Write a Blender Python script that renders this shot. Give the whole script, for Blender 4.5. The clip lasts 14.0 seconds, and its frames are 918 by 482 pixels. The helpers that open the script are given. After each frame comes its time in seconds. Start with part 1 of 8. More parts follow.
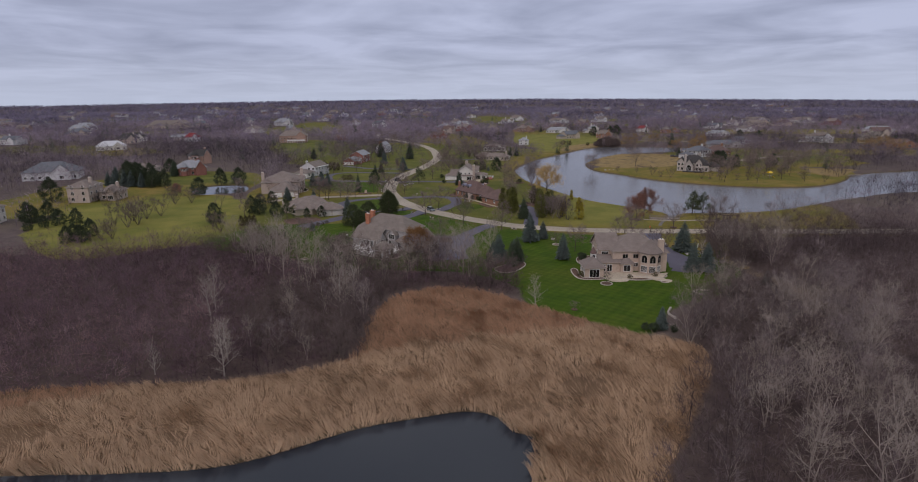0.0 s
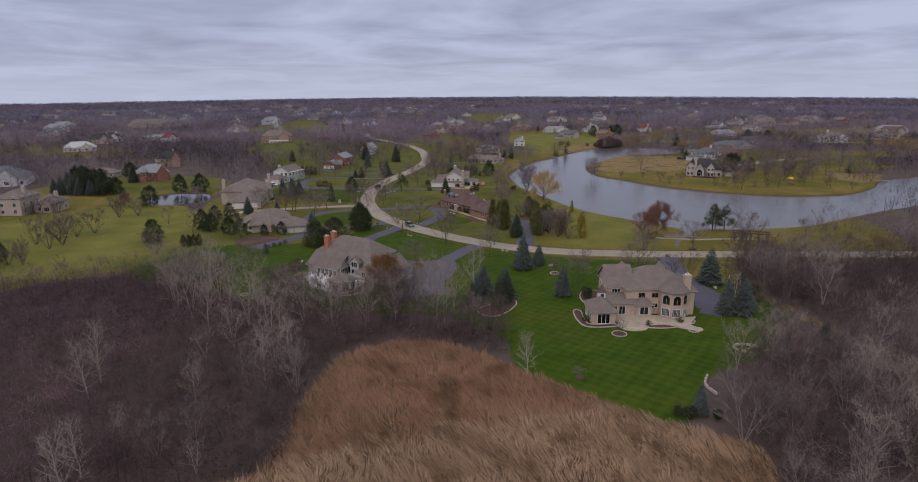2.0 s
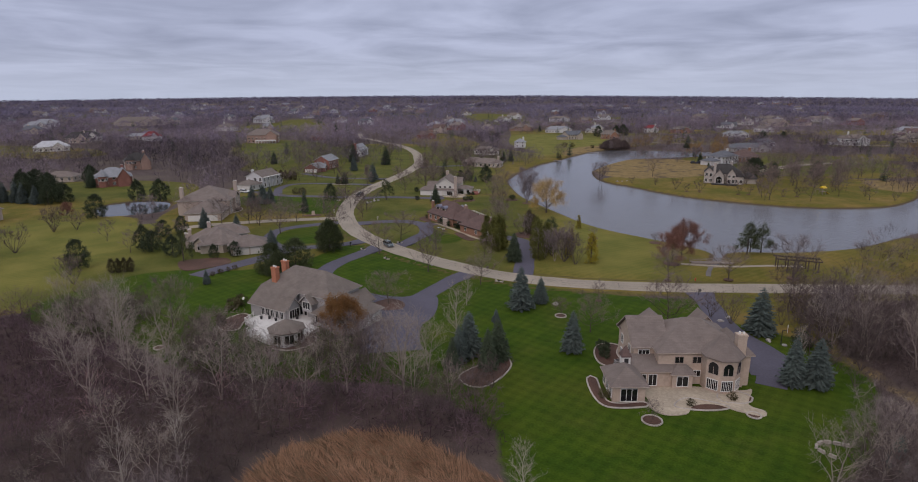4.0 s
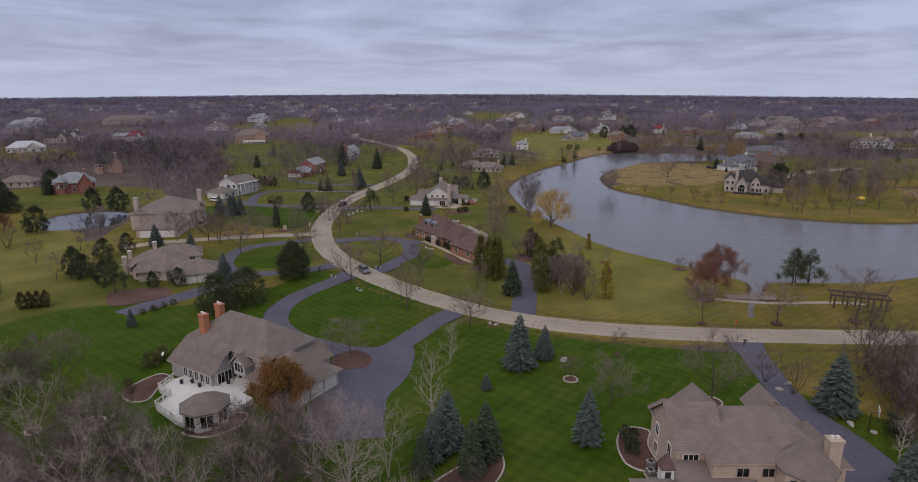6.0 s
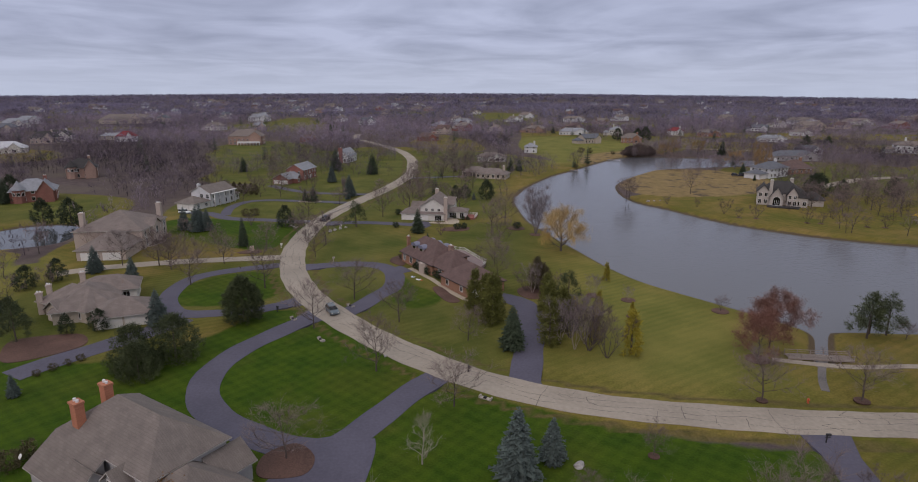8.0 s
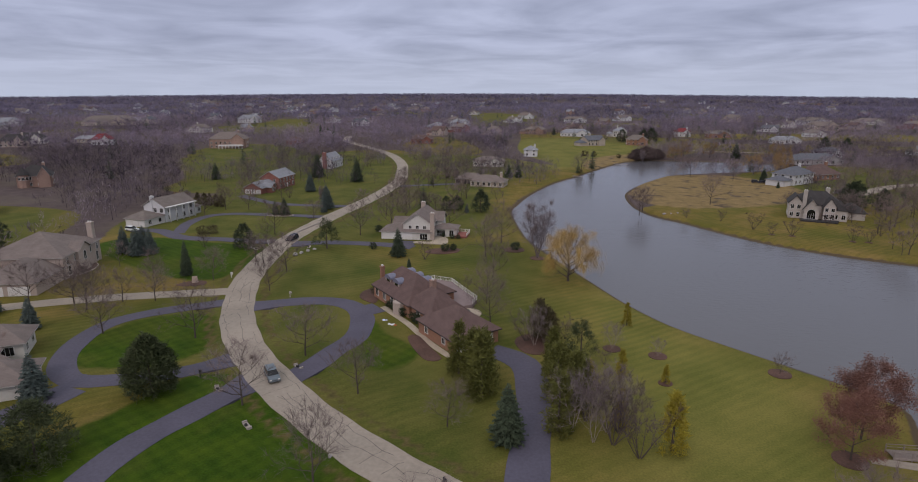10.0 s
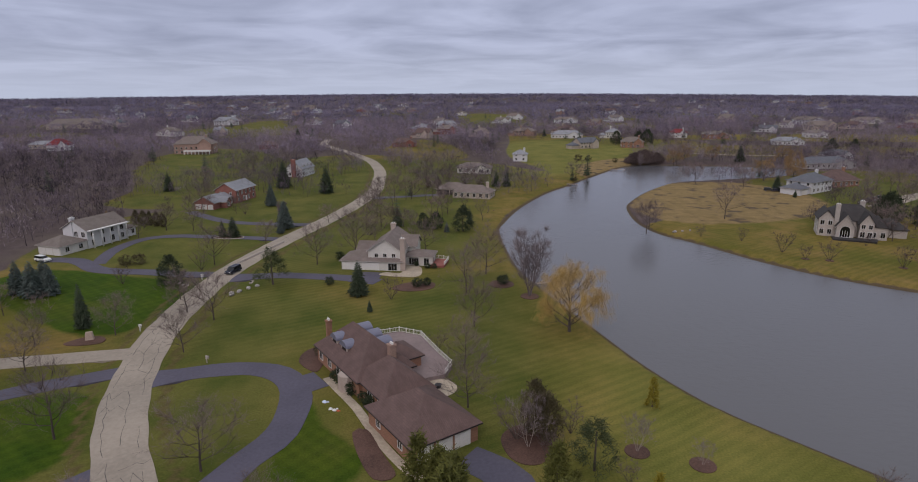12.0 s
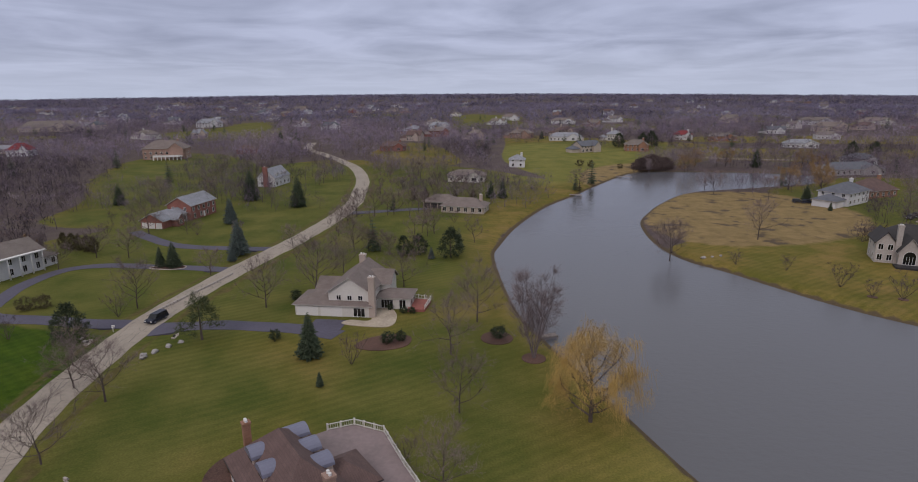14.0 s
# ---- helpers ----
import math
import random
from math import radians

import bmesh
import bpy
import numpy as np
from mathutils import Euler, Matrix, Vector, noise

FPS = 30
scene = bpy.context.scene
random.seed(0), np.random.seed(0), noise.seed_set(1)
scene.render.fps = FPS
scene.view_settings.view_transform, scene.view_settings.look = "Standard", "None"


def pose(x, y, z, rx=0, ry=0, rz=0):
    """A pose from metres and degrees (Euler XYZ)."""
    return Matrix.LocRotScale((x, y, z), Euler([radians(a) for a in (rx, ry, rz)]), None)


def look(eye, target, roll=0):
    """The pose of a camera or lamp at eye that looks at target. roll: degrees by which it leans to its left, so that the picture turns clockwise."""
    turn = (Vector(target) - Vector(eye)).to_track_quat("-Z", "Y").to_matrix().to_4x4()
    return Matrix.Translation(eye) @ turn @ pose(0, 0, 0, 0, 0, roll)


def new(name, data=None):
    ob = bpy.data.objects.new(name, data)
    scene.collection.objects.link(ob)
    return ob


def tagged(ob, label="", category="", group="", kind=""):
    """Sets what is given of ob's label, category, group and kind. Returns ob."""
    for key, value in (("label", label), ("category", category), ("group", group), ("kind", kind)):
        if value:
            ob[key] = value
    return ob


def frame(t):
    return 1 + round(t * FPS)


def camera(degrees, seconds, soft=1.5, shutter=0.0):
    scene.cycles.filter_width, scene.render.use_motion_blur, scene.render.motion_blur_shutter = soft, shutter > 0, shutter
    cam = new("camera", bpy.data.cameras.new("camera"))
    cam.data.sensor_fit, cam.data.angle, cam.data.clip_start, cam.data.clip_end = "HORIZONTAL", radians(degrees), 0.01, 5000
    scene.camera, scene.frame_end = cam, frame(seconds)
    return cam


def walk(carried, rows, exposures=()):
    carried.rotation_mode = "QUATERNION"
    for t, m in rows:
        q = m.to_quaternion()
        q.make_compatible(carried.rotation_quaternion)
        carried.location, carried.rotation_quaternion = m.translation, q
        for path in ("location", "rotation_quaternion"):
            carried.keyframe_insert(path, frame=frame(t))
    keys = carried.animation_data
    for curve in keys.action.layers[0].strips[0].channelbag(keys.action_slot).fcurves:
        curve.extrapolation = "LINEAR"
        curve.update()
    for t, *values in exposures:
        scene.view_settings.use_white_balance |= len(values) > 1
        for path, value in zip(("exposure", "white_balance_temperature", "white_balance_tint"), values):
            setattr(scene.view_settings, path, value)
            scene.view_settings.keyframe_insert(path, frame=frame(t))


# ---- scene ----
cam = camera(75.8, 14.0, soft=1.0)
PATH = [
    (0, (0.789, -1.099, 48.992), (0.782, 0.843, 48.515), -0.4),
    (0.5, (1.946, 7.778, 49.058), (1.949, 9.719, 48.579), -0.4),
    (1, (3.353, 16.635, 49.107), (3.358, 18.577, 48.627), -0.4),
    (1.5, (4.762, 25.489, 48.955), (4.766, 27.43, 48.473), -0.4),
    (2, (6.195, 34.696, 48.875), (6.196, 36.637, 48.391), -0.4),
    (2.5, (7.571, 43.813, 48.623), (7.571, 45.753, 48.138), -0.4),
    (3, (8.685, 52.639, 48.449), (8.686, 54.579, 47.962), -0.3),
    (5.5, (13.478, 92.986, 47.862), (13.47, 94.925, 47.373), -0.0),
    (6, (14.433, 100.144, 47.973), (14.421, 102.082, 47.481), -0.0),
    (6.5, (15.354, 107.604, 48.194), (15.326, 109.542, 47.701), 0.1),
    (7, (16.234, 115.478, 48.374), (16.202, 117.416, 47.881), 0.1),
    (7.5, (17.172, 123.334, 48.225), (17.132, 125.271, 47.731), 0.2),
    (8, (18.485, 131.238, 48.228), (18.443, 133.175, 47.733), 0.2),
    (10.5, (21.955, 171.78, 47.43), (21.916, 173.718, 46.936), 0.0),
    (11, (22.816, 180.392, 47.543), (22.785, 182.33, 47.049), -0.1),
    (11.5, (23.654, 188.867, 47.717), (23.629, 190.805, 47.223), -0.1),
    (12, (24.453, 197.055, 47.484), (24.445, 198.993, 46.99), -0.2),
    (12.5, (25.154, 205.286, 47.253), (25.146, 207.224, 46.759), -0.2),
    (13, (25.523, 213.72, 47.113), (25.519, 215.658, 46.619), -0.2),
    (13.5, (26.223, 222.728, 47.1), (26.227, 224.666, 46.607), -0.2),
    (14, (26.917, 231.326, 47.173), (26.923, 233.264, 46.68), -0.3),
]
walk(cam, [(t, look(eye, target, roll)) for t, eye, target, roll in PATH], exposures=[(0, 0.03, 6200, 20), (14, 0.03, 6200, 20)])

# ---- light ----
SUN_ELEVATION, SUN_TURN = 38.0, 205.0
world = bpy.data.worlds.new("overcast_sky")
scene.world = world
world.use_nodes = True


def node(tree, kind, **values):
    n = tree.nodes.new(kind)
    for key, value in values.items():
        if key in n.inputs:
            n.inputs[key].default_value = value
    return n


def build_sky():
    nt = world.node_tree
    nt.nodes.clear()
    ln = nt.links.new
    out = nt.nodes.new("ShaderNodeOutputWorld")
    sky = nt.nodes.new("ShaderNodeTexSky")
    sky.sky_type, sky.sun_disc = "NISHITA", False
    sky.sun_elevation, sky.sun_rotation = radians(SUN_ELEVATION), radians(SUN_TURN)
    blue = node(nt, "ShaderNodeBackground", Strength=0.05)
    ln(sky.outputs[0], blue.inputs[0])
    where = nt.nodes.new("ShaderNodeTexCoord")
    split = nt.nodes.new("ShaderNodeSeparateXYZ")
    ln(where.outputs["Generated"], split.inputs[0])

    def calc(op, a, b=None):
        m = nt.nodes.new("ShaderNodeMath")
        m.operation = op
        for i, v in enumerate((a, b)):
            if v is None:
                continue
            if isinstance(v, (int, float)):
                m.inputs[i].default_value = v
            else:
                ln(v, m.inputs[i])
        return m.outputs[0]

    up = calc("ADD", calc("MAXIMUM", split.outputs[2], 0.0), 0.075)
    flat = nt.nodes.new("ShaderNodeCombineXYZ")
    ln(calc("DIVIDE", split.outputs[0], up), flat.inputs[0])
    ln(calc("DIVIDE", split.outputs[1], up), flat.inputs[1])
    turn = nt.nodes.new("ShaderNodeMapping")
    turn.inputs["Rotation"].default_value = (0, 0, radians(14))
    turn.inputs["Scale"].default_value = (1.0, 0.95, 1.0)
    ln(flat.outputs[0], turn.inputs["Vector"])
    big = node(nt, "ShaderNodeTexNoise", Scale=0.62, Detail=5.0, Roughness=0.52, Distortion=0.6)
    fine = node(nt, "ShaderNodeTexNoise", Scale=1.9, Detail=4.0, Roughness=0.5, Distortion=0.3)
    ln(turn.outputs[0], big.inputs["Vector"])
    ln(turn.outputs[0], fine.inputs["Vector"])
    both = calc("ADD", calc("MULTIPLY", big.outputs[0], 0.8), calc("MULTIPLY", fine.outputs[0], 0.2))
    ramp = nt.nodes.new("ShaderNodeValToRGB")
    ramp.color_ramp.elements[0].position, ramp.color_ramp.elements[0].color = 0.38, (0.345, 0.388, 0.485, 1)
    ramp.color_ramp.elements[1].position, ramp.color_ramp.elements[1].color = 0.62, (0.532, 0.59, 0.712, 1)
    ln(both, ramp.inputs[0])
    rim = nt.nodes.new("ShaderNodeValToRGB")
    rim.color_ramp.elements[0].position, rim.color_ramp.elements[0].color = 0.0, (1, 1, 1, 1)
    rim.color_ramp.elements[1].position, rim.color_ramp.elements[1].color = 0.075, (0, 0, 0, 1)
    ln(split.outputs[2], rim.inputs[0])
    pale = nt.nodes.new("ShaderNodeMix")
    pale.data_type = "RGBA"
    ln(calc("MULTIPLY", rim.outputs[0], 0.8), pale.inputs[0])
    ln(ramp.outputs[0], pale.inputs[6])
    pale.inputs[7].default_value = (0.56, 0.63, 0.72, 1)
    cloud = nt.nodes.new("ShaderNodeBackground")
    deck_light = nt.nodes.new("ShaderNodeMapRange")
    for i, v in enumerate((0.16, 0.75, 0.9, 1.6)):
        deck_light.inputs[i + 1].default_value = v
    ln(split.outputs[2], deck_light.inputs[0])
    ln(deck_light.outputs[0], cloud.inputs[1])
    high = nt.nodes.new("ShaderNodeMapRange")
    for i, v in enumerate((0.14, 0.5, 0.0, 1.0)):
        high.inputs[i + 1].default_value = v
    ln(split.outputs[2], high.inputs[0])
    thick = nt.nodes.new("ShaderNodeMix")
    thick.data_type, thick.blend_type = "RGBA", "MULTIPLY"
    ln(high.outputs[0], thick.inputs[0])
    ln(pale.outputs[2], thick.inputs[6])
    thick.inputs[7].default_value = (1.06, 1.0, 0.8, 1)
    ln(thick.outputs[2], cloud.inputs[0])
    mix = node(nt, "ShaderNodeMixShader", Fac=0.92)
    ln(blue.outputs[0], mix.inputs[1])
    ln(cloud.outputs[0], mix.inputs[2])
    ln(mix.outputs[0], out.inputs[0])


build_sky()
sun = new("sun", bpy.data.lights.new("sun", "SUN"))
sun.data.energy, sun.data.angle, sun.data.color = 0.82, radians(25), (1.0, 0.87, 0.76)
sun.matrix_world = look((0, 0, 0), (math.sin(radians(SUN_TURN)) * -math.cos(radians(SUN_ELEVATION)), -math.cos(radians(SUN_TURN)) * math.cos(radians(SUN_ELEVATION)), -math.sin(radians(SUN_ELEVATION))))

# ---- materials ----


def material(name, colour, rough=0.85, vary=0.25, grain=6.0, big=0.15, metal=0.0, by="object", bump=0.0, spec=0.3, second=None):
    """A rough surface whose colour varies at two scales and from piece to piece."""
    m = bpy.data.materials.new(name)
    m.use_nodes = True
    nt = m.node_tree
    ln = nt.links.new
    bsdf = nt.nodes["Principled BSDF"]
    bsdf.inputs["Roughness"].default_value, bsdf.inputs["Metallic"].default_value = rough, metal
    bsdf.inputs["Specular IOR Level"].default_value = spec
    where = nt.nodes.new("ShaderNodeTexCoord")
    small = node(nt, "ShaderNodeTexNoise", Scale=grain, Detail=4.0, Roughness=0.6)
    large = node(nt, "ShaderNodeTexNoise", Scale=big, Detail=3.0, Roughness=0.55)
    for n in (small, large):
        ln(where.outputs["Object"], n.inputs["Vector"])
    add = nt.nodes.new("ShaderNodeMath")
    add.operation = "ADD"
    ln(small.outputs[0], add.inputs[0])
    ln(large.outputs[0], add.inputs[1])
    value = add.outputs[0]
    if by:
        if by == "island":
            rnd = nt.nodes.new("ShaderNodeNewGeometry").outputs["Random Per Island"]
        else:
            rnd = nt.nodes.new("ShaderNodeObjectInfo").outputs["Random"]
        more = nt.nodes.new("ShaderNodeMath")
        more.operation = "MULTIPLY_ADD"
        ln(rnd, more.inputs[0])
        more.inputs[1].default_value = 0.5
        ln(value, more.inputs[2])
        value = more.outputs[0]
    spread = nt.nodes.new("ShaderNodeMapRange")
    spread.inputs[1].default_value, spread.inputs[2].default_value = 0.75, (1.75 if by else 1.25)
    ln(value, spread.inputs[0])
    mix = nt.nodes.new("ShaderNodeMix")
    mix.data_type = "RGBA"
    ln(spread.outputs[0], mix.inputs[0])
    mix.inputs[6].default_value = (*[c * (1 - vary) for c in colour], 1)
    mix.inputs[7].default_value = (*[min(1, c * (1 + vary)) for c in (second or colour)], 1)
    ln(mix.outputs[2], bsdf.inputs["Base Color"])
    if bump:
        b = node(nt, "ShaderNodeBump", Strength=bump, Distance=0.05)
        ln(small.outputs[0], b.inputs["Height"])
        ln(b.outputs[0], bsdf.inputs["Normal"])
    return m


def shingle(name, colour):
    """Roof shingles: thin courses with uneven tabs."""
    m = material(name, colour, rough=0.9, vary=0.16, grain=9.0, big=0.5, by=None, bump=0.25)
    nt = m.node_tree
    ln = nt.links.new
    bsdf = nt.nodes["Principled BSDF"]
    old = bsdf.inputs["Base Color"].links[0].from_socket
    where = nt.nodes.new("ShaderNodeTexCoord")
    rows = nt.nodes.new("ShaderNodeTexBrick")
    rows.inputs["Scale"].default_value = 1.0
    rows.inputs["Brick Width"].default_value, rows.inputs["Row Height"].default_value = 0.9, 0.28
    rows.inputs["Mortar Size"].default_value = 0.03
    rows.inputs["Color1"].default_value, rows.inputs["Color2"].default_value = (0.82, 0.82, 0.82, 1), (1.12, 1.1, 1.08, 1)
    rows.inputs["Mortar"].default_value = (0.7, 0.7, 0.7, 1)
    ln(where.outputs["Object"], rows.inputs["Vector"])
    mul = nt.nodes.new("ShaderNodeMix")
    mul.data_type, mul.blend_type = "RGBA", "MULTIPLY"
    mul.inputs[0].default_value = 0.45
    ln(old, mul.inputs[6])
    ln(rows.outputs[0], mul.inputs[7])
    ln(mul.outputs[2], bsdf.inputs["Base Color"])
    return m


def brickwork(name, colour):
    m = material(name, colour, rough=0.9, vary=0.15, grain=8.0, big=0.4, by=None, bump=0.2)
    nt = m.node_tree
    ln = nt.links.new
    bsdf = nt.nodes["Principled BSDF"]
    old = bsdf.inputs["Base Color"].links[0].from_socket
    where = nt.nodes.new("ShaderNodeTexCoord")
    turn = nt.nodes.new("ShaderNodeMapping")
    turn.inputs["Rotation"].default_value = (radians(90), 0, radians(45))
    ln(where.outputs["Object"], turn.inputs["Vector"])
    rows = nt.nodes.new("ShaderNodeTexBrick")
    rows.inputs["Scale"].default_value = 1.0
    rows.inputs["Brick Width"].default_value, rows.inputs["Row Height"].default_value = 0.24, 0.08
    rows.inputs["Mortar Size"].default_value = 0.012
    rows.inputs["Color1"].default_value, rows.inputs["Color2"].default_value = (0.85, 0.82, 0.8, 1), (1.1, 1.1, 1.1, 1)
    rows.inputs["Mortar"].default_value = (1.15, 1.2, 1.2, 1)
    ln(turn.outputs[0], rows.inputs["Vector"])
    mul = nt.nodes.new("ShaderNodeMix")
    mul.data_type, mul.blend_type = "RGBA", "MULTIPLY"
    mul.inputs[0].default_value = 0.8
    ln(old, mul.inputs[6])
    ln(rows.outputs[0], mul.inputs[7])
    ln(mul.outputs[2], bsdf.inputs["Base Color"])
    return m


def glass_pane(name):
    m = bpy.data.materials.new(name)
    m.use_nodes = True
    b = m.node_tree.nodes["Principled BSDF"]
    b.inputs["Base Color"].default_value = (0.012, 0.013, 0.015, 1)
    b.inputs["Roughness"].default_value = 0.08
    b.inputs["Specular IOR Level"].default_value = 0.5
    return m


def lake_water(name, colour, scale, strength, rough):
    m = bpy.data.materials.new(name)
    m.use_nodes = True
    nt = m.node_tree
    ln = nt.links.new
    b = nt.nodes["Principled BSDF"]
    b.inputs["Base Color"].default_value = (*colour, 1)
    b.inputs["Roughness"].default_value = rough
    b.inputs["IOR"].default_value = 1.333
    where = nt.nodes.new("ShaderNodeTexCoord")
    turn = nt.nodes.new("ShaderNodeMapping")
    turn.inputs["Scale"].default_value = (0.55, 1.0, 1.0)
    turn.inputs["Rotation"].default_value = (0, 0, radians(-25))
    ln(where.outputs["Object"], turn.inputs["Vector"])
    wave = node(nt, "ShaderNodeTexNoise", Scale=scale, Detail=3.0, Roughness=0.55)
    calm = node(nt, "ShaderNodeTexNoise", Scale=0.018, Detail=2.0)
    ln(turn.outputs[0], wave.inputs["Vector"])
    ln(turn.outputs[0], calm.inputs["Vector"])
    span = nt.nodes.new("ShaderNodeMapRange")
    span.inputs[1].default_value, span.inputs[2].default_value = 0.35, 0.65
    span.inputs[3].default_value, span.inputs[4].default_value = strength * 0.4, strength
    ln(calm.outputs[0], span.inputs[0])
    bump = node(nt, "ShaderNodeBump", Distance=0.25)
    ln(span.outputs[0], bump.inputs["Strength"])
    ln(wave.outputs[0], bump.inputs["Height"])
    ln(bump.outputs[0], b.inputs["Normal"])
    return m


def ground_material():
    """Leaf litter and rough grass, with lawns, lush lawns and straw laid out by the masks on the mesh."""
    m = bpy.data.materials.new("ground")
    m.use_nodes = True
    nt = m.node_tree
    ln = nt.links.new
    b = nt.nodes["Principled BSDF"]
    b.inputs["Roughness"].default_value, b.inputs["Specular IOR Level"].default_value = 0.95, 0.1
    where = nt.nodes.new("ShaderNodeTexCoord")

    def noisy(scale, detail=4.0):
        n = node(nt, "ShaderNodeTexNoise", Scale=scale, Detail=detail, Roughness=0.6)
        ln(where.outputs["Object"], n.inputs["Vector"])
        return n.outputs[0]

    def blend(fac, a, c, kind="MIX"):
        x = nt.nodes.new("ShaderNodeMix")
        x.data_type, x.blend_type = "RGBA", kind
        for i, v in ((0, fac), (6, a), (7, c)):
            if isinstance(v, tuple):
                x.inputs[i].default_value = (*v, 1)
            elif isinstance(v, float):
                x.inputs[i].default_value = v
            else:
                ln(v, x.inputs[i])
        return x.outputs[2]

    def span(v, lo, hi, a=0.0, c=1.0):
        r = nt.nodes.new("ShaderNodeMapRange")
        for i, k in enumerate((lo, hi, a, c)):
            r.inputs[i + 1].default_value = k
        ln(v, r.inputs[0])
        return r.outputs[0]

    def mask(name):
        a = nt.nodes.new("ShaderNodeAttribute")
        a.attribute_name = name
        return a.outputs["Fac"]

    def stripes(angle, width):
        t = nt.nodes.new("ShaderNodeMapping")
        t.inputs["Rotation"].default_value = (0, 0, radians(angle))
        ln(where.outputs["Object"], t.inputs["Vector"])
        w = nt.nodes.new("ShaderNodeTexWave")
        w.inputs["Scale"].default_value = 0.314 / width
        w.inputs["Distortion"].default_value, w.inputs["Detail Scale"].default_value = 2.6, 0.4
        ln(t.outputs[0], w.inputs["Vector"])
        return span(w.outputs["Fac"], 0.25, 0.75)

    fine, mid, wide = noisy(3.2), noisy(0.22), noisy(0.035)
    litter = blend(span(mid, 0.3, 0.7), (0.075, 0.057, 0.056), (0.125, 0.094, 0.09))
    scrub = blend(span(wide, 0.45, 0.65), litter, (0.12, 0.095, 0.078))
    scrub = blend(mask("thicket"), scrub, blend(span(mid, 0.3, 0.7), (0.058, 0.041, 0.04), (0.105, 0.075, 0.066)))
    patch, blotch = noisy(0.075, 5.0), noisy(0.55, 3.0)
    olive = blend(span(mid, 0.32, 0.68), (0.13, 0.108, 0.022), (0.22, 0.158, 0.044))
    olive = blend(span(wide, 0.38, 0.66), olive, (0.102, 0.103, 0.018))
    olive = blend(span(patch, 0.5, 0.72, 0.0, 0.75), olive, (0.25, 0.163, 0.06))
    olive = blend(span(blotch, 0.55, 0.8, 0.0, 0.5), olive, (0.08, 0.072, 0.018))
    olive = blend(mask("fresh"), olive, blend(span(patch, 0.35, 0.68), (0.07, 0.085, 0.016), (0.138, 0.128, 0.033)))
    olive = blend(mask("gold"), olive, blend(span(patch, 0.35, 0.68), (0.125, 0.13, 0.028), (0.198, 0.178, 0.045)))
    olive = blend(span(noisy(0.02, 2.0), 0.4, 0.62, 0.08, 0.45), olive, blend(stripes(58, 1.9), (0.8, 0.86, 0.8), (1.17, 1.12, 1.1)), "MULTIPLY")
    lush = blend(span(mid, 0.3, 0.7), (0.028, 0.06, 0.004), (0.054, 0.09, 0.006))
    lush = blend(span(wide, 0.48, 0.85), lush, (0.082, 0.09, 0.012))
    lush = blend(span(patch, 0.54, 0.78, 0.0, 0.5), lush, (0.095, 0.092, 0.02))
    lush = blend(span(blotch, 0.6, 0.85, 0.0, 0.5), lush, (0.016, 0.034, 0.003))
    cross = blend(0.5, stripes(38, 2.2), stripes(-52, 2.2))
    lush = blend(0.72, lush, blend(cross, (0.8, 0.84, 0.8), (1.2, 1.16, 1.12)), "MULTIPLY")
    straw = blend(span(mid, 0.35, 0.65), (0.19, 0.135, 0.06), (0.27, 0.19, 0.085))
    straw = blend(span(noisy(0.12, 2.0), 0.56, 0.66), straw, (0.10, 0.075, 0.052))
    edge = nt.nodes.new("ShaderNodeMath")
    edge.operation = "MULTIPLY_ADD"
    ln(mid, edge.inputs[0])
    edge.inputs[1].default_value, edge.inputs[2].default_value = 0.5, -0.25

    def soft(name):
        a = nt.nodes.new("ShaderNodeMath")
        a.operation = "ADD"
        ln(mask(name), a.inputs[0])
        ln(edge.outputs[0], a.inputs[1])
        return span(a.outputs[0], 0.4, 0.6)

    colour = blend(soft("lawn"), scrub, olive)
    colour = blend(soft("lush"), colour, lush)
    colour = blend(soft("verge"), colour, blend(span(blotch, 0.35, 0.65), (0.082, 0.07, 0.024), (0.13, 0.1, 0.04)))
    colour = blend(soft("straw"), colour, straw)
    # Straw litter under the reeds, darkened as painted shade between the tufts.
    colour = blend(soft("reed"), colour, blend(span(patch, 0.35, 0.65), (0.1, 0.062, 0.038), (0.19, 0.12, 0.074)))
    colour = blend(soft("bank"), colour, (0.1, 0.074, 0.046))
    colour = blend(span(fine, 0.3, 0.7), blend(1.0, colour, (0.8, 0.8, 0.8), "MULTIPLY"), blend(1.0, colour, (1.2, 1.2, 1.2), "MULTIPLY"))
    ln(colour, b.inputs["Base Color"])
    bump = node(nt, "ShaderNodeBump", Strength=0.5, Distance=0.12)
    ln(fine, bump.inputs["Height"])
    ln(bump.outputs[0], b.inputs["Normal"])
    return m




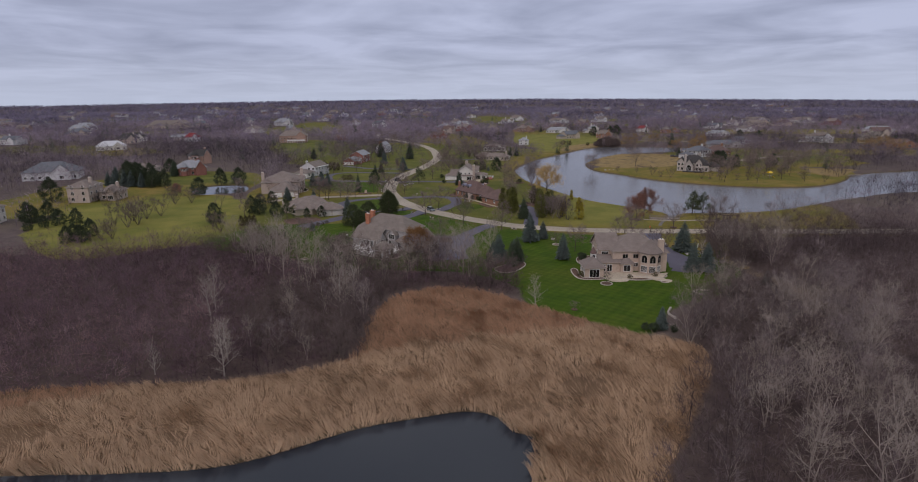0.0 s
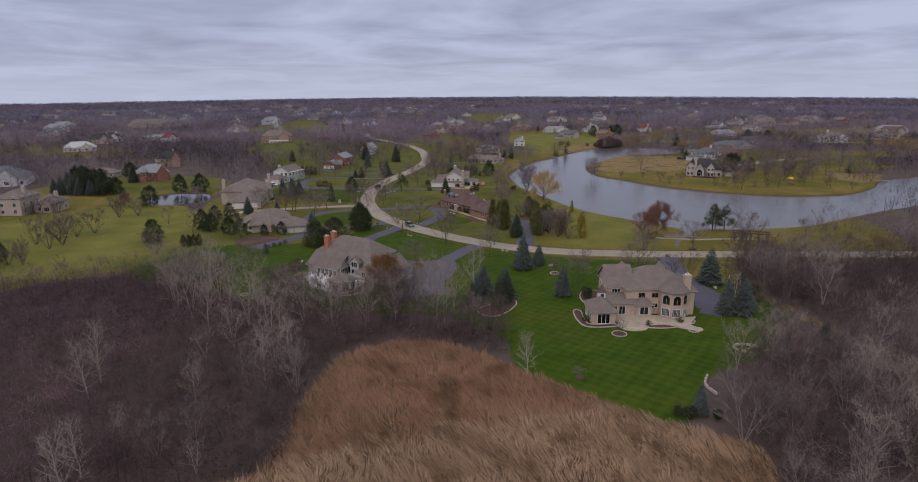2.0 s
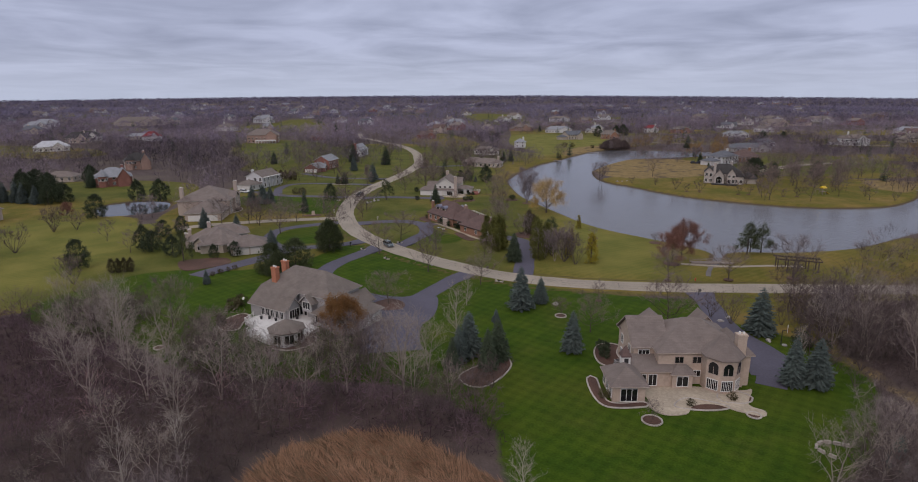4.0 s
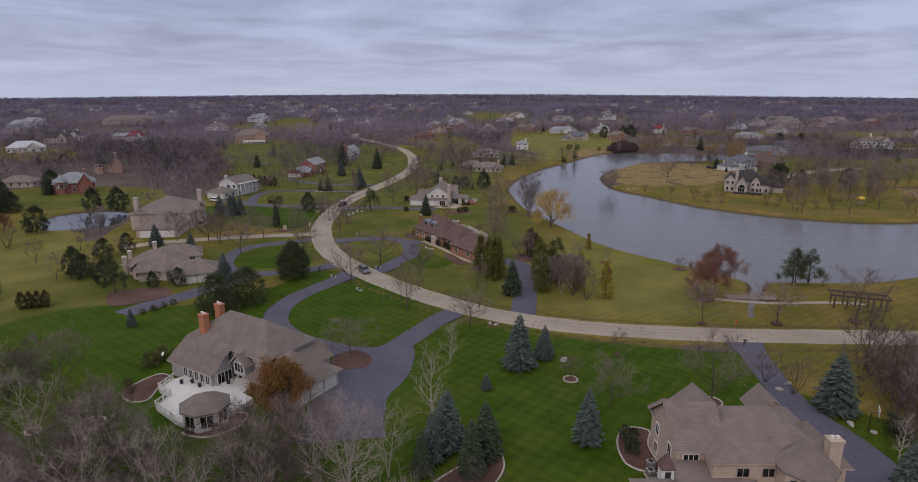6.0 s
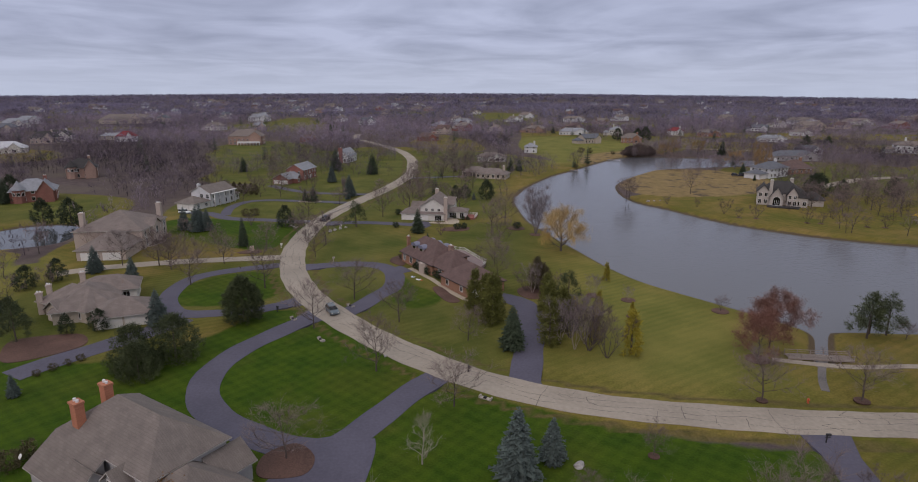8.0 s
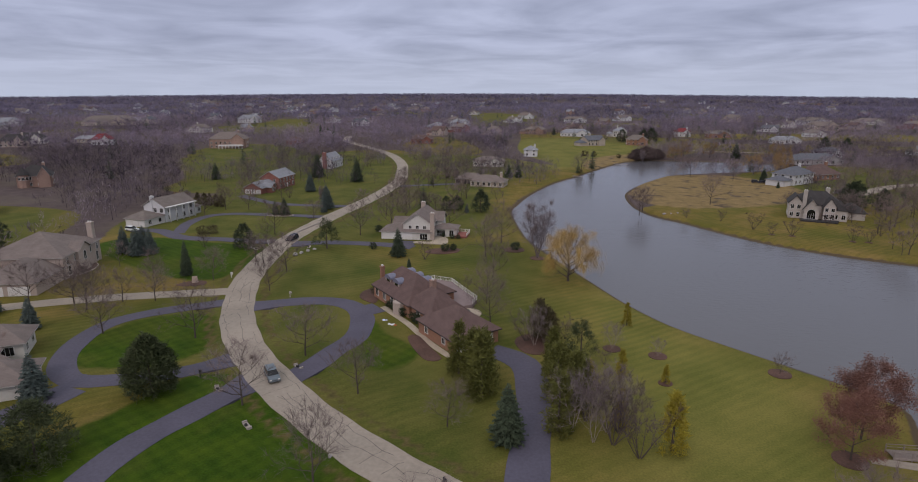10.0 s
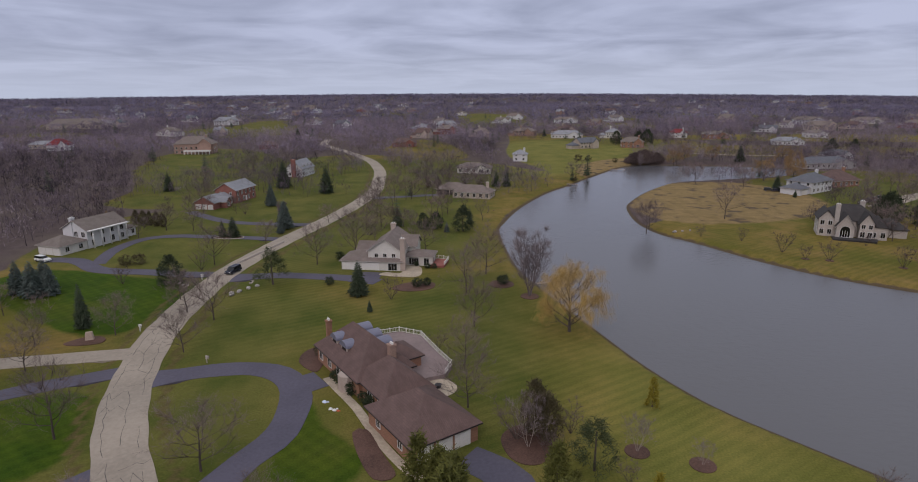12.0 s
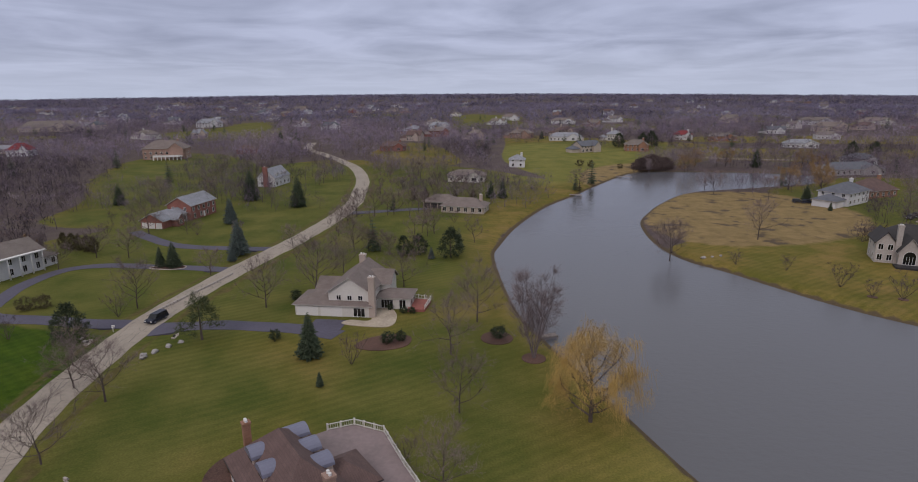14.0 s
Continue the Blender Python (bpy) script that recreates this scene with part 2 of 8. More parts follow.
def wood_stuff(name, stops):
    """Winter twigs of a whole wood: every tree has its own tone, kept in a mask on the mesh."""
    m = bpy.data.materials.new(name)
    m.use_nodes = True
    nt = m.node_tree
    b = nt.nodes["Principled BSDF"]
    b.inputs["Roughness"].default_value, b.inputs["Specular IOR Level"].default_value = 0.9, 0.15
    tone = nt.nodes.new("ShaderNodeAttribute")
    tone.attribute_name = "tone"
    ramp = nt.nodes.new("ShaderNodeValToRGB")
    ramp.color_ramp.interpolation = "LINEAR"
    ramp.color_ramp.elements[0].color = (*stops[0][1], 1)
    ramp.color_ramp.elements[1].color = (*stops[-1][1], 1)
    for at, colour in stops[1:-1]:
        ramp.color_ramp.elements.new(at).color = (*colour, 1)
    nt.links.new(tone.outputs["Fac"], ramp.inputs[0])
    nt.links.new(ramp.outputs[0], b.inputs["Base Color"])
    thin = nt.nodes.new("ShaderNodeBsdfTranslucent")
    nt.links.new(ramp.outputs[0], thin.inputs["Color"])
    both = node(nt, "ShaderNodeMixShader", Fac=0.45)
    nt.links.new(b.outputs[0], both.inputs[1])
    nt.links.new(thin.outputs[0], both.inputs[2])
    nt.links.new(both.outputs[0], nt.nodes["Material Output"].inputs["Surface"])
    return m


GROUND = ground_material()
# Murky water; its base is lifted further to stand in for sky reflection.
WATER = lake_water("lake_water", (0.118, 0.116, 0.126), 0.9, 0.34, 0.17)
# Darker base colour stands in for the trees mirrored in the small pond.
SHELTERED = lake_water("sheltered_water", (0.05, 0.052, 0.055), 0.9, 0.1, 0.04)
POND = lake_water("pond_water", (0.02, 0.024, 0.034), 1.4, 0.03, 0.03)
CONCRETE = material("worn_concrete", (0.335, 0.285, 0.232), vary=0.14, grain=1.4, big=0.09, by=None, bump=0.1)
TAR = material("tar", (0.07, 0.062, 0.058), rough=0.7, by=None)
ASPHALT = material("grey_asphalt", (0.098, 0.09, 0.122), vary=0.14, grain=2.0, big=0.12, by=None, bump=0.1)
FLAGSTONE = material("tan_flagstone", (0.42, 0.35, 0.27), vary=0.2, grain=2.2, big=0.3, by=None)
MULCH = material("brown_mulch", (0.10, 0.055, 0.042), vary=0.4, grain=5.0, by=None, bump=0.4)
EDGING = material("pale_edging_stone", (0.42, 0.37, 0.33), vary=0.25, grain=3.0, by=None)
STONE_TAN = material("tan_limestone", (0.47, 0.37, 0.3), vary=0.14, grain=2.5, big=0.4, by=None)
STUCCO = material("cream_stucco", (0.42, 0.345, 0.3), vary=0.08, grain=3.0, by=None)
STONE_GREY = material("weathered_pale_stone", (0.43, 0.385, 0.35), vary=0.15, grain=2.5, by=None)
SIDING = material("grey_siding", (0.36, 0.345, 0.345), vary=0.08, grain=2.0, by=None)
SIDING_WHITE = material("white_siding", (0.58, 0.575, 0.585), vary=0.06, grain=2.0, by=None)
SIDING_CREAM = material("cream_siding", (0.58, 0.555, 0.52), vary=0.07, grain=2.0, by=None)
SIDING_BEIGE = material("beige_siding", (0.42, 0.36, 0.3), vary=0.08, grain=2.0, by=None)
BRICK_RED = brickwork("red_brick", (0.245, 0.105, 0.085))
BRICK_ORANGE = brickwork("orange_brick", (0.42, 0.17, 0.10))
BRICK_BROWN = brickwork("brown_brick", (0.28, 0.15, 0.10))
BRICK_DULL = brickwork("weathered_red_brick", (0.235, 0.105, 0.085))
BRICK_TAN = brickwork("tan_orange_brick", (0.31, 0.205, 0.165))
TRIM = material("white_trim", (0.68, 0.66, 0.64), rough=0.6, vary=0.05, by=None)
EAVES = material("dull_cream_eaves_boards", (0.42, 0.385, 0.36), rough=0.7, vary=0.12, by=None)
DECK = material("pale_deck_boards", (0.62, 0.59, 0.57), vary=0.08, grain=1.5, by=None)
DECK_MAUVE = material("mauve_deck_boards", (0.24, 0.185, 0.18), vary=0.12, grain=1.5, by=None)
DECK_RED = material("red_deck_boards", (0.28, 0.10, 0.08), vary=0.12, grain=1.5, by=None)
GLASS = glass_pane("window_glass")
METAL = material("blue_grey_metal", (0.2, 0.2, 0.265), rough=0.45, vary=0.06, metal=0.3, by=None)
DARK = material("dark_painted_metal", (0.035, 0.033, 0.035), rough=0.5, by=None)
ROOF_TAUPE = shingle("taupe_shingles", (0.2, 0.163, 0.147))
ROOF_GREY = shingle("grey_shingles", (0.185, 0.155, 0.138))
ROOF_BROWN = shingle("brown_shingles", (0.135, 0.088, 0.08))
ROOF_SLATE = shingle("slate_grey_shingles", (0.13, 0.135, 0.155))
ROOF_PALE = shingle("pale_grey_shingles", (0.27, 0.275, 0.30))
ROOF_WHITE = shingle("white_roof_shingles", (0.5, 0.5, 0.53))
ROOF_DARK = shingle("dark_shingles", (0.055, 0.05, 0.05))
ROOF_RED = shingle("red_shingles", (0.2, 0.04, 0.045))
BARK = material("grey_brown_bark", (0.09, 0.07, 0.061), vary=0.3, grain=3.0)
TWIG = material("plum_grey_twigs", (0.18, 0.132, 0.13), vary=0.35, grain=1.0, second=(0.205, 0.155, 0.142))
TWIG_DARK = material("dark_plum_twigs", (0.112, 0.08, 0.08), vary=0.4, grain=1.0, second=(0.135, 0.1, 0.093))
TWIG_PALE = material("pale_twigs", (0.3, 0.25, 0.218), vary=0.25, grain=1.0)
TWIG_STUFF = wood_stuff("mixed_winter_twigs", ((0.0, (0.054, 0.033, 0.0396)), (0.35, (0.138, 0.087, 0.1034)), (0.7, (0.204, 0.132, 0.1562)), (0.88, (0.258, 0.16, 0.1518)), (1.0, (0.312, 0.218, 0.2332))))
TWIG_TALL = wood_stuff("grey_brown_winter_twigs", ((0.0, (0.07, 0.05, 0.052)), (0.35, (0.15, 0.11, 0.112)), (0.7, (0.22, 0.165, 0.165)), (1.0, (0.33, 0.27, 0.26))))
# Plum-lilac winter twigs whose colour also carries a tint of blue haze.
TWIG_LILAC_HAZE = wood_stuff("haze_tinted_lilac_twigs", ((0.0, (0.04, 0.032, 0.04)), (0.3, (0.142, 0.11, 0.136)), (0.65, (0.245, 0.195, 0.235)), (0.86, (0.3, 0.228, 0.245)), (1.0, (0.36, 0.3, 0.335))))
# Paler and bluer than nearer woods: aerial haze mixed into the twig colour.
TWIG_MID_HAZE = wood_stuff("hazed_mauve_woods", ((0.0, (0.07, 0.055, 0.074)), (0.3, (0.178, 0.142, 0.188)), (0.65, (0.292, 0.236, 0.305)), (0.86, (0.35, 0.27, 0.31)), (1.0, (0.4, 0.34, 0.42))))
# Slate-blue distance haze painted into the twig colour of the farthest woods.
TWIG_FAR_HAZE = wood_stuff("hazed_slate_lilac_woods", ((0.0, (0.066, 0.058, 0.086)), (0.3, (0.155, 0.135, 0.2)), (0.65, (0.255, 0.225, 0.325)), (0.86, (0.31, 0.26, 0.32)), (1.0, (0.36, 0.335, 0.45))))
TWIG_HAZY = material("pale_lilac_twigs", (0.2, 0.158, 0.16), vary=0.3, grain=1.0)
BIRCH = material("birch_bark", (0.37, 0.325, 0.285), vary=0.2, grain=2.0)
GOLD = material("golden_willow_strands", (0.43, 0.285, 0.09), vary=0.25, grain=0.6)
GOLD_DULL = material("bronze_willow_strands", (0.27, 0.17, 0.08), vary=0.25, grain=0.6)
RUSSET = material("russet_leaves", (0.205, 0.1, 0.075), vary=0.3, grain=1.0)
ORANGE_LEAF = material("orange_brown_leaves", (0.225, 0.112, 0.036), vary=0.35, grain=1.0)
SPRUCE_BLUE = material("blue_spruce_needles", (0.085, 0.108, 0.098), vary=0.5, grain=1.5, by="island")
SPRUCE_GREEN = material("green_spruce_needles", (0.055, 0.074, 0.042), vary=0.5, grain=1.5, by="island")
SPRUCE = material("dark_green_needles", (0.044, 0.058, 0.03), vary=0.55, grain=1.5, by="island")
PINE_GREEN = material("pine_needles", (0.064, 0.078, 0.032), vary=0.5, grain=1.5, by="island")
CEDAR = material("olive_cedar_sprays", (0.115, 0.118, 0.026), vary=0.5, grain=1.2, by="island")
CEDAR_DARK = material("brown_green_sprays", (0.084, 0.07, 0.034), vary=0.35, grain=1.2)
CEDAR_GOLD = material("yellow_green_sprays", (0.27, 0.22, 0.02), vary=0.3, grain=1.2)
REED = material("dry_reeds", (0.4, 0.262, 0.168), vary=0.3, grain=0.35, big=0.05, by="island", second=(0.46, 0.32, 0.21))
REED_RED = material("rust_reeds", (0.345, 0.2, 0.124), vary=0.28, grain=0.35, big=0.05, by="island")

# ---- mesh helpers ----


def mesh_of(name, verts, faces, mat, smooth=False):
    me = bpy.data.meshes.new(name)
    me.from_pydata([tuple(map(float, v)) for v in verts], [], faces)
    me.materials.append(mat)
    if smooth:
        me.polygons.foreach_set("use_smooth", [True] * len(me.polygons))
    me.update()
    return me


def tri_mesh(name, tris, mat):
    """A mesh of loose triangles from an array (n, 3, 3)."""
    tris = np.asarray(tris, dtype=np.float32)
    n = len(tris)
    me = bpy.data.meshes.new(name)
    me.vertices.add(n * 3)
    me.vertices.foreach_set("co", tris.reshape(-1))
    me.loops.add(n * 3)
    me.loops.foreach_set("vertex_index", np.arange(n * 3, dtype=np.int32))
    me.polygons.add(n)
    me.polygons.foreach_set("loop_start", np.arange(n, dtype=np.int32) * 3)
    me.materials.append(mat)
    me.update(calc_edges=True)
    return me


def part(name, data, parent, label="", m=None):
    ob = new(name, data)
    ob.parent = parent
    if m is not None:
        ob.matrix_basis = m
    if label:
        ob["label"] = label
    return ob


class Build:
    """Collects boxes, prisms and the like into one mesh."""

    def __init__(self):
        self.v, self.f = [], []

    def add(self, verts, faces):
        n = len(self.v)
        self.v += [tuple(p) for p in verts]
        self.f += [tuple(i + n for i in f) for f in faces]
        return self

    def box(self, x0, x1, y0, y1, z0, z1):
        return self.add([(x0, y0, z0), (x1, y0, z0), (x1, y1, z0), (x0, y1, z0), (x0, y0, z1), (x1, y0, z1), (x1, y1, z1), (x0, y1, z1)],
                        [(0, 3, 2, 1), (4, 5, 6, 7), (0, 1, 5, 4), (1, 2, 6, 5), (2, 3, 7, 6), (3, 0, 4, 7)])

    def prism(self, ring, z0, z1, scale=1.0):
        n = len(ring)
        cx, cy = sum(p[0] for p in ring) / n, sum(p[1] for p in ring) / n
        low = [(x, y, z0) for x, y in ring]
        top = [(cx + (x - cx) * scale, cy + (y - cy) * scale, z1) for x, y in ring]
        return self.add(low + top, [tuple(reversed(range(n))), tuple(range(n, 2 * n))] + [(i, (i + 1) % n, n + (i + 1) % n, n + i) for i in range(n)])

    def tube(self, a, b, r0, r1, n=5):
        a, b = Vector(a), Vector(b)
        d = (b - a).normalized()
        s = d.orthogonal().normalized()
        t = d.cross(s)
        ring = [(math.cos(k * math.tau / n), math.sin(k * math.tau / n)) for k in range(n)]
        return self.add([a + (s * c + t * e) * r0 for c, e in ring] + [b + (s * c + t * e) * r1 for c, e in ring],
                        [(i, (i + 1) % n, n + (i + 1) % n, n + i) for i in range(n)] + [tuple(range(n, 2 * n))])

    def mesh(self, name, mat, smooth=False):
        return mesh_of(name, self.v, self.f, mat, smooth)


def circle(cx, cy, r, n=12, turn=0.0):
    return [(cx + r * math.cos(turn + k * math.tau / n), cy + r * math.sin(turn + k * math.tau / n)) for k in range(n)]


def spline(points, step=2.0, closed=False):
    """A smooth line through the points (Catmull-Rom), about step metres from point to point."""
    p = [np.array(q, dtype=float) for q in points]
    out = []
    n = len(p)
    for i in range(n if closed else n - 1):
        a, b, c, d = (p[(i + k) % n] if closed else p[min(max(i + k, 0), n - 1)] for k in (-1, 0, 1, 2))
        m = max(2, int(np.linalg.norm(c - b) / step))
        for k in range(m):
            t = k / m
            out.append(0.5 * (2 * b + (c - a) * t + (2 * a - 5 * b + 4 * c - d) * t * t + (3 * b - a - 3 * c + d) * t ** 3))
    if not closed:
        out.append(p[-1])
    return out


def strip(name, points, width, mat, z=0.05, step=2.0, label="", category="", end=1.0):
    """A paved strip with thickness along a smooth line."""
    line = spline(points, step)
    v, f = [], []
    n = len(line)
    for i, q in enumerate(line):
        d = line[min(i + 1, n - 1)] - line[max(i - 1, 0)]
        d /= np.linalg.norm(d) + 1e-9
        s = np.array((-d[1], d[0]))
        w = width / 2 * (1 + 0.03 * math.sin(i * 1.3) + 0.02 * math.sin(i * 0.47))
        w *= 1 + (end - 1) * max(0.0, 1 - i * step / 6)
        for k, h in ((1, -0.5), (1, z), (-1, z), (-1, -0.5)):
            v.append((*(q + s * w * k), h))
    for i in range(n - 1):
        for k in range(3):
            a = 4 * i + k
            f.append((a, a + 1, a + 5, a + 4))
    f += [(0, 1, 2, 3), (4 * n - 1, 4 * n - 2, 4 * n - 3, 4 * n - 4)]
    me = mesh_of(name, v, f, mat)
    ob = new(name, me)
    return tagged(ob, label, category, kind="structure"), line


def sheet(outline, z0, z1, step=1.5, smooth=True):
    """A low slab with a smooth outline."""
    ring = spline(outline, step, True) if smooth else [np.array(p, float) for p in outline]
    if sum(a[0] * b[1] - b[0] * a[1] for a, b in zip(ring, ring[1:] + ring[:1])) < 0:
        ring.reverse()
    n = len(ring)
    v = [(*p, z1) for p in ring] + [(*p, z0) for p in ring]
    from mathutils.geometry import tessellate_polygon
    tri = tessellate_polygon([[Vector((*p, 0)) for p in ring]])
    f = [tuple(t) for t in tri] + [(i, n + i, n + (i + 1) % n, (i + 1) % n) for i in range(n)]
    fixed = []
    for t in f:
        if len(t) == 3:
            a, b, c = (ring[i] for i in t)
            if (b[0] - a[0]) * (c[1] - a[1]) - (b[1] - a[1]) * (c[0] - a[0]) < 0:
                t = t[::-1]
        fixed.append(t)
    return v, fixed


def inside(px, py, ring):
    """Which points lie in the ring."""
    hit = np.zeros(px.shape, dtype=bool)
    n = len(ring)
    for i in range(n):
        (x0, y0), (x1, y1) = ring[i], ring[(i + 1) % n]
        if y0 == y1:
            continue
        cross = ((y0 > py) != (y1 > py)) & (px < (x1 - x0) * (py - y0) / (y1 - y0) + x0)
        hit ^= cross
    return hit


def away(px, py, ring, closed=True):
    """The distance of points from a line."""
    best = np.full(px.shape, 1e9)
    n = len(ring)
    for i in range(n if closed else n - 1):
        a, b = np.array(ring[i], float), np.array(ring[(i + 1) % n], float)
        d = b - a
        t = np.clip(((px - a[0]) * d[0] + (py - a[1]) * d[1]) / (d @ d + 1e-9), 0, 1)
        best = np.minimum(best, np.hypot(px - a[0] - t * d[0], py - a[1] - t * d[1]))
    return best

# ---- land and water ----
MAIN = [(420, 226), (300, 214), (200, 210), (140, 209.5), (99, 210.8), (79.5, 211.3), (62.6, 212.2), (45.6, 214.4), (37, 216.4), (27.9, 219.6), (17.6, 225.2), (5, 235.3), (-7, 247.4), (-17.2, 260.2), (-23.9, 270.8), (-29.3, 282.2), (-33.2, 294), (-36.6, 307.5), (-38.4, 324), (-39, 340), (-38.2, 356), (-33.6, 384), (-25.5, 420), (-20, 455), (-18, 485), (-20, 510), (-25, 555), (-37, 605), (-52, 642), (-75, 690), (-100, 740), (-110, 800)]
LAKE = spline([(240, 302), (195, 286), (169, 272), (140, 255), (118, 249), (97, 249.2), (93, 247), (88.4, 239), (84.8, 233), (83.2, 234), (86.4, 240.2), (90, 247.4), (88.4, 252), (83, 259), (71, 273), (64, 282), (58, 295), (53, 311), (45, 338),
               (40, 360), (38, 400), (41, 416), (50, 445), (66, 481), (82, 506), (96, 530), (121, 570), (135, 585), (150, 591), (204, 583), (236, 566),
               (222, 542), (194, 530), (156, 518), (136, 510), (116, 485), (103, 463), (95, 445), (91, 418), (93, 398), (101, 384), (112, 362), (123, 347),
               (140, 333), (165, 322), (190, 322), (206, 328), (228, 346), (251, 371), (294, 388), (400, 400), (400, 320)], 4, True)
MARSH_POND = spline([(-110, 66), (-62, 69), (-46, 69.5), (-31, 71.5), (-16, 80), (-7.5, 83), (2, 85.5), (7, 83), (9, 79), (12, 77), (10.5, 66), (6, 40), (-10, 18), (-60, 10), (-110, 20)], 3, True)
WEST_POND = spline([(-134, 306), (-146, 318), (-148, 333), (-138, 341), (-124, 338), (-117, 322), (-119, 312)], 3, True)
REEDS = spline([(-110, 60), (-112, 88), (-79, 91), (-65, 93), (-40, 95.5), (-24, 101), (-19, 108), (-19.5, 122), (-16, 139), (-8, 146), (2, 146), (11, 139.5), (19.5, 131.5), (29.5, 122.5), (39, 114.5), (49, 108), (45, 95), (36, 80), (27, 64), (22, 40), (10, 14), (-60, 0), (-110, 8)], 3, True)
LUSH = [spline(r, 4, True) for r in (
    [(-88, 194), (-80, 221), (-64, 229), (-50, 228), (-36, 238), (-26, 256), (-17, 254), (-6, 242), (8, 228), (16, 221), (40, 210), (60, 205), (72, 204), (68, 190), (80, 178), (82, 163), (66, 140), (50, 130), (45, 120), (36, 114.5), (18, 131), (15, 148), (2, 160), (-18, 163), (-40, 167), (-54, 178)],
    [(-95, 336), (-52, 307), (-42, 318), (-41, 340), (-60, 345), (-90, 352)],
    [(-50, 258), (-30, 262), (-36, 284), (-52, 276)],
    [(-2, 284), (4, 274), (12, 266), (8, 258), (0, 262)])]
LAWN = [spline(r, 5, True) for r in (
    [(-170, 225), (-128, 178), (-100, 190), (-70, 205), (-60, 225), (-52, 245), (-78, 262), (-84, 280), (-108, 285), (-122, 302), (-150, 290), (-165, 262)],
    [(-110, 285), (-60, 250), (-30, 250), (15, 217), (70, 205), (120, 203), (150, 215), (165, 262), (140, 256), (92, 250), (72, 273), (58, 296), (45, 338), (38, 400), (50, 447), (84, 510), (96, 532), (70, 560), (40, 600), (-20, 640), (-70, 650), (-115, 580), (-122, 490), (-98, 440), (-108, 420), (-110, 385), (-100, 350), (-72, 330), (-75, 300)],
    [(88, 400), (101, 384), (123, 347), (165, 322), (206, 328), (250, 371), (240, 400), (190, 420), (150, 430), (110, 420)],
    [(-92, 205), (-40, 205), (-30, 252), (-60, 264), (-95, 252)],
    [(60, 202), (96, 206), (94, 186), (86, 180), (80, 168), (70, 168), (62, 180)],
    [(-104, 288), (-68, 284), (-52, 300), (-62, 344), (-98, 352), (-112, 330)],
    [(-218, 238), (-165, 258), (-128, 298), (-118, 345), (-140, 394), (-205, 400), (-228, 330)],
    [(-168, 345), (-150, 345), (-130, 345), (-140, 375), (-175, 392), (-205, 385), (-200, 360)],
    [(84, 508), (140, 592), (200, 640), (250, 760), (160, 860), (90, 900), (70, 760), (60, 640), (76, 560)],
    [(-40, 690), (10, 620), (30, 640), (10, 760), (-20, 800)],
    [(-130, 480), (-95, 520), (-95, 600), (-150, 690), (-200, 700), (-190, 640), (-150, 560)],
    [(220, 640), (420, 600), (460, 640), (380, 700), (240, 720)],
    [(260, 790), (500, 740), (560, 800), (300, 860)],
    [(172, 438), (186, 470), (174, 506), (200, 524), (240, 505), (242, 440), (205, 422)],
    [(205, 420), (260, 405), (300, 440), (250, 480), (215, 470)],
    [(-380, 560), (-300, 520), (-280, 560), (-340, 610)],
    [(300, 500), (420, 470), (430, 520), (330, 540)],
    [(-95, 440), (-130, 448), (-140, 490), (-180, 566), (-205, 660), (-185, 690), (-140, 620), (-108, 560), (-90, 480)])]
STRAW = [spline(r, 5, True) for r in (
    [(96, 425), (112, 408), (150, 415), (178, 440), (185, 470), (172, 505), (136, 505), (112, 478), (101, 458)],
    [(98, 528), (122, 568), (148, 592), (142, 622), (112, 600), (94, 552)],
    [(80, 176), (82, 162), (83.5, 152), (87, 143), (89, 143), (85.6, 154), (84, 165), (82, 177)],
    [(228, 355), (246, 372), (262, 392), (240, 398), (226, 380)])]

FRESH = [spline(r, 8, True) for r in (
    [(-104, 194), (-66, 204), (-50, 226), (-56, 262), (-84, 276), (-98, 262), (-94, 216)],
    [(-112, 372), (-66, 345), (-40, 300), (-28, 300), (-24, 330), (18, 352), (34, 372), (30, 440), (60, 540), (30, 610), (-60, 630), (-150, 690), (-200, 690), (-140, 560), (-104, 450)],
    [(-62, 246), (-20, 256), (8, 226), (26, 218), (28, 256), (8, 272), (-4, 300), (6, 318), (-24, 344), (-44, 330), (-36, 300), (-64, 284)],
    [(2, 304), (14, 270), (22, 258), (36, 262), (42, 300), (36, 345), (20, 352), (4, 330)],
    [(-210, 345), (-150, 342), (-125, 345), (-140, 392), (-205, 398)],
    [(172, 440), (176, 505), (235, 520), (300, 470), (230, 420)],
    [(-95, 440), (-130, 448), (-140, 490), (-180, 566), (-205, 660), (-185, 690), (-140, 620), (-108, 560), (-90, 480)])]


def graded(stops):
    """Grid lines whose spacing is given stretch by stretch."""
    out = []
    for a, b, s in stops:
        out += list(np.linspace(a, b, max(1, int(round(abs(b - a) / s))), endpoint=False))
    return np.array(out + [stops[-1][1]])

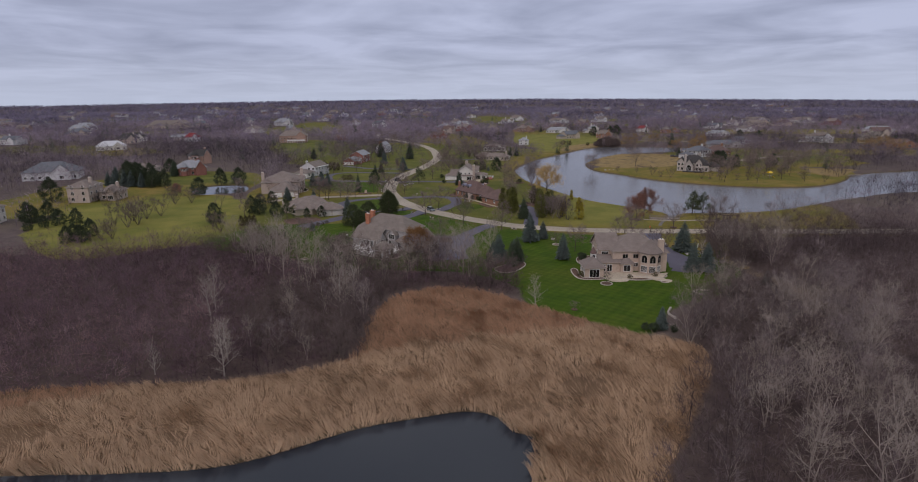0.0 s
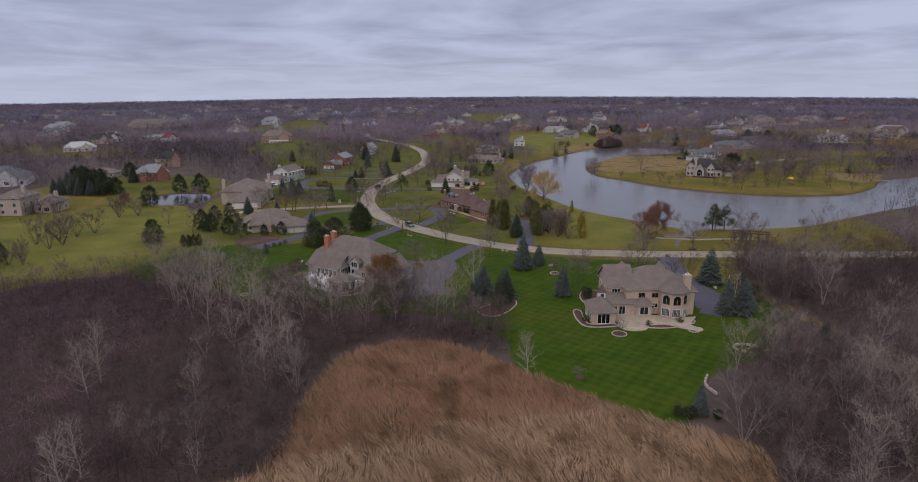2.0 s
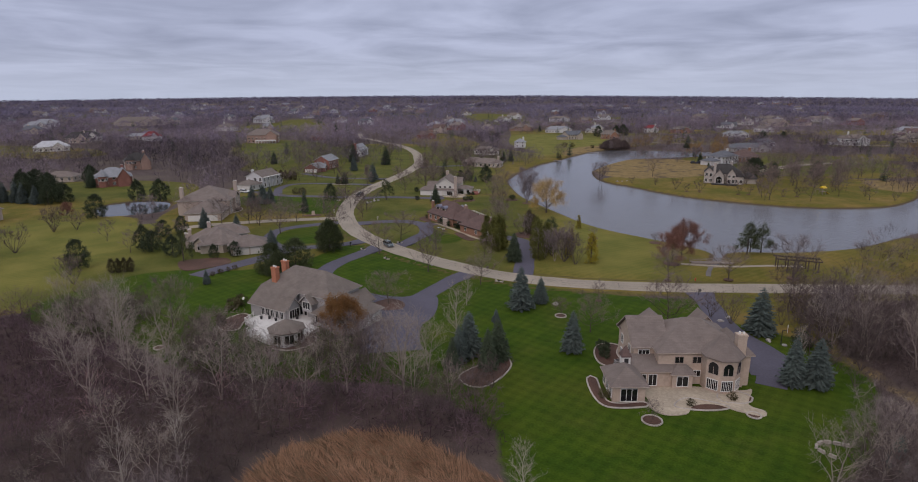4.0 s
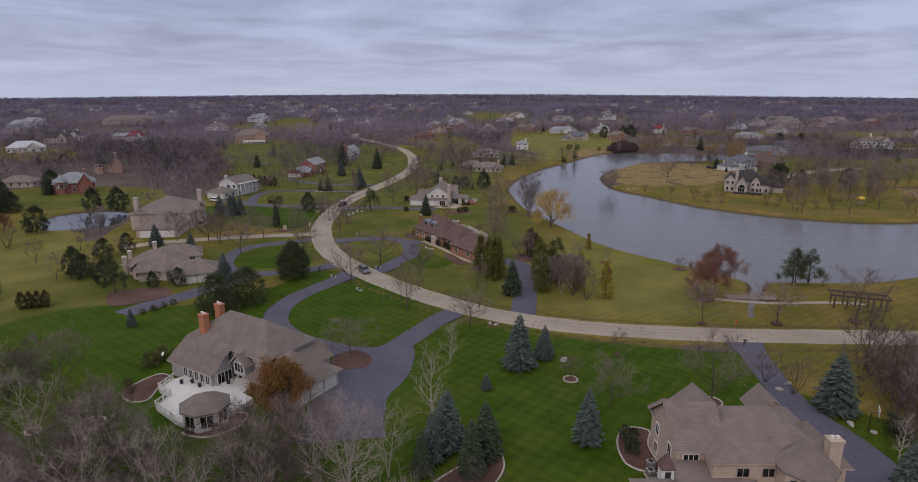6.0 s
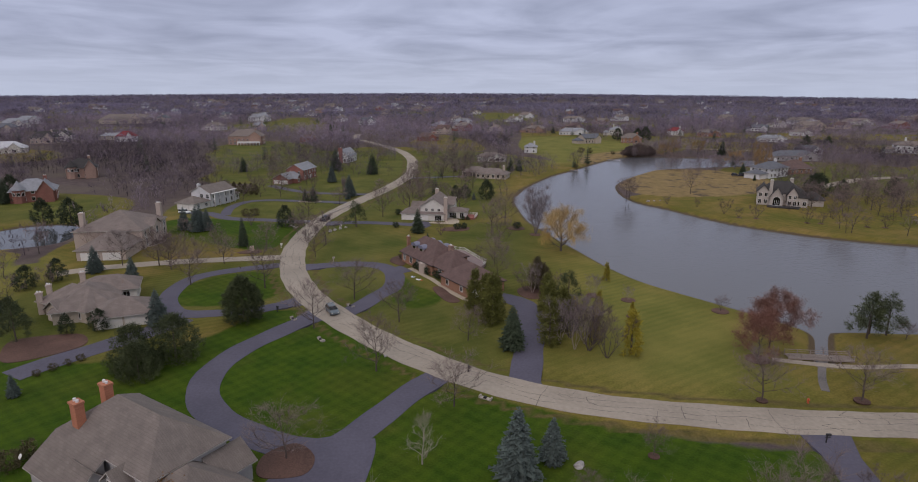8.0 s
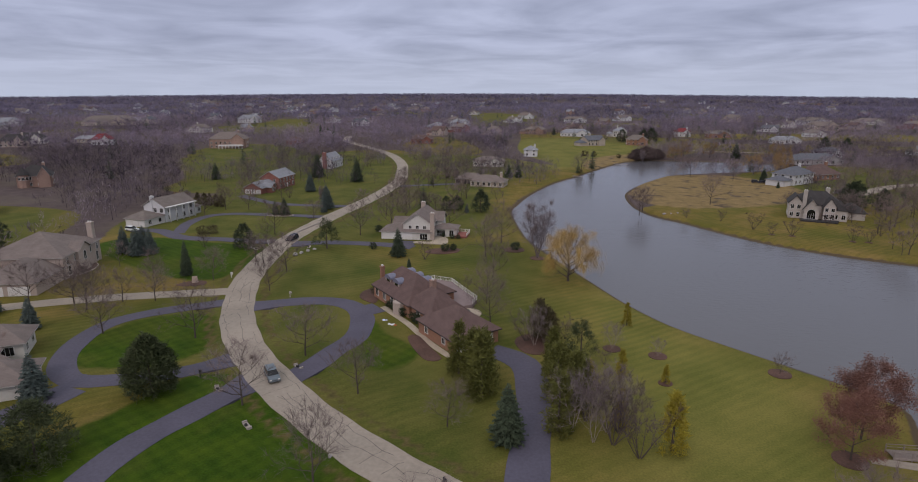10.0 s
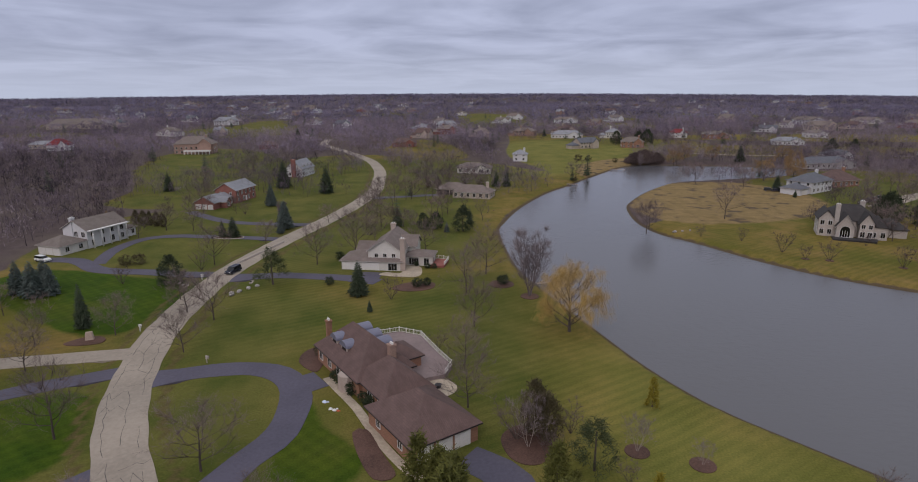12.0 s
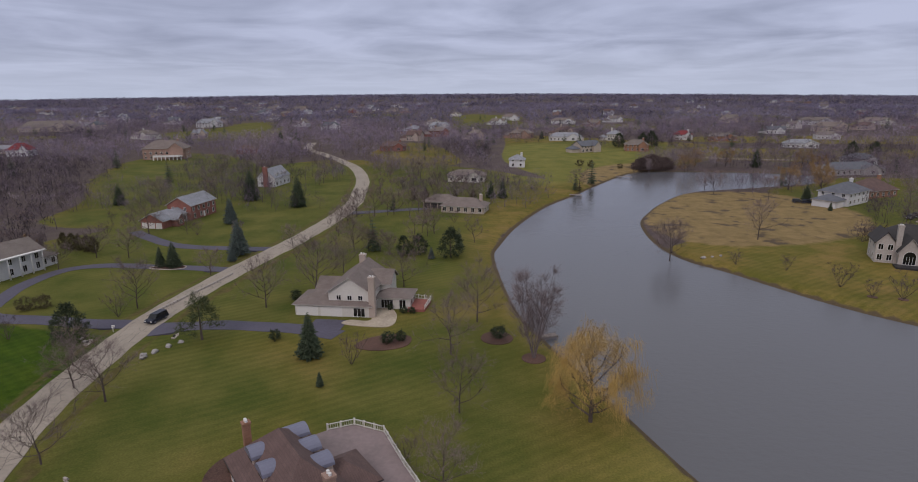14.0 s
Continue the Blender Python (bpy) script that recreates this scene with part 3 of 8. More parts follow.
GOLD_LAWN = [spline(r, 8, True) for r in (
    [(38, 226), (60, 219), (72, 222), (78, 242), (76, 262), (62, 282), (54, 302), (47, 292), (40, 262)],
    [(-190, 225), (-132, 180), (-104, 194), (-92, 212), (-90, 240), (-96, 262), (-106, 296), (-150, 296), (-180, 262)],
    [(64, 535), (90, 545), (118, 590), (150, 630), (200, 690), (150, 740), (110, 790), (70, 760), (52, 680), (48, 600)])]


WEST_WOOD = [(-150, 60), (-150, 180), (-110, 188), (-94, 191), (-80, 196), (-68, 194), (-57, 178), (-44, 165), (-20, 160), (0, 157), (16, 150), (17.5, 138), (4, 144), (-9, 146), (-18, 140), (-21, 122), (-17, 108), (-22, 99.5), (-38, 94), (-65, 91), (-112, 86)]
EAST_WOOD = [(15, 40), (24.5, 62), (33.5, 78), (41, 92), (46, 108), (48.5, 122), (59, 137), (71, 146), (84, 140), (88, 146), (85, 158), (81.5, 172), (81, 186), (85, 203), (130, 203), (175, 206), (230, 200), (260, 120), (200, 60), (120, 30), (60, 30)]
MEADOW = 0.24


def far_land(x, y):
    """Raises far land ahead and lowers its sides, to fit the camera's bowed horizon."""
    far = np.hypot(x, y)
    k = np.clip((far - 1000) / 2600, 0, 1)
    return k * k * (3 - 2 * k) * np.clip(15 - 85 * (x / (far + 1)) ** 2, -35, 15)


def land(x, y):
    """The height of the open ground away from roads and water."""
    calm = np.clip((np.hypot(x, y - 250) - 350) / 500, 0, 1)
    return calm * 2.5 * np.sin(x * 0.006 + 1.0) * np.sin(y * 0.005) + far_land(x, y)


def build_ground():
    xs = graded([(-6500, -1200, 530), (-1200, -400, 50), (-400, -160, 8), (-160, -60, 2.6), (-60, 100, 1.9), (100, 262, 2.3), (262, 600, 14), (600, 1200, 60), (1200, 6500, 530)])
    ys = graded([(-1500, -100, 140), (-100, 30, 12), (30, 340, 1.9), (340, 600, 2.5), (600, 1000, 8), (1000, 1600, 40), (1600, 6800, 400)])
    gx, gy = np.meshgrid(xs, ys)
    z = np.zeros_like(gx)
    bank = np.zeros_like(gx)
    for ring, depth, slope in ((LAKE, 1.2, 3.0), (MARSH_POND, 0.8, 3.0), (WEST_POND, 0.8, 3.0)):
        d = away(gx, gy, ring) * np.where(inside(gx, gy, ring), 1, -1)
        z = np.minimum(z, -np.clip((d + slope) / slope, 0, 2.5) * depth)
        bank = np.maximum(bank, np.clip((d + 2.3) / 2.4, 0, 1))
    side = away(gx, gy, [tuple(p) for p in spline(MAIN, 8)], False)
    z -= 0.4 * np.exp(-((side - 7.0) / 1.4) ** 2) * (z > -0.01)
    calm = np.clip((np.hypot(gx - 0, gy - 250) - 350) / 500, 0, 1)
    z += calm * 2.5 * np.sin(gx * 0.006 + 1.0) * np.sin(gy * 0.005) * (z > -0.01)
    z += far_land(gx, gy)
    nx, ny = len(xs), len(ys)
    me = bpy.data.meshes.new("ground")
    co = np.stack([gx, gy, z], -1).reshape(-1, 3).astype(np.float32)
    i = (np.arange(ny - 1)[:, None] * nx + np.arange(nx - 1)[None, :]).reshape(-1)
    quads = np.stack([i, i + 1, i + nx + 1, i + nx], -1).astype(np.int32)
    me.vertices.add(len(co))
    me.vertices.foreach_set("co", co.reshape(-1))
    me.loops.add(quads.size)
    me.loops.foreach_set("vertex_index", quads.reshape(-1))
    me.polygons.add(len(quads))
    me.polygons.foreach_set("loop_start", np.arange(len(quads), dtype=np.int32) * 4)
    me.polygons.foreach_set("use_smooth", np.ones(len(quads), dtype=bool))
    me.update(calc_edges=True)
    me.materials.append(GROUND)

    def mask(rings, soft=3.0):
        best = np.zeros_like(gx)
        for ring in rings:
            d = away(gx, gy, ring) * np.where(inside(gx, gy, ring), 1, -1)
            best = np.maximum(best, np.clip(0.5 + d / soft / 2, 0, 1))
        return best

    meadow = np.zeros_like(gx)
    off = np.argwhere((np.hypot(gx, gy - 250) > 330) & (gy > 300) & (gy < 1500) & (np.abs(gx) < 1200))
    for i, j in off:
        meadow[i, j] = np.clip(0.5 + (noise.noise((gx[i, j] * 0.006, gy[i, j] * 0.006, 3.0)) - MEADOW) * 9, 0, 1)
    verge = np.clip(1.6 - np.abs(side - 5.6) / 1.3, 0, 1) * 0.62
    for name, values in (("verge", verge), ("lawn", np.maximum(mask(LAWN), meadow)), ("lush", mask(LUSH)), ("straw", mask(STRAW, 6.0)), ("bank", bank), ("fresh", np.maximum(mask(FRESH, 9.0), meadow * 0.7)), ("gold", mask(GOLD_LAWN, 9.0)), ("reed", mask([REEDS], 2.5)), ("thicket", mask([WEST_WOOD, EAST_WOOD], 4.0))):
        a = me.attributes.new(name, "FLOAT", "POINT")
        a.data.foreach_set("value", values.reshape(-1).astype(np.float32))
    tagged(new("ground", me), "winter lawns, leaf litter and rough grass around the lake", "ground", kind="structure")


build_ground()


def water(name, ring, z, mat, label):
    xs, ys = [p[0] for p in ring], [p[1] for p in ring]
    v, f = sheet([(min(xs) - 4, min(ys) - 4), (max(xs) + 4, min(ys) - 4), (max(xs) + 4, max(ys) + 4), (min(xs) - 4, max(ys) + 4)], z - 0.3, z, smooth=False)
    tagged(new(name, mesh_of(name, v, f, mat)), label, "water", kind="structure")


water("water", LAKE, -1.2, WATER, "grey rippled lake reflecting the overcast sky")
water("water", MARSH_POND, -0.8, POND, "dark still pond edged by dry reeds")
water("water", WEST_POND, -0.8, SHELTERED, "small pond behind the lawns")

# ---- roads ----
road, road_line = strip("road", MAIN, 7.1, CONCRETE, 0.06, label="winding pale concrete road with tar-sealed cracks", category="road")
strip("road", [(-33, 299.5), (-45.6, 297), (-56, 295), (-66, 292.7), (-80, 288), (-88, 284), (-93, 280)], 5.0, CONCRETE, 0.05, label="pale concrete side drive", category="road", end=1.8)


def drive(points, width=4.6, end=1.5, label="dark grey asphalt driveway crossing the lawn", mat=ASPHALT, z=0.045):
    return strip("driveway", points, width, mat, z, label=label, category="driveway", end=end)


drive([(-15, 253.5), (-21, 243), (-25.5, 234), (-27, 224.5), (-24.5, 216), (-19, 209.8), (-13, 206), (-6, 203), (-0.2, 203.5), (4.5, 211), (9.1, 219.5), (14, 226)], 5.2, label="looping dark asphalt driveway round a lawn island")
drive([(-1, 205), (-0.6, 197), (-3, 189), (-3.6, 182), (-2.5, 174)], 12.0, 1.0, label="asphalt parking court beside the garage", z=0.05)
drive([(-21, 262), (-29, 256), (-37, 253.3), (-46.5, 253), (-53.5, 262), (-55.2, 275), (-50, 283), (-35, 291)], 4.4, label="curved asphalt driveway round an oval lawn")
drive([(-44, 250), (-47, 243), (-53, 234.5), (-58.5, 227), (-61, 222.5)], 6.0, 1.0, z=0.05)
drive([(-30.5, 287.5), (-20, 291.5), (-11.5, 292.2), (-5.5, 289), (-2, 282), (-1.5, 272), (-4.3, 265.5), (-6.5, 259.5), (-10.5, 252)], 5.0, label="horseshoe asphalt driveway from the road to the brick house")
drive([(-4, 285), (0.5, 288.5)], 6.0, 1.0, z=0.05)
drive([(27, 218.5), (29.6, 235), (31.6, 250), (30.8, 261), (25, 266.5)], 5.6, label="straight asphalt driveway between tall evergreens")
drive([(70, 209), (68.5, 198), (67, 186), (68, 176), (66, 166), (63, 160)], 5.0, label="asphalt driveway leading to the stone house")
drive([(66, 178), (67.5, 170), (66, 163)], 9.0, 1.0, z=0.05)
drive([(-36, 344.5), (-24.7, 346.7), (-14.6, 345.8), (-4.2, 344), (3, 341)], 4.8, label="asphalt driveway to the gabled cream house")
drive([(-4, 345.5), (3, 344.5)], 8.5, 1.0, z=0.05)
drive([(-36, 347.5), (-50, 347.8), (-60, 349.8), (-75, 352), (-87, 361), (-97, 362)], 4.8)
drive([(-31, 385), (-45, 388), (-58, 389.5), (-72, 391), (-81, 386.5), (-83, 373), (-79, 357.5)], 4.2, z=0.053)
drive([(-27, 408), (-42.4, 409), (-62, 413), (-79, 426), (-86, 433)], 4.4)
drive([(-19, 463), (-5, 466), (7.5, 470), (15, 471)], 5.0)
drive([(196, 438), (217, 453), (239, 469), (270, 480)], 7.0, 1.0, label="pale concrete drive behind the lakeside house", mat=CONCRETE)
strip("path", [(74.5, 233.3), (79, 232), (88, 230.4), (99, 231), (108, 230)], 1.6, CONCRETE, 0.06, label="pale footpath to the pavilion by the lake", category="path")
strip("path", [(180, 668), (240, 640), (330, 632), (460, 600)], 5.0, CONCRETE, 0.05, label="distant pale lane", category="road")


def cracks():
    """Tar-filled cracks along and across the road."""
    rng = random.Random(5)
    b = Build()
    n = len(road_line)

    def at(i, off):
        i = min(max(i, 1), n - 2)
        d = road_line[i + 1] - road_line[i - 1]
        d /= np.linalg.norm(d)
        return road_line[i] + np.array((-d[1], d[0])) * off

    def seam(pts, w):
        for p, q in zip(pts, pts[1:]):
            d = q - p
            s = np.array((-d[1], d[0])) / (np.linalg.norm(d) + 1e-9) * w * rng.uniform(0.6, 1.3)
            b.add([(*(p + s), 0.068), (*(p - s), 0.068), (*(q - s), 0.068), (*(q + s), 0.068)], [(0, 1, 2, 3)])

    for lane in (-1.9, 0.15, 1.8):
        i, off = 20, lane
        while i < n - 60:
            m = rng.randint(3, 12)
            pts = []
            for k in range(m):
                off = off * 0.8 + lane * 0.2 + rng.uniform(-0.45, 0.45)
                pts.append(at(i + k, off))
            seam(pts, 0.032)
            i += m + rng.randint(-1, 4)
    for i in range(22, n - 80, 2):
        if rng.random() < 0.75:
            a, c = rng.choice(((-3.4, 0.2), (0.1, 3.4), (-3.4, 3.4), (-1.9, 1.8)))
            pts = [at(i + int(rng.uniform(-0.6, 1.6)), a + (c - a) * k / 4) + np.array((rng.uniform(-0.3, 0.3), rng.uniform(-0.4, 0.4))) for k in range(5)]
            seam(pts, 0.03)
    me = b.mesh("crack_seal", TAR)
    ob = part("crack_seal", me, road, "dark tar-sealed cracks")
    ob["kind"] = "stuff"


cracks()

# ---- houses ----
PANES = {}


def window(parent, x, y, z, w, h, facing=0.0, bars=1, arch=False, trim=TRIM):
    """A framed window on a wall; facing: the degrees by which its outer side is turned from the front (-y)."""
    key = (round(w, 2), round(h, 2), bars, arch, trim.name)
    if key not in PANES:
        b, t = Build(), 0.09
        b.box(-w / 2 - t, -w / 2, -0.1, 0.02, -t, h + t).box(w / 2, w / 2 + t, -0.1, 0.02, -t, h + t).box(-w / 2, w / 2, -0.1, 0.02, -t, 0)
        if not arch:
            b.box(-w / 2, w / 2, -0.1, 0.02, h, h + t)
        for k in range(bars):
            c = -w / 2 + w * (k + 1) / (bars + 1)
            b.box(c - 0.035, c + 0.035, -0.08, 0.02, 0, h)
        g = Build()
        ring = [(-w / 2, 0), (w / 2, 0), (w / 2, h)]
        if arch:
            ring += [(w / 2 * math.cos(a), h + w / 2 * math.sin(a)) for a in (0.5, 1.0, 1.57, 2.1, 2.6)]
            for i in range(8):
                a, c = math.pi * i / 8, math.pi * (i + 1) / 8
                o, q = w / 2 + t, w / 2
                b.add([(r * math.cos(e), yy, h + r * math.sin(e)) for yy in (-0.1, 0.02) for r, e in ((q, a), (o, a), (o, c), (q, c))], [(0, 1, 2, 3), (1, 5, 6, 2), (0, 3, 7, 4), (4, 7, 6, 5)])
        ring += [(-w / 2, h)]
        n = len(ring)
        g.add([(p, -0.045, q) for p, q in ring] + [(p, 0.0, q) for p, q in ring], [tuple(range(n)), tuple(reversed(range(n, 2 * n)))] + [(i, n + i, n + (i + 1) % n, (i + 1) % n) for i in range(n)])
        PANES[key] = b.mesh("window", trim), g.mesh("pane", GLASS)
    f, g = PANES[key]
    ob = part("window", f, parent, m=pose(x, y, z, 0, 0, facing))
    part("pane", g, ob)
    return ob


def row(parent, box, side, count, z, w, h, bars=1, a=0.0, b=1.0, arch=False, trim=TRIM):
    """Evenly spaced windows on one side (S, N, E, W) of a wing, between the fractions a and b of its length."""
    x0, x1, y0, y1 = box[:4]
    for k in range(count):
        t = a + (b - a) * (k + 0.5) / count
        if side == "S":
            window(parent, x0 + (x1 - x0) * t, y0 - 0.02, z, w, h, 0, bars, arch, trim)
        elif side == "N":
            window(parent, x1 + (x0 - x1) * t, y1 + 0.02, z, w, h, 180, bars, arch, trim)
        elif side == "E":
            window(parent, x1 + 0.02, y0 + (y1 - y0) * t, z, w, h, 90, bars, arch, trim)
        else:
            window(parent, x0 - 0.02, y1 + (y0 - y1) * t, z, w, h, -90, bars, arch, trim)


def slab(parent, name, x, y, z, w, h, facing, mat, label="", ribs=0):
    """A door or garage door standing a little proud of its wall, with raised panels."""
    b = Build().box(-w / 2, w / 2, -0.06, 0.02, 0, h)
    for i in range(ribs):
        z0 = h * (i + 0.12) / ribs
        for k in range(4):
            c = -w / 2 + w * (k + 0.5) / 4
            b.box(c - w * 0.1, c + w * 0.1, -0.085, -0.06, z0, z0 + h * 0.76 / ribs)
    return part(name, b.mesh(name, mat), parent, label, pose(x, y, z, 0, 0, facing))


def wing(parent, box, h, roof, rise, wall_mat, roof_mat, over=0.5, z0=0.0, fascia=EAVES, m=None):
    """Walls, roof and eaves boards over a rectangle. roof: hip, gx or gy (a gable whose ridge runs along x or y), shed (rises to +y), flat."""
    x0, x1, y0, y1 = box
    w, d = x1 - x0, y1 - y0
    b = Build()
    cx, cy = (x0 + x1) / 2, (y0 + y1) / 2
    base = [(x0, y0), (x1, y0), (x1, y1), (x0, y1)]
    if roof == "gx":
        b.add([(x, y, z0) for x, y in base] + [(x, y, h) for x, y in base] + [(x0, cy, h + rise), (x1, cy, h + rise)],
              [(0, 1, 5, 4), (1, 2, 6, 9, 5), (2, 3, 7, 6), (3, 0, 4, 8, 7), (4, 5, 9, 8), (6, 7, 8, 9)])
    elif roof == "gy":
        b.add([(x, y, z0) for x, y in base] + [(x, y, h) for x, y in base] + [(cx, y0, h + rise), (cx, y1, h + rise)],
              [(0, 1, 5, 8, 4), (1, 2, 6, 5), (2, 3, 7, 9, 6), (3, 0, 4, 7), (4, 8, 9, 7), (5, 6, 9, 8)])
    elif roof == "shed":
        b.add([(x, y, z0) for x, y in base] + [(x0, y0, h), (x1, y0, h), (x1, y1, h + rise), (x0, y1, h + rise)],
              [(0, 1, 5, 4), (1, 2, 6, 5), (2, 3, 7, 6), (3, 0, 4, 7), (4, 5, 6, 7)])
    else:
        b.box(x0, x1, y0, y1, z0, h)
    part("wall", b.mesh("wall", wall_mat), parent, m=m)
    r = Build()
    X0, X1, Y0, Y1 = x0 - over, x1 + over, y0 - over, y1 + over
    t = 0.22
    if roof == "hip":
        s = rise / (min(w, d) / 2)
        e = h - s * over + 0.06
        k = min(w, d) / 2 + over
        ridge = [(X0 + k, cy), (X1 - k, cy)] if w >= d else [(cx, Y0 + k), (cx, Y1 - k)]
        top = [(X0, Y0, e + t), (X1, Y0, e + t), (X1, Y1, e + t), (X0, Y1, e + t)] + [(*p, h + rise + t) for p in ridge]
        low = [(X0, Y0, e), (X1, Y0, e), (X1, Y1, e), (X0, Y1, e)]
        faces = [(0, 1, 5, 4), (1, 2, 5), (2, 3, 4, 5), (3, 0, 4)] if w >= d else [(0, 1, 4), (1, 2, 5, 4), (2, 3, 5), (3, 0, 4, 5)]
        r.add(top + low, faces + [(6 + i, 6 + (i + 1) % 4, (i + 1) % 4, i) for i in range(4)] + [(9, 8, 7, 6)])
        eaves = [(X0, Y0, e), (X1, Y0, e), (X1, Y1, e), (X0, Y1, e)]
    elif roof in ("gx", "gy"):
        if roof == "gx":
            s, half = rise / (d / 2), d / 2 + over
            a0, a1 = [(X0, Y0), (X0, cy), (X0, Y1)], [(X1, Y0), (X1, cy), (X1, Y1)]
        else:
            s, half = rise / (w / 2), w / 2 + over
            a0, a1 = [(X0, Y0), (cx, Y0), (X1, Y0)], [(X0, Y1), (cx, Y1), (X1, Y1)]
        e = h - s * over + 0.06
        zs = (e, h + rise + 0.06, e)
        pts = [(*p, z + u) for line in (a0, a1) for u in (t, 0) for p, z in zip(line, zs)]
        fc = [(0, 6, 7, 1), (1, 7, 8, 2), (3, 4, 10, 9), (4, 5, 11, 10), (0, 1, 4, 3), (1, 2, 5, 4), (6, 9, 10, 7), (7, 10, 11, 8), (0, 3, 9, 6), (2, 8, 11, 5)]
        r.add(pts, fc)
        eaves = [(*p, q) for p, q in zip(a0, zs)] + [(*p, q) for p, q in zip(a1[::-1], zs[::-1])]
    elif roof == "shed":
        e, g = h - rise / d * over + 0.06, h + rise + 0.06
        r.add([(X0, Y0, e + t), (X1, Y0, e + t), (X1, y1, g + t), (X0, y1, g + t), (X0, Y0, e), (X1, Y0, e), (X1, y1, g), (X0, y1, g)],
              [(0, 1, 2, 3), (7, 6, 5, 4), (0, 4, 5, 1), (1, 5, 6, 2), (2, 6, 7, 3), (3, 7, 4, 0)])
        eaves = [(X0, y1, g), (X0, Y0, e), (X1, Y0, e), (X1, y1, g)]
    else:
        r.box(X0, X1, Y0, Y1, h, h + 0.25)
        eaves = []
    part("roof", r.mesh("roof", roof_mat), parent, m=m)
    if eaves and fascia:
        ring = eaves
        n = len(ring)
        f = Build()
        v = []
        for x, y, z in ring:
            sx, sy = (1 if x > cx else -1), (1 if y > cy + 0.01 else -1 if y < cy - 0.01 else 0)
            if roof == "gy":
                sx, sy = (1 if x > cx + 0.01 else -1 if x < cx - 0.01 else 0), (1 if y > cy else -1)
            for k in (-0.03, 0.03):
                for u in (0.0, 0.17):
                    v.append((x + sx * k, y + sy * k, z + u))
        q = []
        for i in range(n if roof != "shed" else n - 1):
            a, b2 = 4 * i, 4 * ((i + 1) % n)
            q += [(a + c, b2 + c, b2 + d2, a + d2) for c, d2 in ((0, 1), (1, 3), (3, 2), (2, 0))]
        f.add(v, q)
        part("fascia", f.mesh("fascia", fascia), parent, m=m)
    return box


def chimney(parent, x, y, top, mat, w=1.3, d=0.9, z0=0.0, label="brick chimney"):
    b = Build().box(x - w / 2, x + w / 2, y - d / 2, y + d / 2, z0, top - 0.3).box(x - w / 2 - 0.1, x + w / 2 + 0.1, y - d / 2 - 0.1, y + d / 2 + 0.1, top - 0.3, top)
    c = part("chimney", b.mesh("chimney", mat), parent, label)
    for k, q in ((-0.22, 0.35), (0.22, 0.3)):
        part("flue", Build().prism(circle(x + w * k, y, 0.2, 8), top, top + q).mesh("flue", TRIM), c)
    return c


def railing(parent, line, z, mat=TRIM, h=0.95, gap=1.5):
    """A deck railing: posts, two rails and balusters between them."""
    for (ax, ay), (bx, by) in zip(line, line[1:]):
        n = max(1, int(math.hypot(bx - ax, by - ay) / gap))
        for k in range(n):
            t = k / n
            x, y = ax + (bx - ax) * t, ay + (by - ay) * t
            part("post", POST_MESH, parent, m=pose(x, y, z))
        b = Build()
        for zz in (0.12, 0.9):
            b.tube((ax, ay, z + zz), (bx, by, z + zz), 0.055, 0.055, 4)
        m = max(2, int(math.hypot(bx - ax, by - ay) / 0.3))
        for k in range(m):
            t = (k + 0.5) / m
            x, y = ax + (bx - ax) * t, ay + (by - ay) * t
            b.tube((x, y, z + 0.12), (x, y, z + 0.9), 0.03, 0.03, 3)
        part("rail", b.mesh("rail", mat), parent)


POST_MESH = Build().box(-0.07, 0.07, -0.07, 0.07, 0, 1.0).box(-0.1, 0.1, -0.1, 0.1, 1.0, 1.05).mesh("post", TRIM)


def house(name, x, y, yaw, label, category="house"):
    e = new(name)
    e.matrix_basis = pose(x, y, float(land(x, y)), 0, 0, yaw)
    e.empty_display_size = 2
    return tagged(e, label, category)


def flat_part(parent, name, outline, z0, z1, mat, label="", smooth=True):
    v, f = sheet(outline, z0, z1, 0.8, smooth)
    return part(name, mesh_of(name, v, f, mat), parent, label)


def octagon_room(parent, cx, cy, r, h, rise, wall_mat, roof_mat, sides, n=8, turn=math.pi / 8, wz=0.5, wh=1.9, arch=False, wmat=TRIM):
    b = Build().prism(circle(cx, cy, r, n, turn), 0, h)
    part("wall", b.mesh("wall", wall_mat), parent)
    o = Build()
    ring, up = circle(cx, cy, r + 0.5, n, turn), h + 0.05
    o.add([(*p, up - 0.2) for p in ring] + [(*p, up) for p in ring] + [(cx, cy, h + rise)], [tuple(reversed(range(n)))] + [(i, (i + 1) % n, n + (i + 1) % n, n + i) for i in range(n)] + [(n + i, n + (i + 1) % n, 2 * n) for i in range(n)])
    part("roof", o.mesh("roof", roof_mat), parent)
    side = 2 * r * math.sin(math.pi / n)
    for k in sides:
        a = turn + (k + 0.5) * math.tau / n
        q = r * math.cos(math.pi / n) + 0.02
        window(parent, cx + q * math.cos(a), cy + q * math.sin(a), wz, side * 0.66, wh, math.degrees(a) + 90, 1, arch, wmat)


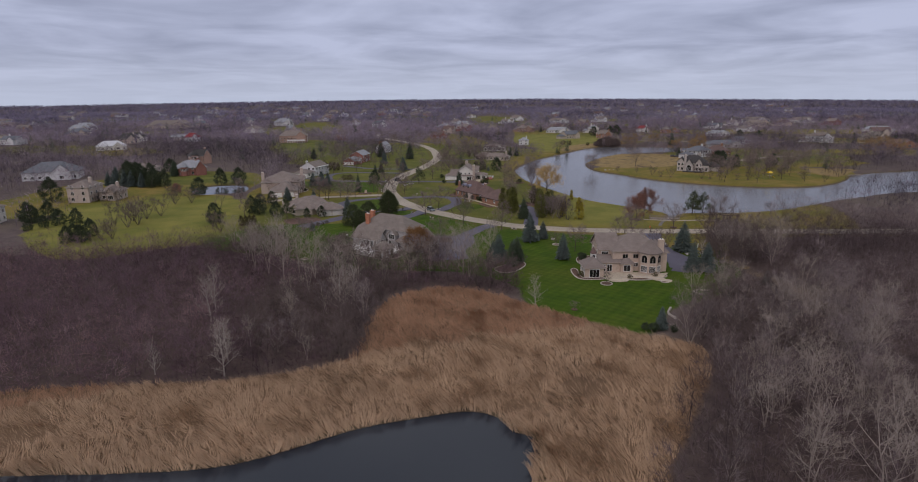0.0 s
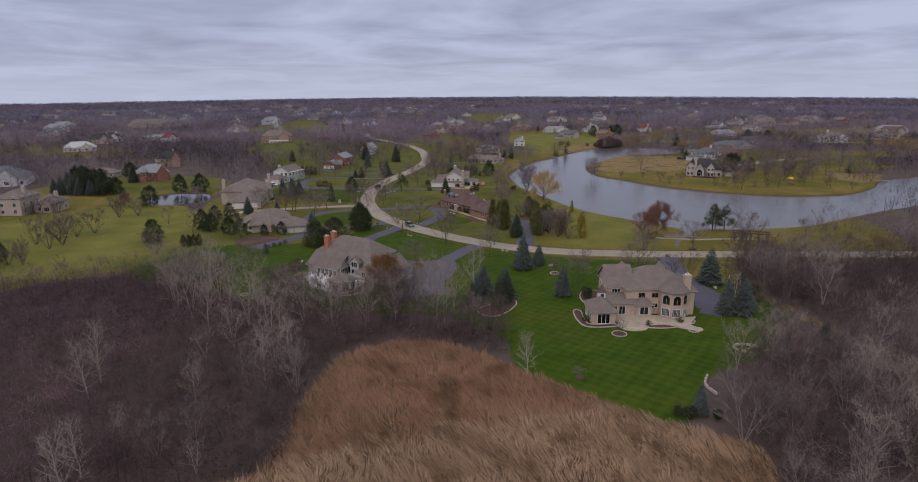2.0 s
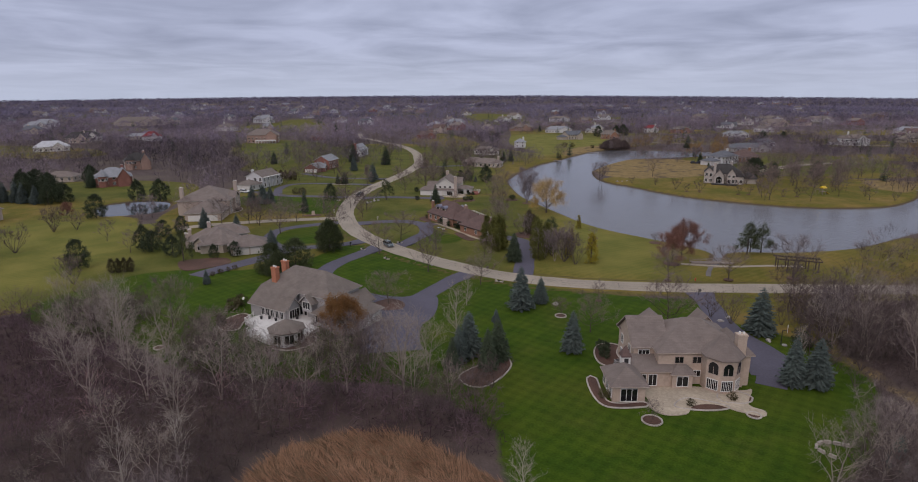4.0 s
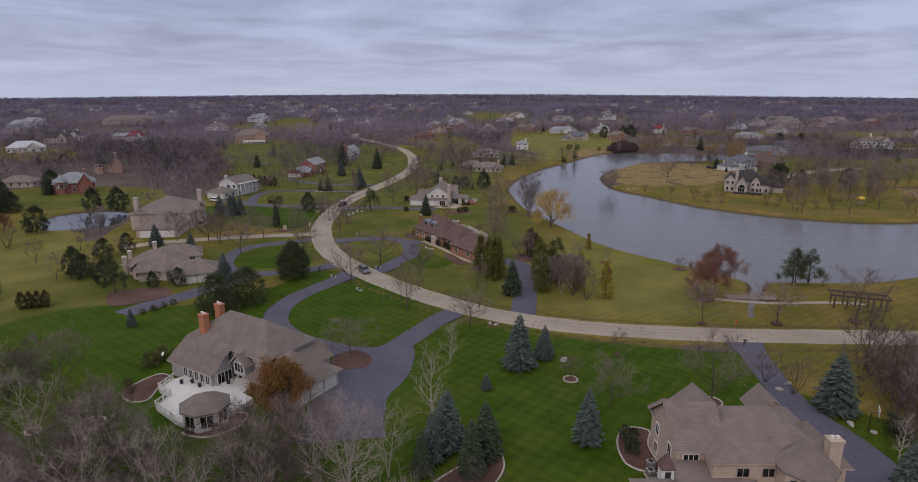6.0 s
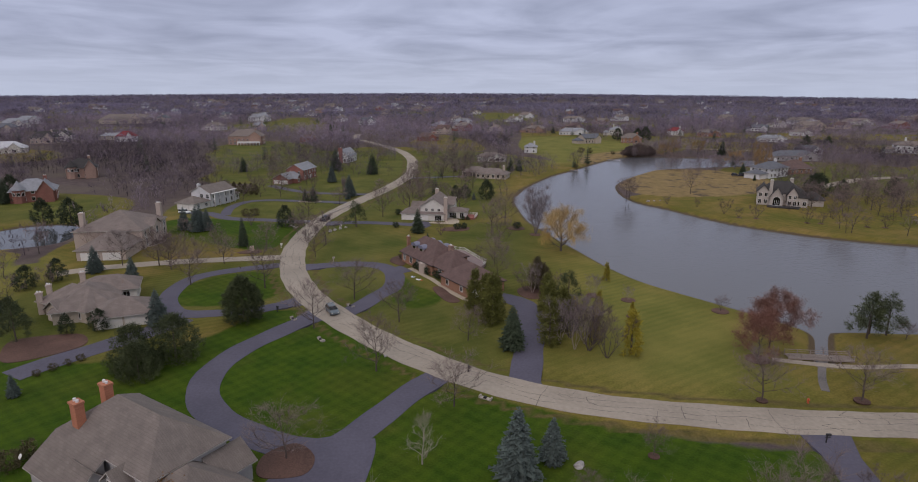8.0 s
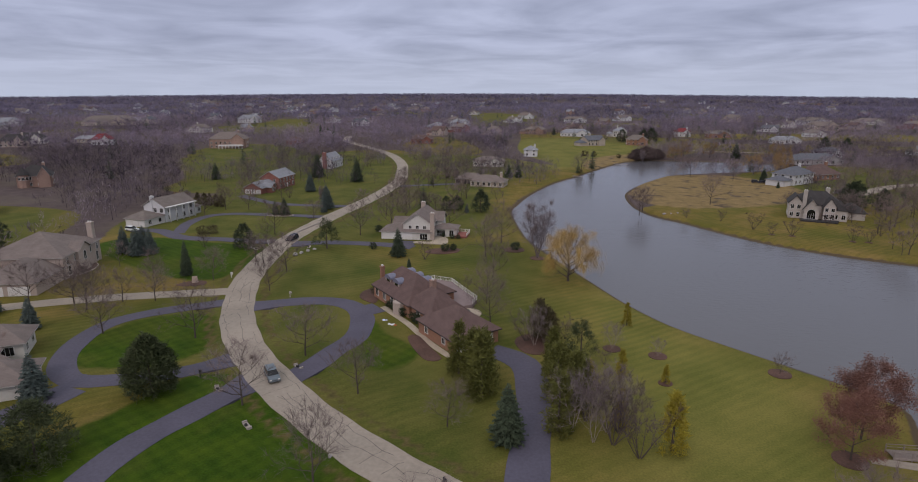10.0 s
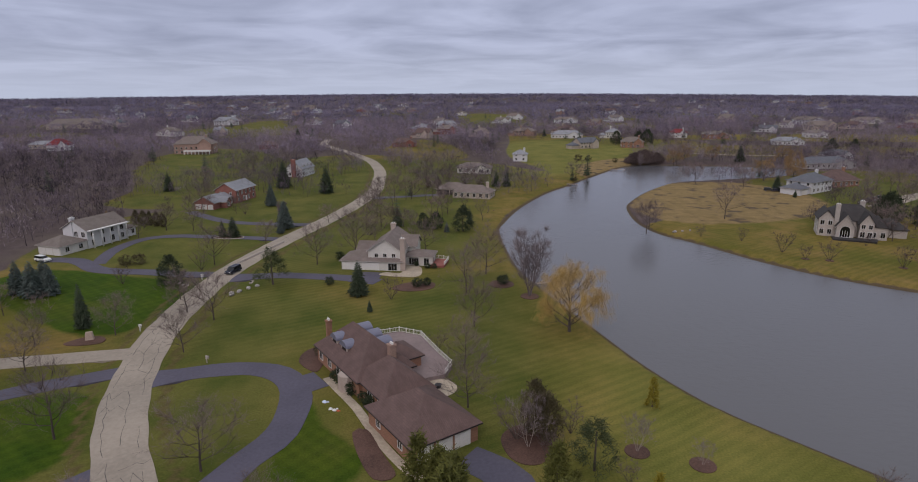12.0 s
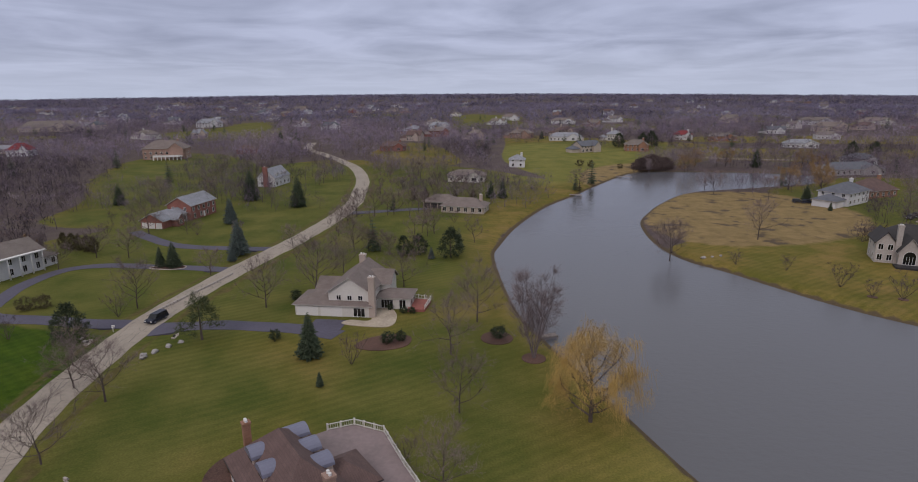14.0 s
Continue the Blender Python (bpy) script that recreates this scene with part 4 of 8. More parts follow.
# The stone house with the round bay
def stone_house():
    e = house("house", 34, 155, 0, "large tan stone house with taupe roofs, bay and cupola")
    S, R, T = STONE_TAN, ROOF_TAUPE, STUCCO
    left = wing(e, (6.5, 12, 8.4, 17.6), 6, "gx", 3.5, S, R, fascia=T)
    main = wing(e, (10, 24.4, 6, 17.8), 6, "hip", 3.6, S, R, fascia=T)
    east = wing(e, (21.5, 25.2, 5.4, 13), 6, "hip", 2.0, S, R, fascia=T)
    octagon_room(e, 20.2, 5.2, 3.1, 6.05, 3.7, S, R, (4, 5, 6, 7), wz=3.3, wh=1.3, arch=True, wmat=STUCCO)
    for k in (4, 5, 6, 7):
        a = math.pi / 8 + (k + 0.5) * math.tau / 8
        window(e, 20.2 + 2.88 * math.cos(a), 5.2 + 2.88 * math.sin(a), 0.6, 1.7, 1.7, math.degrees(a) + 90, 5, False, TRIM)
    sun_room = wing(e, (1.0, 6.2, 0, 6.4), 3, "hip", 1.9, S, R, fascia=T)
    link = wing(e, (6, 13, 4.9, 8.6), 3, "shed", 1.3, S, R, fascia=T)
    wing(e, (12, 15.4, 4.3, 6.2), 2.9, "hip", 0.9, S, R, 0.4, fascia=T)
    wing(e, (10.4, 15.2, 17, 20.4), 6, "gy", 2.0, S, R, fascia=T)
    wing(e, (20.4, 24, 17, 20.6), 6, "gy", 1.9, S, R, fascia=T)
    wing(e, (6.8, 10.5, 17, 18.8), 6, "hip", 1.2, S, R, fascia=T)
    row(e, (12, 18, 6, 18), "S", 2, 3.9, 1.4, 1.1, 1, trim=STUCCO)
    row(e, (6.5, 10, 8.4, 18), "S", 1, 3.9, 1.8, 1.3, 2)
    row(e, left, "W", 2, 3.6, 1.1, 1.5)
    row(e, left, "W", 2, 0.9, 1.1, 1.5)
    row(e, sun_room, "S", 1, 0.2, 2.6, 2.1, 2)
    row(e, sun_room, "W", 3, 0.6, 1.2, 1.7)
    row(e, sun_room, "E", 2, 0.5, 1.5, 1.8, 1, 0.0, 0.8)
    row(e, (6.2, 9.8, 4.9, 8), "S", 2, 0.4, 1.3, 1.9, 1)
    row(e, (12.4, 15, 4.3, 6), "S", 1, 0.5, 1.8, 1.7, 1)
    window(e, 16.6, 5.98, 1.5, 1.2, 1.0)
    row(e, east, "E", 3, 3.7, 1.1, 1.5)
    row(e, east, "E", 2, 0.9, 1.1, 1.5)
    row(e, main, "N", 4, 3.7, 1.2, 1.5)
    chimney(e, 23.2, 5.4, 9.4, S, 1.5, 1.2, label="tan stone chimney")
    c = Build().box(3.6, 5.0, 4.9, 6.3, 3.6, 5.5)
    cupola = part("cupola", c.mesh("cupola", TRIM), e, "white louvred cupola with a dark red pointed roof")
    p = Build().prism([(3.4, 4.7), (5.2, 4.7), (5.2, 6.5), (3.4, 6.5)], 5.5, 7.3, 0.05)
    part("roof", p.mesh("roof", ROOF_BROWN), cupola)
    part("louvre", Build().box(3.95, 4.65, 4.86, 4.9, 4.4, 5.2).mesh("louvre", DARK), cupola)
    return e


stone_house()


def terrace(name, outline, mat, label, rim=None, z=0.12):
    v, f = sheet(outline, -0.1, z, 0.6)
    ob = tagged(new(name, mesh_of(name, v, f, mat)), label, name.replace("_", " "), kind="structure")
    return ob


terrace("patio", [(40.4, 153.4), (42, 151), (45.5, 151.2), (47.5, 153.6), (51, 154), (54, 151.8), (57, 150.4), (58, 152), (56.4, 154), (59.2, 158.8), (57, 158.5), (49, 160), (41, 159.5), (41, 155.5)], FLAGSTONE, "curving tan flagstone patio behind the stone house")


def bed(outline, label="dark mulch planting bed with a pale stone edge", rim=True):
    """A mulched bed inside a low stone edging."""
    v, f = sheet(outline, -0.1, 0.1, 0.7)
    e = tagged(new("planting_bed", mesh_of("planting_bed", v, f, MULCH)), label, "planting bed")
    if rim:
        line = spline(outline, 0.9, True)
        b = Build()
        for p, q in zip(line, line[1:] + line[:1]):
            b.tube((*p, 0.08), (*q, 0.08), 0.16, 0.16, 5)
        part("edging", b.mesh("edging", EDGING), e, "pale stone edging")
    return e


bed([(32.6, 163), (32.4, 157), (34, 153.3), (40, 153.4), (40, 154.8), (34.4, 155), (34.2, 163)])
bed([(44.5, 153.4), (49, 152.2), (53, 153), (50.5, 155), (47, 156)])
bed([(52.5, 155), (56, 154.3), (58, 156), (56.5, 158.2), (53, 157.6)])
bed([(36.4, 168.5), (36.2, 173.5), (38.2, 177.4), (41.6, 176.8), (40.4, 173), (40.2, 167)])
for x, y, r in ((39.6, 149.4, 1.5), (55.7, 150.8, 1.0), (33.0, 192.5, 1.2), (54.1, 185, 1.6), (-40.7, 178.4, 1.7), (-48, 176, 1.0)):
    bed(circle(x, y, r, 10), "round mulched tree ring with a pale stone edge")
for x, y, r in ((55.9, 264.5, 1.7), (74.9, 257.8, 1.9), (48.2, 267.5, 1.7), (34.6, 339, 3.2), (27.4, 130, 0.8), (43.6, 202.4, 0.8), (65.5, 218, 0.9), (81.6, 218.3, 1.2), (99.1, 219.5, 1.4), (54, 254, 1.2), (71.8, 233.1, 2.2), (40.7, 329.8, 2.2)):
    bed(circle(x, y, r, 10), "round bare mulch ring in the lawn", False)
for x, y in ((129.8, 359.4), (123.9, 361.3), (145.5, 352.1), (150, 351), (164, 346), (170, 345)):
    bed(circle(x, y, 1.1, 10), "round bare mulch ring in the lawn", False)
bed([(7.5, 335), (12, 333.5), (17, 335.5), (17.5, 340), (13, 341), (8.5, 338.5)], "mulch bed with low shrubs by the patio", False)
bed([(-5, 295), (-4.5, 300), (0, 303), (3, 300), (0, 295.5), (-1, 291)], "brown mulch bed at the corner of the brick house", False)
bed([(8.8, 272.2), (10.8, 272.8), (13.6, 267.4), (16, 262.4), (13.4, 261.6), (10.6, 266.4)], "brown mulch bed beside the front walk", False)
bed([(31, 266), (30, 271), (33, 274), (37, 272), (37, 267), (34, 264.5)], "brown mulch bed under evergreens", False)
bed([(-58.5, 388), (-55, 391), (-50, 390.5), (-48.5, 388), (-52, 386.5)], "mulched island bed with young spruces")
bed([(10.5, 164), (12, 160.4), (15, 160.2), (18.2, 164), (20, 168.6), (18.6, 172), (14, 168)], "brown mulch bed under spruces with a pale stone edge")
bed([(-8.5, 196.5), (-9.5, 201), (-6, 204), (-2.5, 201), (-3, 197)], "round mulch bed beside the garage", False)
bed([(-38.4, 194), (-40.6, 191), (-41, 187.2), (-38.8, 184.6), (-36, 185), (-36.2, 189), (-35.8, 192.6)])
bed([(-26, 175.6), (-22, 174.6), (-18.6, 177.5), (-18.5, 181), (-20.5, 181), (-21.5, 178), (-25, 176.6)])
bed([(-72, 236.5), (-67, 228), (-61.6, 229.4), (-56.6, 235.4), (-60, 240.5), (-66, 240)], "brown mulch bed along the drive", False)
bed([(-96, 318), (-86, 322), (-82, 316), (-84, 308), (-90, 306)], "curved planting bed by the tan house")


# The house with the white deck and the summer room
def deck_house():
    e = house("house", -34.8, 192.2, -31, "grey-sided house with broad taupe roof and two brick chimneys")
    S, R = SIDING, ROOF_GREY
    low = wing(e, (-2, 8.8, 0.8, 4.5), 3.0, "shed", 2.73, S, R)
    wing(e, (-2, 17.5, 5, 15), 6.1, "hip", 3.69, S, R)
    wing(e, (5.2, 9.3, 1.3, 4.5), 3.3, "gx", 1.75, S, R, over=0.35)
    gar = wing(e, (14.5, 25, 3.4, 13.4), 2.9, "hip", 3.7, S, R)
    wing(e, (-3.2, 1.6, 9.4, 14), 4.6, "gx", 1.6, S, R)
    wing(e, (15, 20, 12, 16.6), 2.9, "gy", 1.9, S, R)
    dormer = wing(e, (11.3, 14.1, 3.4, 8), 4.9, "gy", 1.3, S, R, z0=2.6)
    row(e, low, "S", 5, 0.9, 0.9, 1.5, 1, 0.3, 0.98)
    window(e, 9.34, 2.9, 0.9, 2.7, 1.8, 90, 3)
    row(e, (8.8, 11.3, 5, 15), "S", 2, 0.9, 0.8, 1.9, 0)
    row(e, dormer, "S", 1, 3.3, 2.0, 1.5, 2)
    row(e, low, "W", 2, 0.9, 1.0, 1.5)
    row(e, (-3.2, -2, 9.4, 14), "S", 1, 3.4, 0.6, 0.8)
    row(e, gar, "S", 2, 0.9, 1.1, 1.4, 1, 0.0, 0.5)
    for k in range(3):
        slab(e, "garage_door", 25.02, 5.2 + k * 3.1, 0, 2.7, 2.2, 90, SIDING_CREAM, "pale panelled garage door", 4)
    chimney(e, 0.8, 6.0, 10.2, BRICK_ORANGE, 1.4, 1.1)
    chimney(e, -0.7, 10.4, 10.4, BRICK_ORANGE, 1.4, 1.1)
    return e


deck_house()


def deck(name, outline, z, mat, label, rails, smooth=False, rail_mat=TRIM):
    v, f = sheet(outline, 0.0, z, 0.8, smooth)
    e = tagged(new(name, mesh_of(name, v, f, mat)), label, "deck")
    railing(e, rails, z, rail_mat)
    return e


deck("deck", [(-34.6, 191), (-35.3, 187.6), (-32.4, 185.6), (-33, 182), (-27.8, 177.8), (-25.9, 176.8), (-20.6, 180.8), (-18.8, 184.6), (-21.2, 186.5), (-19.9, 189), (-24.7, 192), (-26.8, 188.4), (-33.1, 192.1)], 0.7, DECK,
     "wide white-painted timber deck with a railing", [(-34.6, 191), (-35.3, 187.6), (-32.4, 185.6), (-33, 182), (-27.8, 177.8)])


def summer_room():
    e = house("summer_house", -23.8, 178.9, -20, "octagonal glazed summer room with a shingle roof on the deck", "summer house")
    octagon_room(e, 0, 0, 3.3, 3.0, 1.9, SIDING_WHITE, ROOF_GREY, range(8), wz=0.7, wh=1.8)


summer_room()


# The brown-roofed brick house
def brick_house():
    e = house("house", -1.6, 296.4, -55, "long brown-roofed brick house with barrel dormers and a garage wing")
    S, R = BRICK_BROWN, ROOF_BROWN
    main = wing(e, (0.4, 17.5, -0.4, 9.6), 3.2, "hip", 4.6, S, R, fascia=DARK)
    mid = wing(e, (15, 25.5, 0.2, 8.4), 3.1, "hip", 3.6, S, R, fascia=DARK)
    gar = wing(e, (25, 37.6, -2.4, 8.2), 2.9, "hip", 3.5, S, R, fascia=DARK)
    wing(e, (8, 14.5, 7.5, 13), 2.9, "hip", 1.6, S, R, fascia=DARK)
    bay = Build().prism(circle(13.6, -0.6, 1.5, 8, math.pi / 8), 0, 2.8)
    part("bay", bay.mesh("bay", STUCCO), e, "cream bay window")
    row(e, main, "S", 3, 0.9, 1.2, 1.6, 1, 0.0, 0.65)
    row(e, mid, "S", 2, 1.0, 1.4, 1.4, 1, 0.35, 1.0)
    row(e, gar, "W", 1, 0.9, 1.0, 1.4)
    row(e, gar, "S", 2, 1.0, 1.1, 1.2)
    row(e, main, "W", 2, 0.9, 1.1, 1.5)
    row(e, main, "N", 4, 0.7, 1.5, 1.9, 1)
    row(e, mid, "E", 1, 1.0, 1.2, 1.4)
    for k in range(3):
        slab(e, "garage_door", 37.62, -0.4 + k * 3.0, 0, 2.6, 2.2, 90, TRIM, "white panelled garage door", 4)

    def barrel(x, y, back):
        n = 8
        s = -1 if back else 1
        arc = [(1.45 * math.cos(math.pi * k / n), 0.95 * math.sin(math.pi * k / n)) for k in range(n + 1)]
        b = Build()
        y0, y1 = y, y + s * 3.6
        b.add([(x + p, y0, 5.5 + q) for p, q in arc] + [(x + p, y1, 5.5 + q) for p, q in arc], [(i, i + 1, n + 2 + i, n + 1 + i) for i in range(n)] + [tuple(range(n + 1)), tuple(range(n + 1, 2 * n + 2))])
        d = part("dormer", b.mesh("dormer", METAL), e, "dormer with a blue-grey barrel metal roof")
        f = Build().box(x - 1.25, x + 1.25, min(y0 + s * 0.2, y1), max(y0 + s * 0.2, y1), 4.0, 5.52)
        part("wall", f.mesh("wall", STUCCO), d)
        part("pane", Build().box(x - 0.75, x + 0.75, y0 + s * 0.2 - 0.05, y0 + s * 0.2 + 0.05, 4.35, 5.45).mesh("pane", GLASS), d)

    for u in (5.0, 9.0):
        barrel(u, 0.9, False)
    for u in (3.6, 7.4, 11.2):
        barrel(u, 8.6, True)
    chimney(e, -0.1, 2.2, 7.0, BRICK_BROWN, 0.8, 0.9)
    chimney(e, 16.2, 6.4, 7.2, BRICK_TAN, 1.1, 1.1)
    return e


brick_house()
deck("deck", [(3.5, 302), (8.4, 305.6), (12, 307), (16.5, 305), (20, 297.3), (22.7, 292), (21.6, 288.6), (18.4, 287.2), (14, 289.6)], 0.8, DECK_MAUVE,
     "large mauve-brown deck with a pale railing behind the brick house", [(8.4, 305.6), (12, 307), (16.5, 305), (20, 297.3), (22.7, 292), (21.6, 288.6)])
terrace("patio", circle(20.6, 285.2, 3.1, 12), FLAGSTONE, "round tan patio beside the deck")
strip("path", [(1.4, 288.8), (4.8, 283.8), (8.2, 278.9), (10.6, 274.4), (13.5, 269.1), (17.8, 263), (20, 261.4)], 1.4, FLAGSTONE, 0.08, label="pale front walk along the brick house", category="path")


# The cream house with the front gable
def gabled_house():
    e = house("house", -8.8, 352, -7, "cream-sided house with tall front gable and wide garage")
    S, R = SIDING_CREAM, ROOF_TAUPE
    gar = wing(e, (0.3, 17, 0.4, 9), 2.6, "hip", 1.9, S, R)
    top = wing(e, (7.6, 17, 1.4, 17), 5.2, "gy", 3.2, S, R)
    wing(e, (2.5, 8.2, 8, 16), 2.7, "gx", 2.4, S, R)
    sun_room = wing(e, (16.5, 24.6, 6, 12), 2.7, "hip", 1.1, S, R)
    wing(e, (15, 19.4, 9, 15.6), 5.0, "gx", 2.2, S, R)
    for u in (9.9, 12.3, 14.7):
        window(e, u, 1.38, 3.5, 0.9, 1.0, 0, 1)
    slab(e, "garage_door", 3.0, 0.38, 0, 4.8, 2.1, 0, TRIM, "white panelled garage door", 4)
    slab(e, "garage_door", 8.4, 0.38, 0, 4.8, 2.1, 0, TRIM, "white panelled garage door", 4)
    window(e, 14.6, 0.38, 0.15, 2.4, 1.9, 0, 2)
    window(e, 19.4, 5.98, 0.3, 2.6, 1.9, 0, 3)
    window(e, 22.9, 5.98, 0.3, 1.4, 1.9, 0, 1)
    row(e, sun_room, "E", 2, 0.4, 1.6, 1.8, 1)
    row(e, top, "W", 2, 3.5, 1.0, 1.2)
    chimney(e, 17.4, 1.0, 9.0, STUCCO, 1.3, 1.3, label="cream stucco chimney")
    chimney(e, 11.5, 15.5, 9.9, STUCCO, 1.4, 1.2, label="cream stucco chimney")
    return e


gabled_house()
terrace("patio", [(3, 346.6), (12.3, 345), (13.8, 350.5), (12, 355.6), (8.8, 355.5), (8.2, 348.6), (4, 349)], FLAGSTONE, "tan paved terrace beside the cream house")
deck("deck", [(15.8, 353.6), (19.6, 353.4), (20.8, 359.6), (16.4, 361)], 0.6, DECK_RED, "small red deck with a white railing", [(16.4, 361), (20.8, 359.6), (19.6, 353.4)])


# The white colonial house
def white_house():
    e = house("house", -91.9, 374.7, 72, "white colonial house with columns and a grey roof")
    S, R = SIDING_WHITE, ROOF_GREY
    main = wing(e, (0, 14.5, 0, 10), 5.8, "gx", 2.7, S, R)
    side = wing(e, (14.5, 19.5, 1.5, 8.5), 3.0, "hip", 1.3, S, R)
    gar = wing(e, (-9, 0, 0.5, 9.5), 2.8, "hip", 2.2, SIDING_CREAM, R)
    row(e, main, "S", 4, 3.6, 1.0, 1.5)
    row(e, main, "S", 4, 0.8, 1.0, 1.7)
    row(e, main, "W", 2, 3.6, 1.4, 1.6, 2, 0.4, 1.0)
    row(e, side, "S", 2, 0.8, 1.0, 1.5)
    row(e, gar, "S", 2, 0.8, 1.2, 1.4)
    for k in range(5):
        b = Build().prism(circle(1 + k * 3.1, -1.3, 0.2, 10), 0, 5.6)
        part("column", b.mesh("column", TRIM, True), e)
    part("porch_roof", Build().box(-0.2, 14.6, -1.7, 0, 5.55, 5.8).mesh("porch_roof", TRIM), e)
    for k in range(3):
        slab(e, "garage_door", -9.02, 2.1 + k * 2.9, 0, 2.5, 2.1, -90, TRIM, "white panelled garage door", 4)
    chimney(e, 0.4, 6, 9.4, SIDING_WHITE, 1.3, 0.9, label="white chimney")


white_house()


def red_brick_house():
    e = house("house", -77.2, 436.4, 79, "red brick colonial house with grey roof and garage wing")
    S, R = BRICK_RED, ROOF_PALE
    gar = wing(e, (0, 9, 0.5, 9.5), 2.8, "gx", 2.4, S, R)
    link = wing(e, (9, 15, 1.5, 8.5), 3.0, "gx", 1.8, SIDING_WHITE, R)
    main = wing(e, (15, 31, -0.5, 9.5), 5.6, "gx", 2.9, S, R)
    wing(e, (4.5, 8, -2.2, 4), 2.8, "gy", 1.6, S, R)
    row(e, main, "S", 5, 3.4, 1.0, 1.4)
    row(e, main, "S", 4, 0.8, 1.0, 1.6)
    row(e, link, "S", 2, 0.8, 1.1, 1.4)
    window(e, 6.25, -2.22, 0.8, 1.4, 1.7, 0, 2)
    row(e, main, "W", 2, 3.6, 0.9, 1.3)
    for k in range(3):
        slab(e, "garage_door", -0.02, 2.2 + k * 2.8, 0, 2.4, 2.1, -90, TRIM, "white panelled garage door", 4)
    slab(e, "door", 23, -0.52, 0.2, 1.1, 2.1, 0, TRIM, "white front door")


red_brick_house()


def gambrel_house():
    e = house("house", -66, 531, 80, "white-sided house with grey roof and brick end chimney")
    main = wing(e, (0, 17, 0, 9.5), 4.6, "gx", 4.4, SIDING_WHITE, ROOF_PALE)
    row(e, main, "S", 4, 0.9, 1.1, 1.5)
    for u in (3, 8, 13):
        wing(e, (u, u + 2, 0.6, 5), 6.0, "gy", 1.0, SIDING_WHITE, ROOF_PALE, 0.2, 4.4)
        window(e, u + 1, 0.58, 4.9, 0.9, 1.0)
    row(e, main, "W", 2, 1.0, 1.0, 1.5)
    chimney(e, -0.5, 4.7, 10.2, BRICK_RED, 1.0, 2.4)


gambrel_house()


def ranch_house():
    e = house("house", 20.5, 464, -16, "low ranch house with a broad taupe roof and dark garage openings")
    main = wing(e, (0, 17.5, 0, 10), 2.8, "hip", 2.6, SIDING_BEIGE, ROOF_TAUPE)
    gar = wing(e, (-10, 4, 7, 16), 2.8, "hip", 2.4, SIDING_BEIGE, ROOF_TAUPE)
    row(e, main, "S", 6, 0.7, 1.2, 1.6, 1)
    row(e, main, "E", 2, 0.7, 1.4, 1.6)
    for k in range(3):
        slab(e, "garage_door", -8.3 + k * 3.1, 6.98, 0, 2.6, 2.2, 0, DARK, "dark garage door", 3)
    chimney(e, 15, 6, 6.8, STUCCO, 1.2, 1.0, label="cream chimney")


ranch_house()


def tan_house():
    e = house("house", -95.5, 292.5, 8, "large tan stucco house with taupe hip roof")
    S, R = STUCCO, ROOF_TAUPE
    gar = wing(e, (0, 13.5, 0, 16), 3.2, "hip", 3.8, S, R)
    main = wing(e, (-6, 14, 12, 32), 6, "hip", 4.6, S, R)
    bay = wing(e, (12.5, 15, 18, 24), 6.2, "gx", 1.8, S, R)
    row(e, main, "E", 5, 3.7, 1.0, 1.6)
    row(e, main, "E", 4, 0.7, 1.1, 1.9, 1, 0.0, 1.0, True)
    window(e, 15.02, 21, 3.2, 1.3, 1.7, 90, 1, True)
    for k in range(2):
        slab(e, "garage_door", 3.6 + k * 6, -0.02, 0, 4.9, 2.3, 0, TRIM, "white panelled garage door", 4)
    chimney(e, -5.8, 18, 10.6, STUCCO, 1.3, 1.6, label="cream stucco chimney")
    chimney(e, 12.6, 31, 11.2, STUCCO, 1.4, 1.6, label="cream stucco chimney")


tan_house()


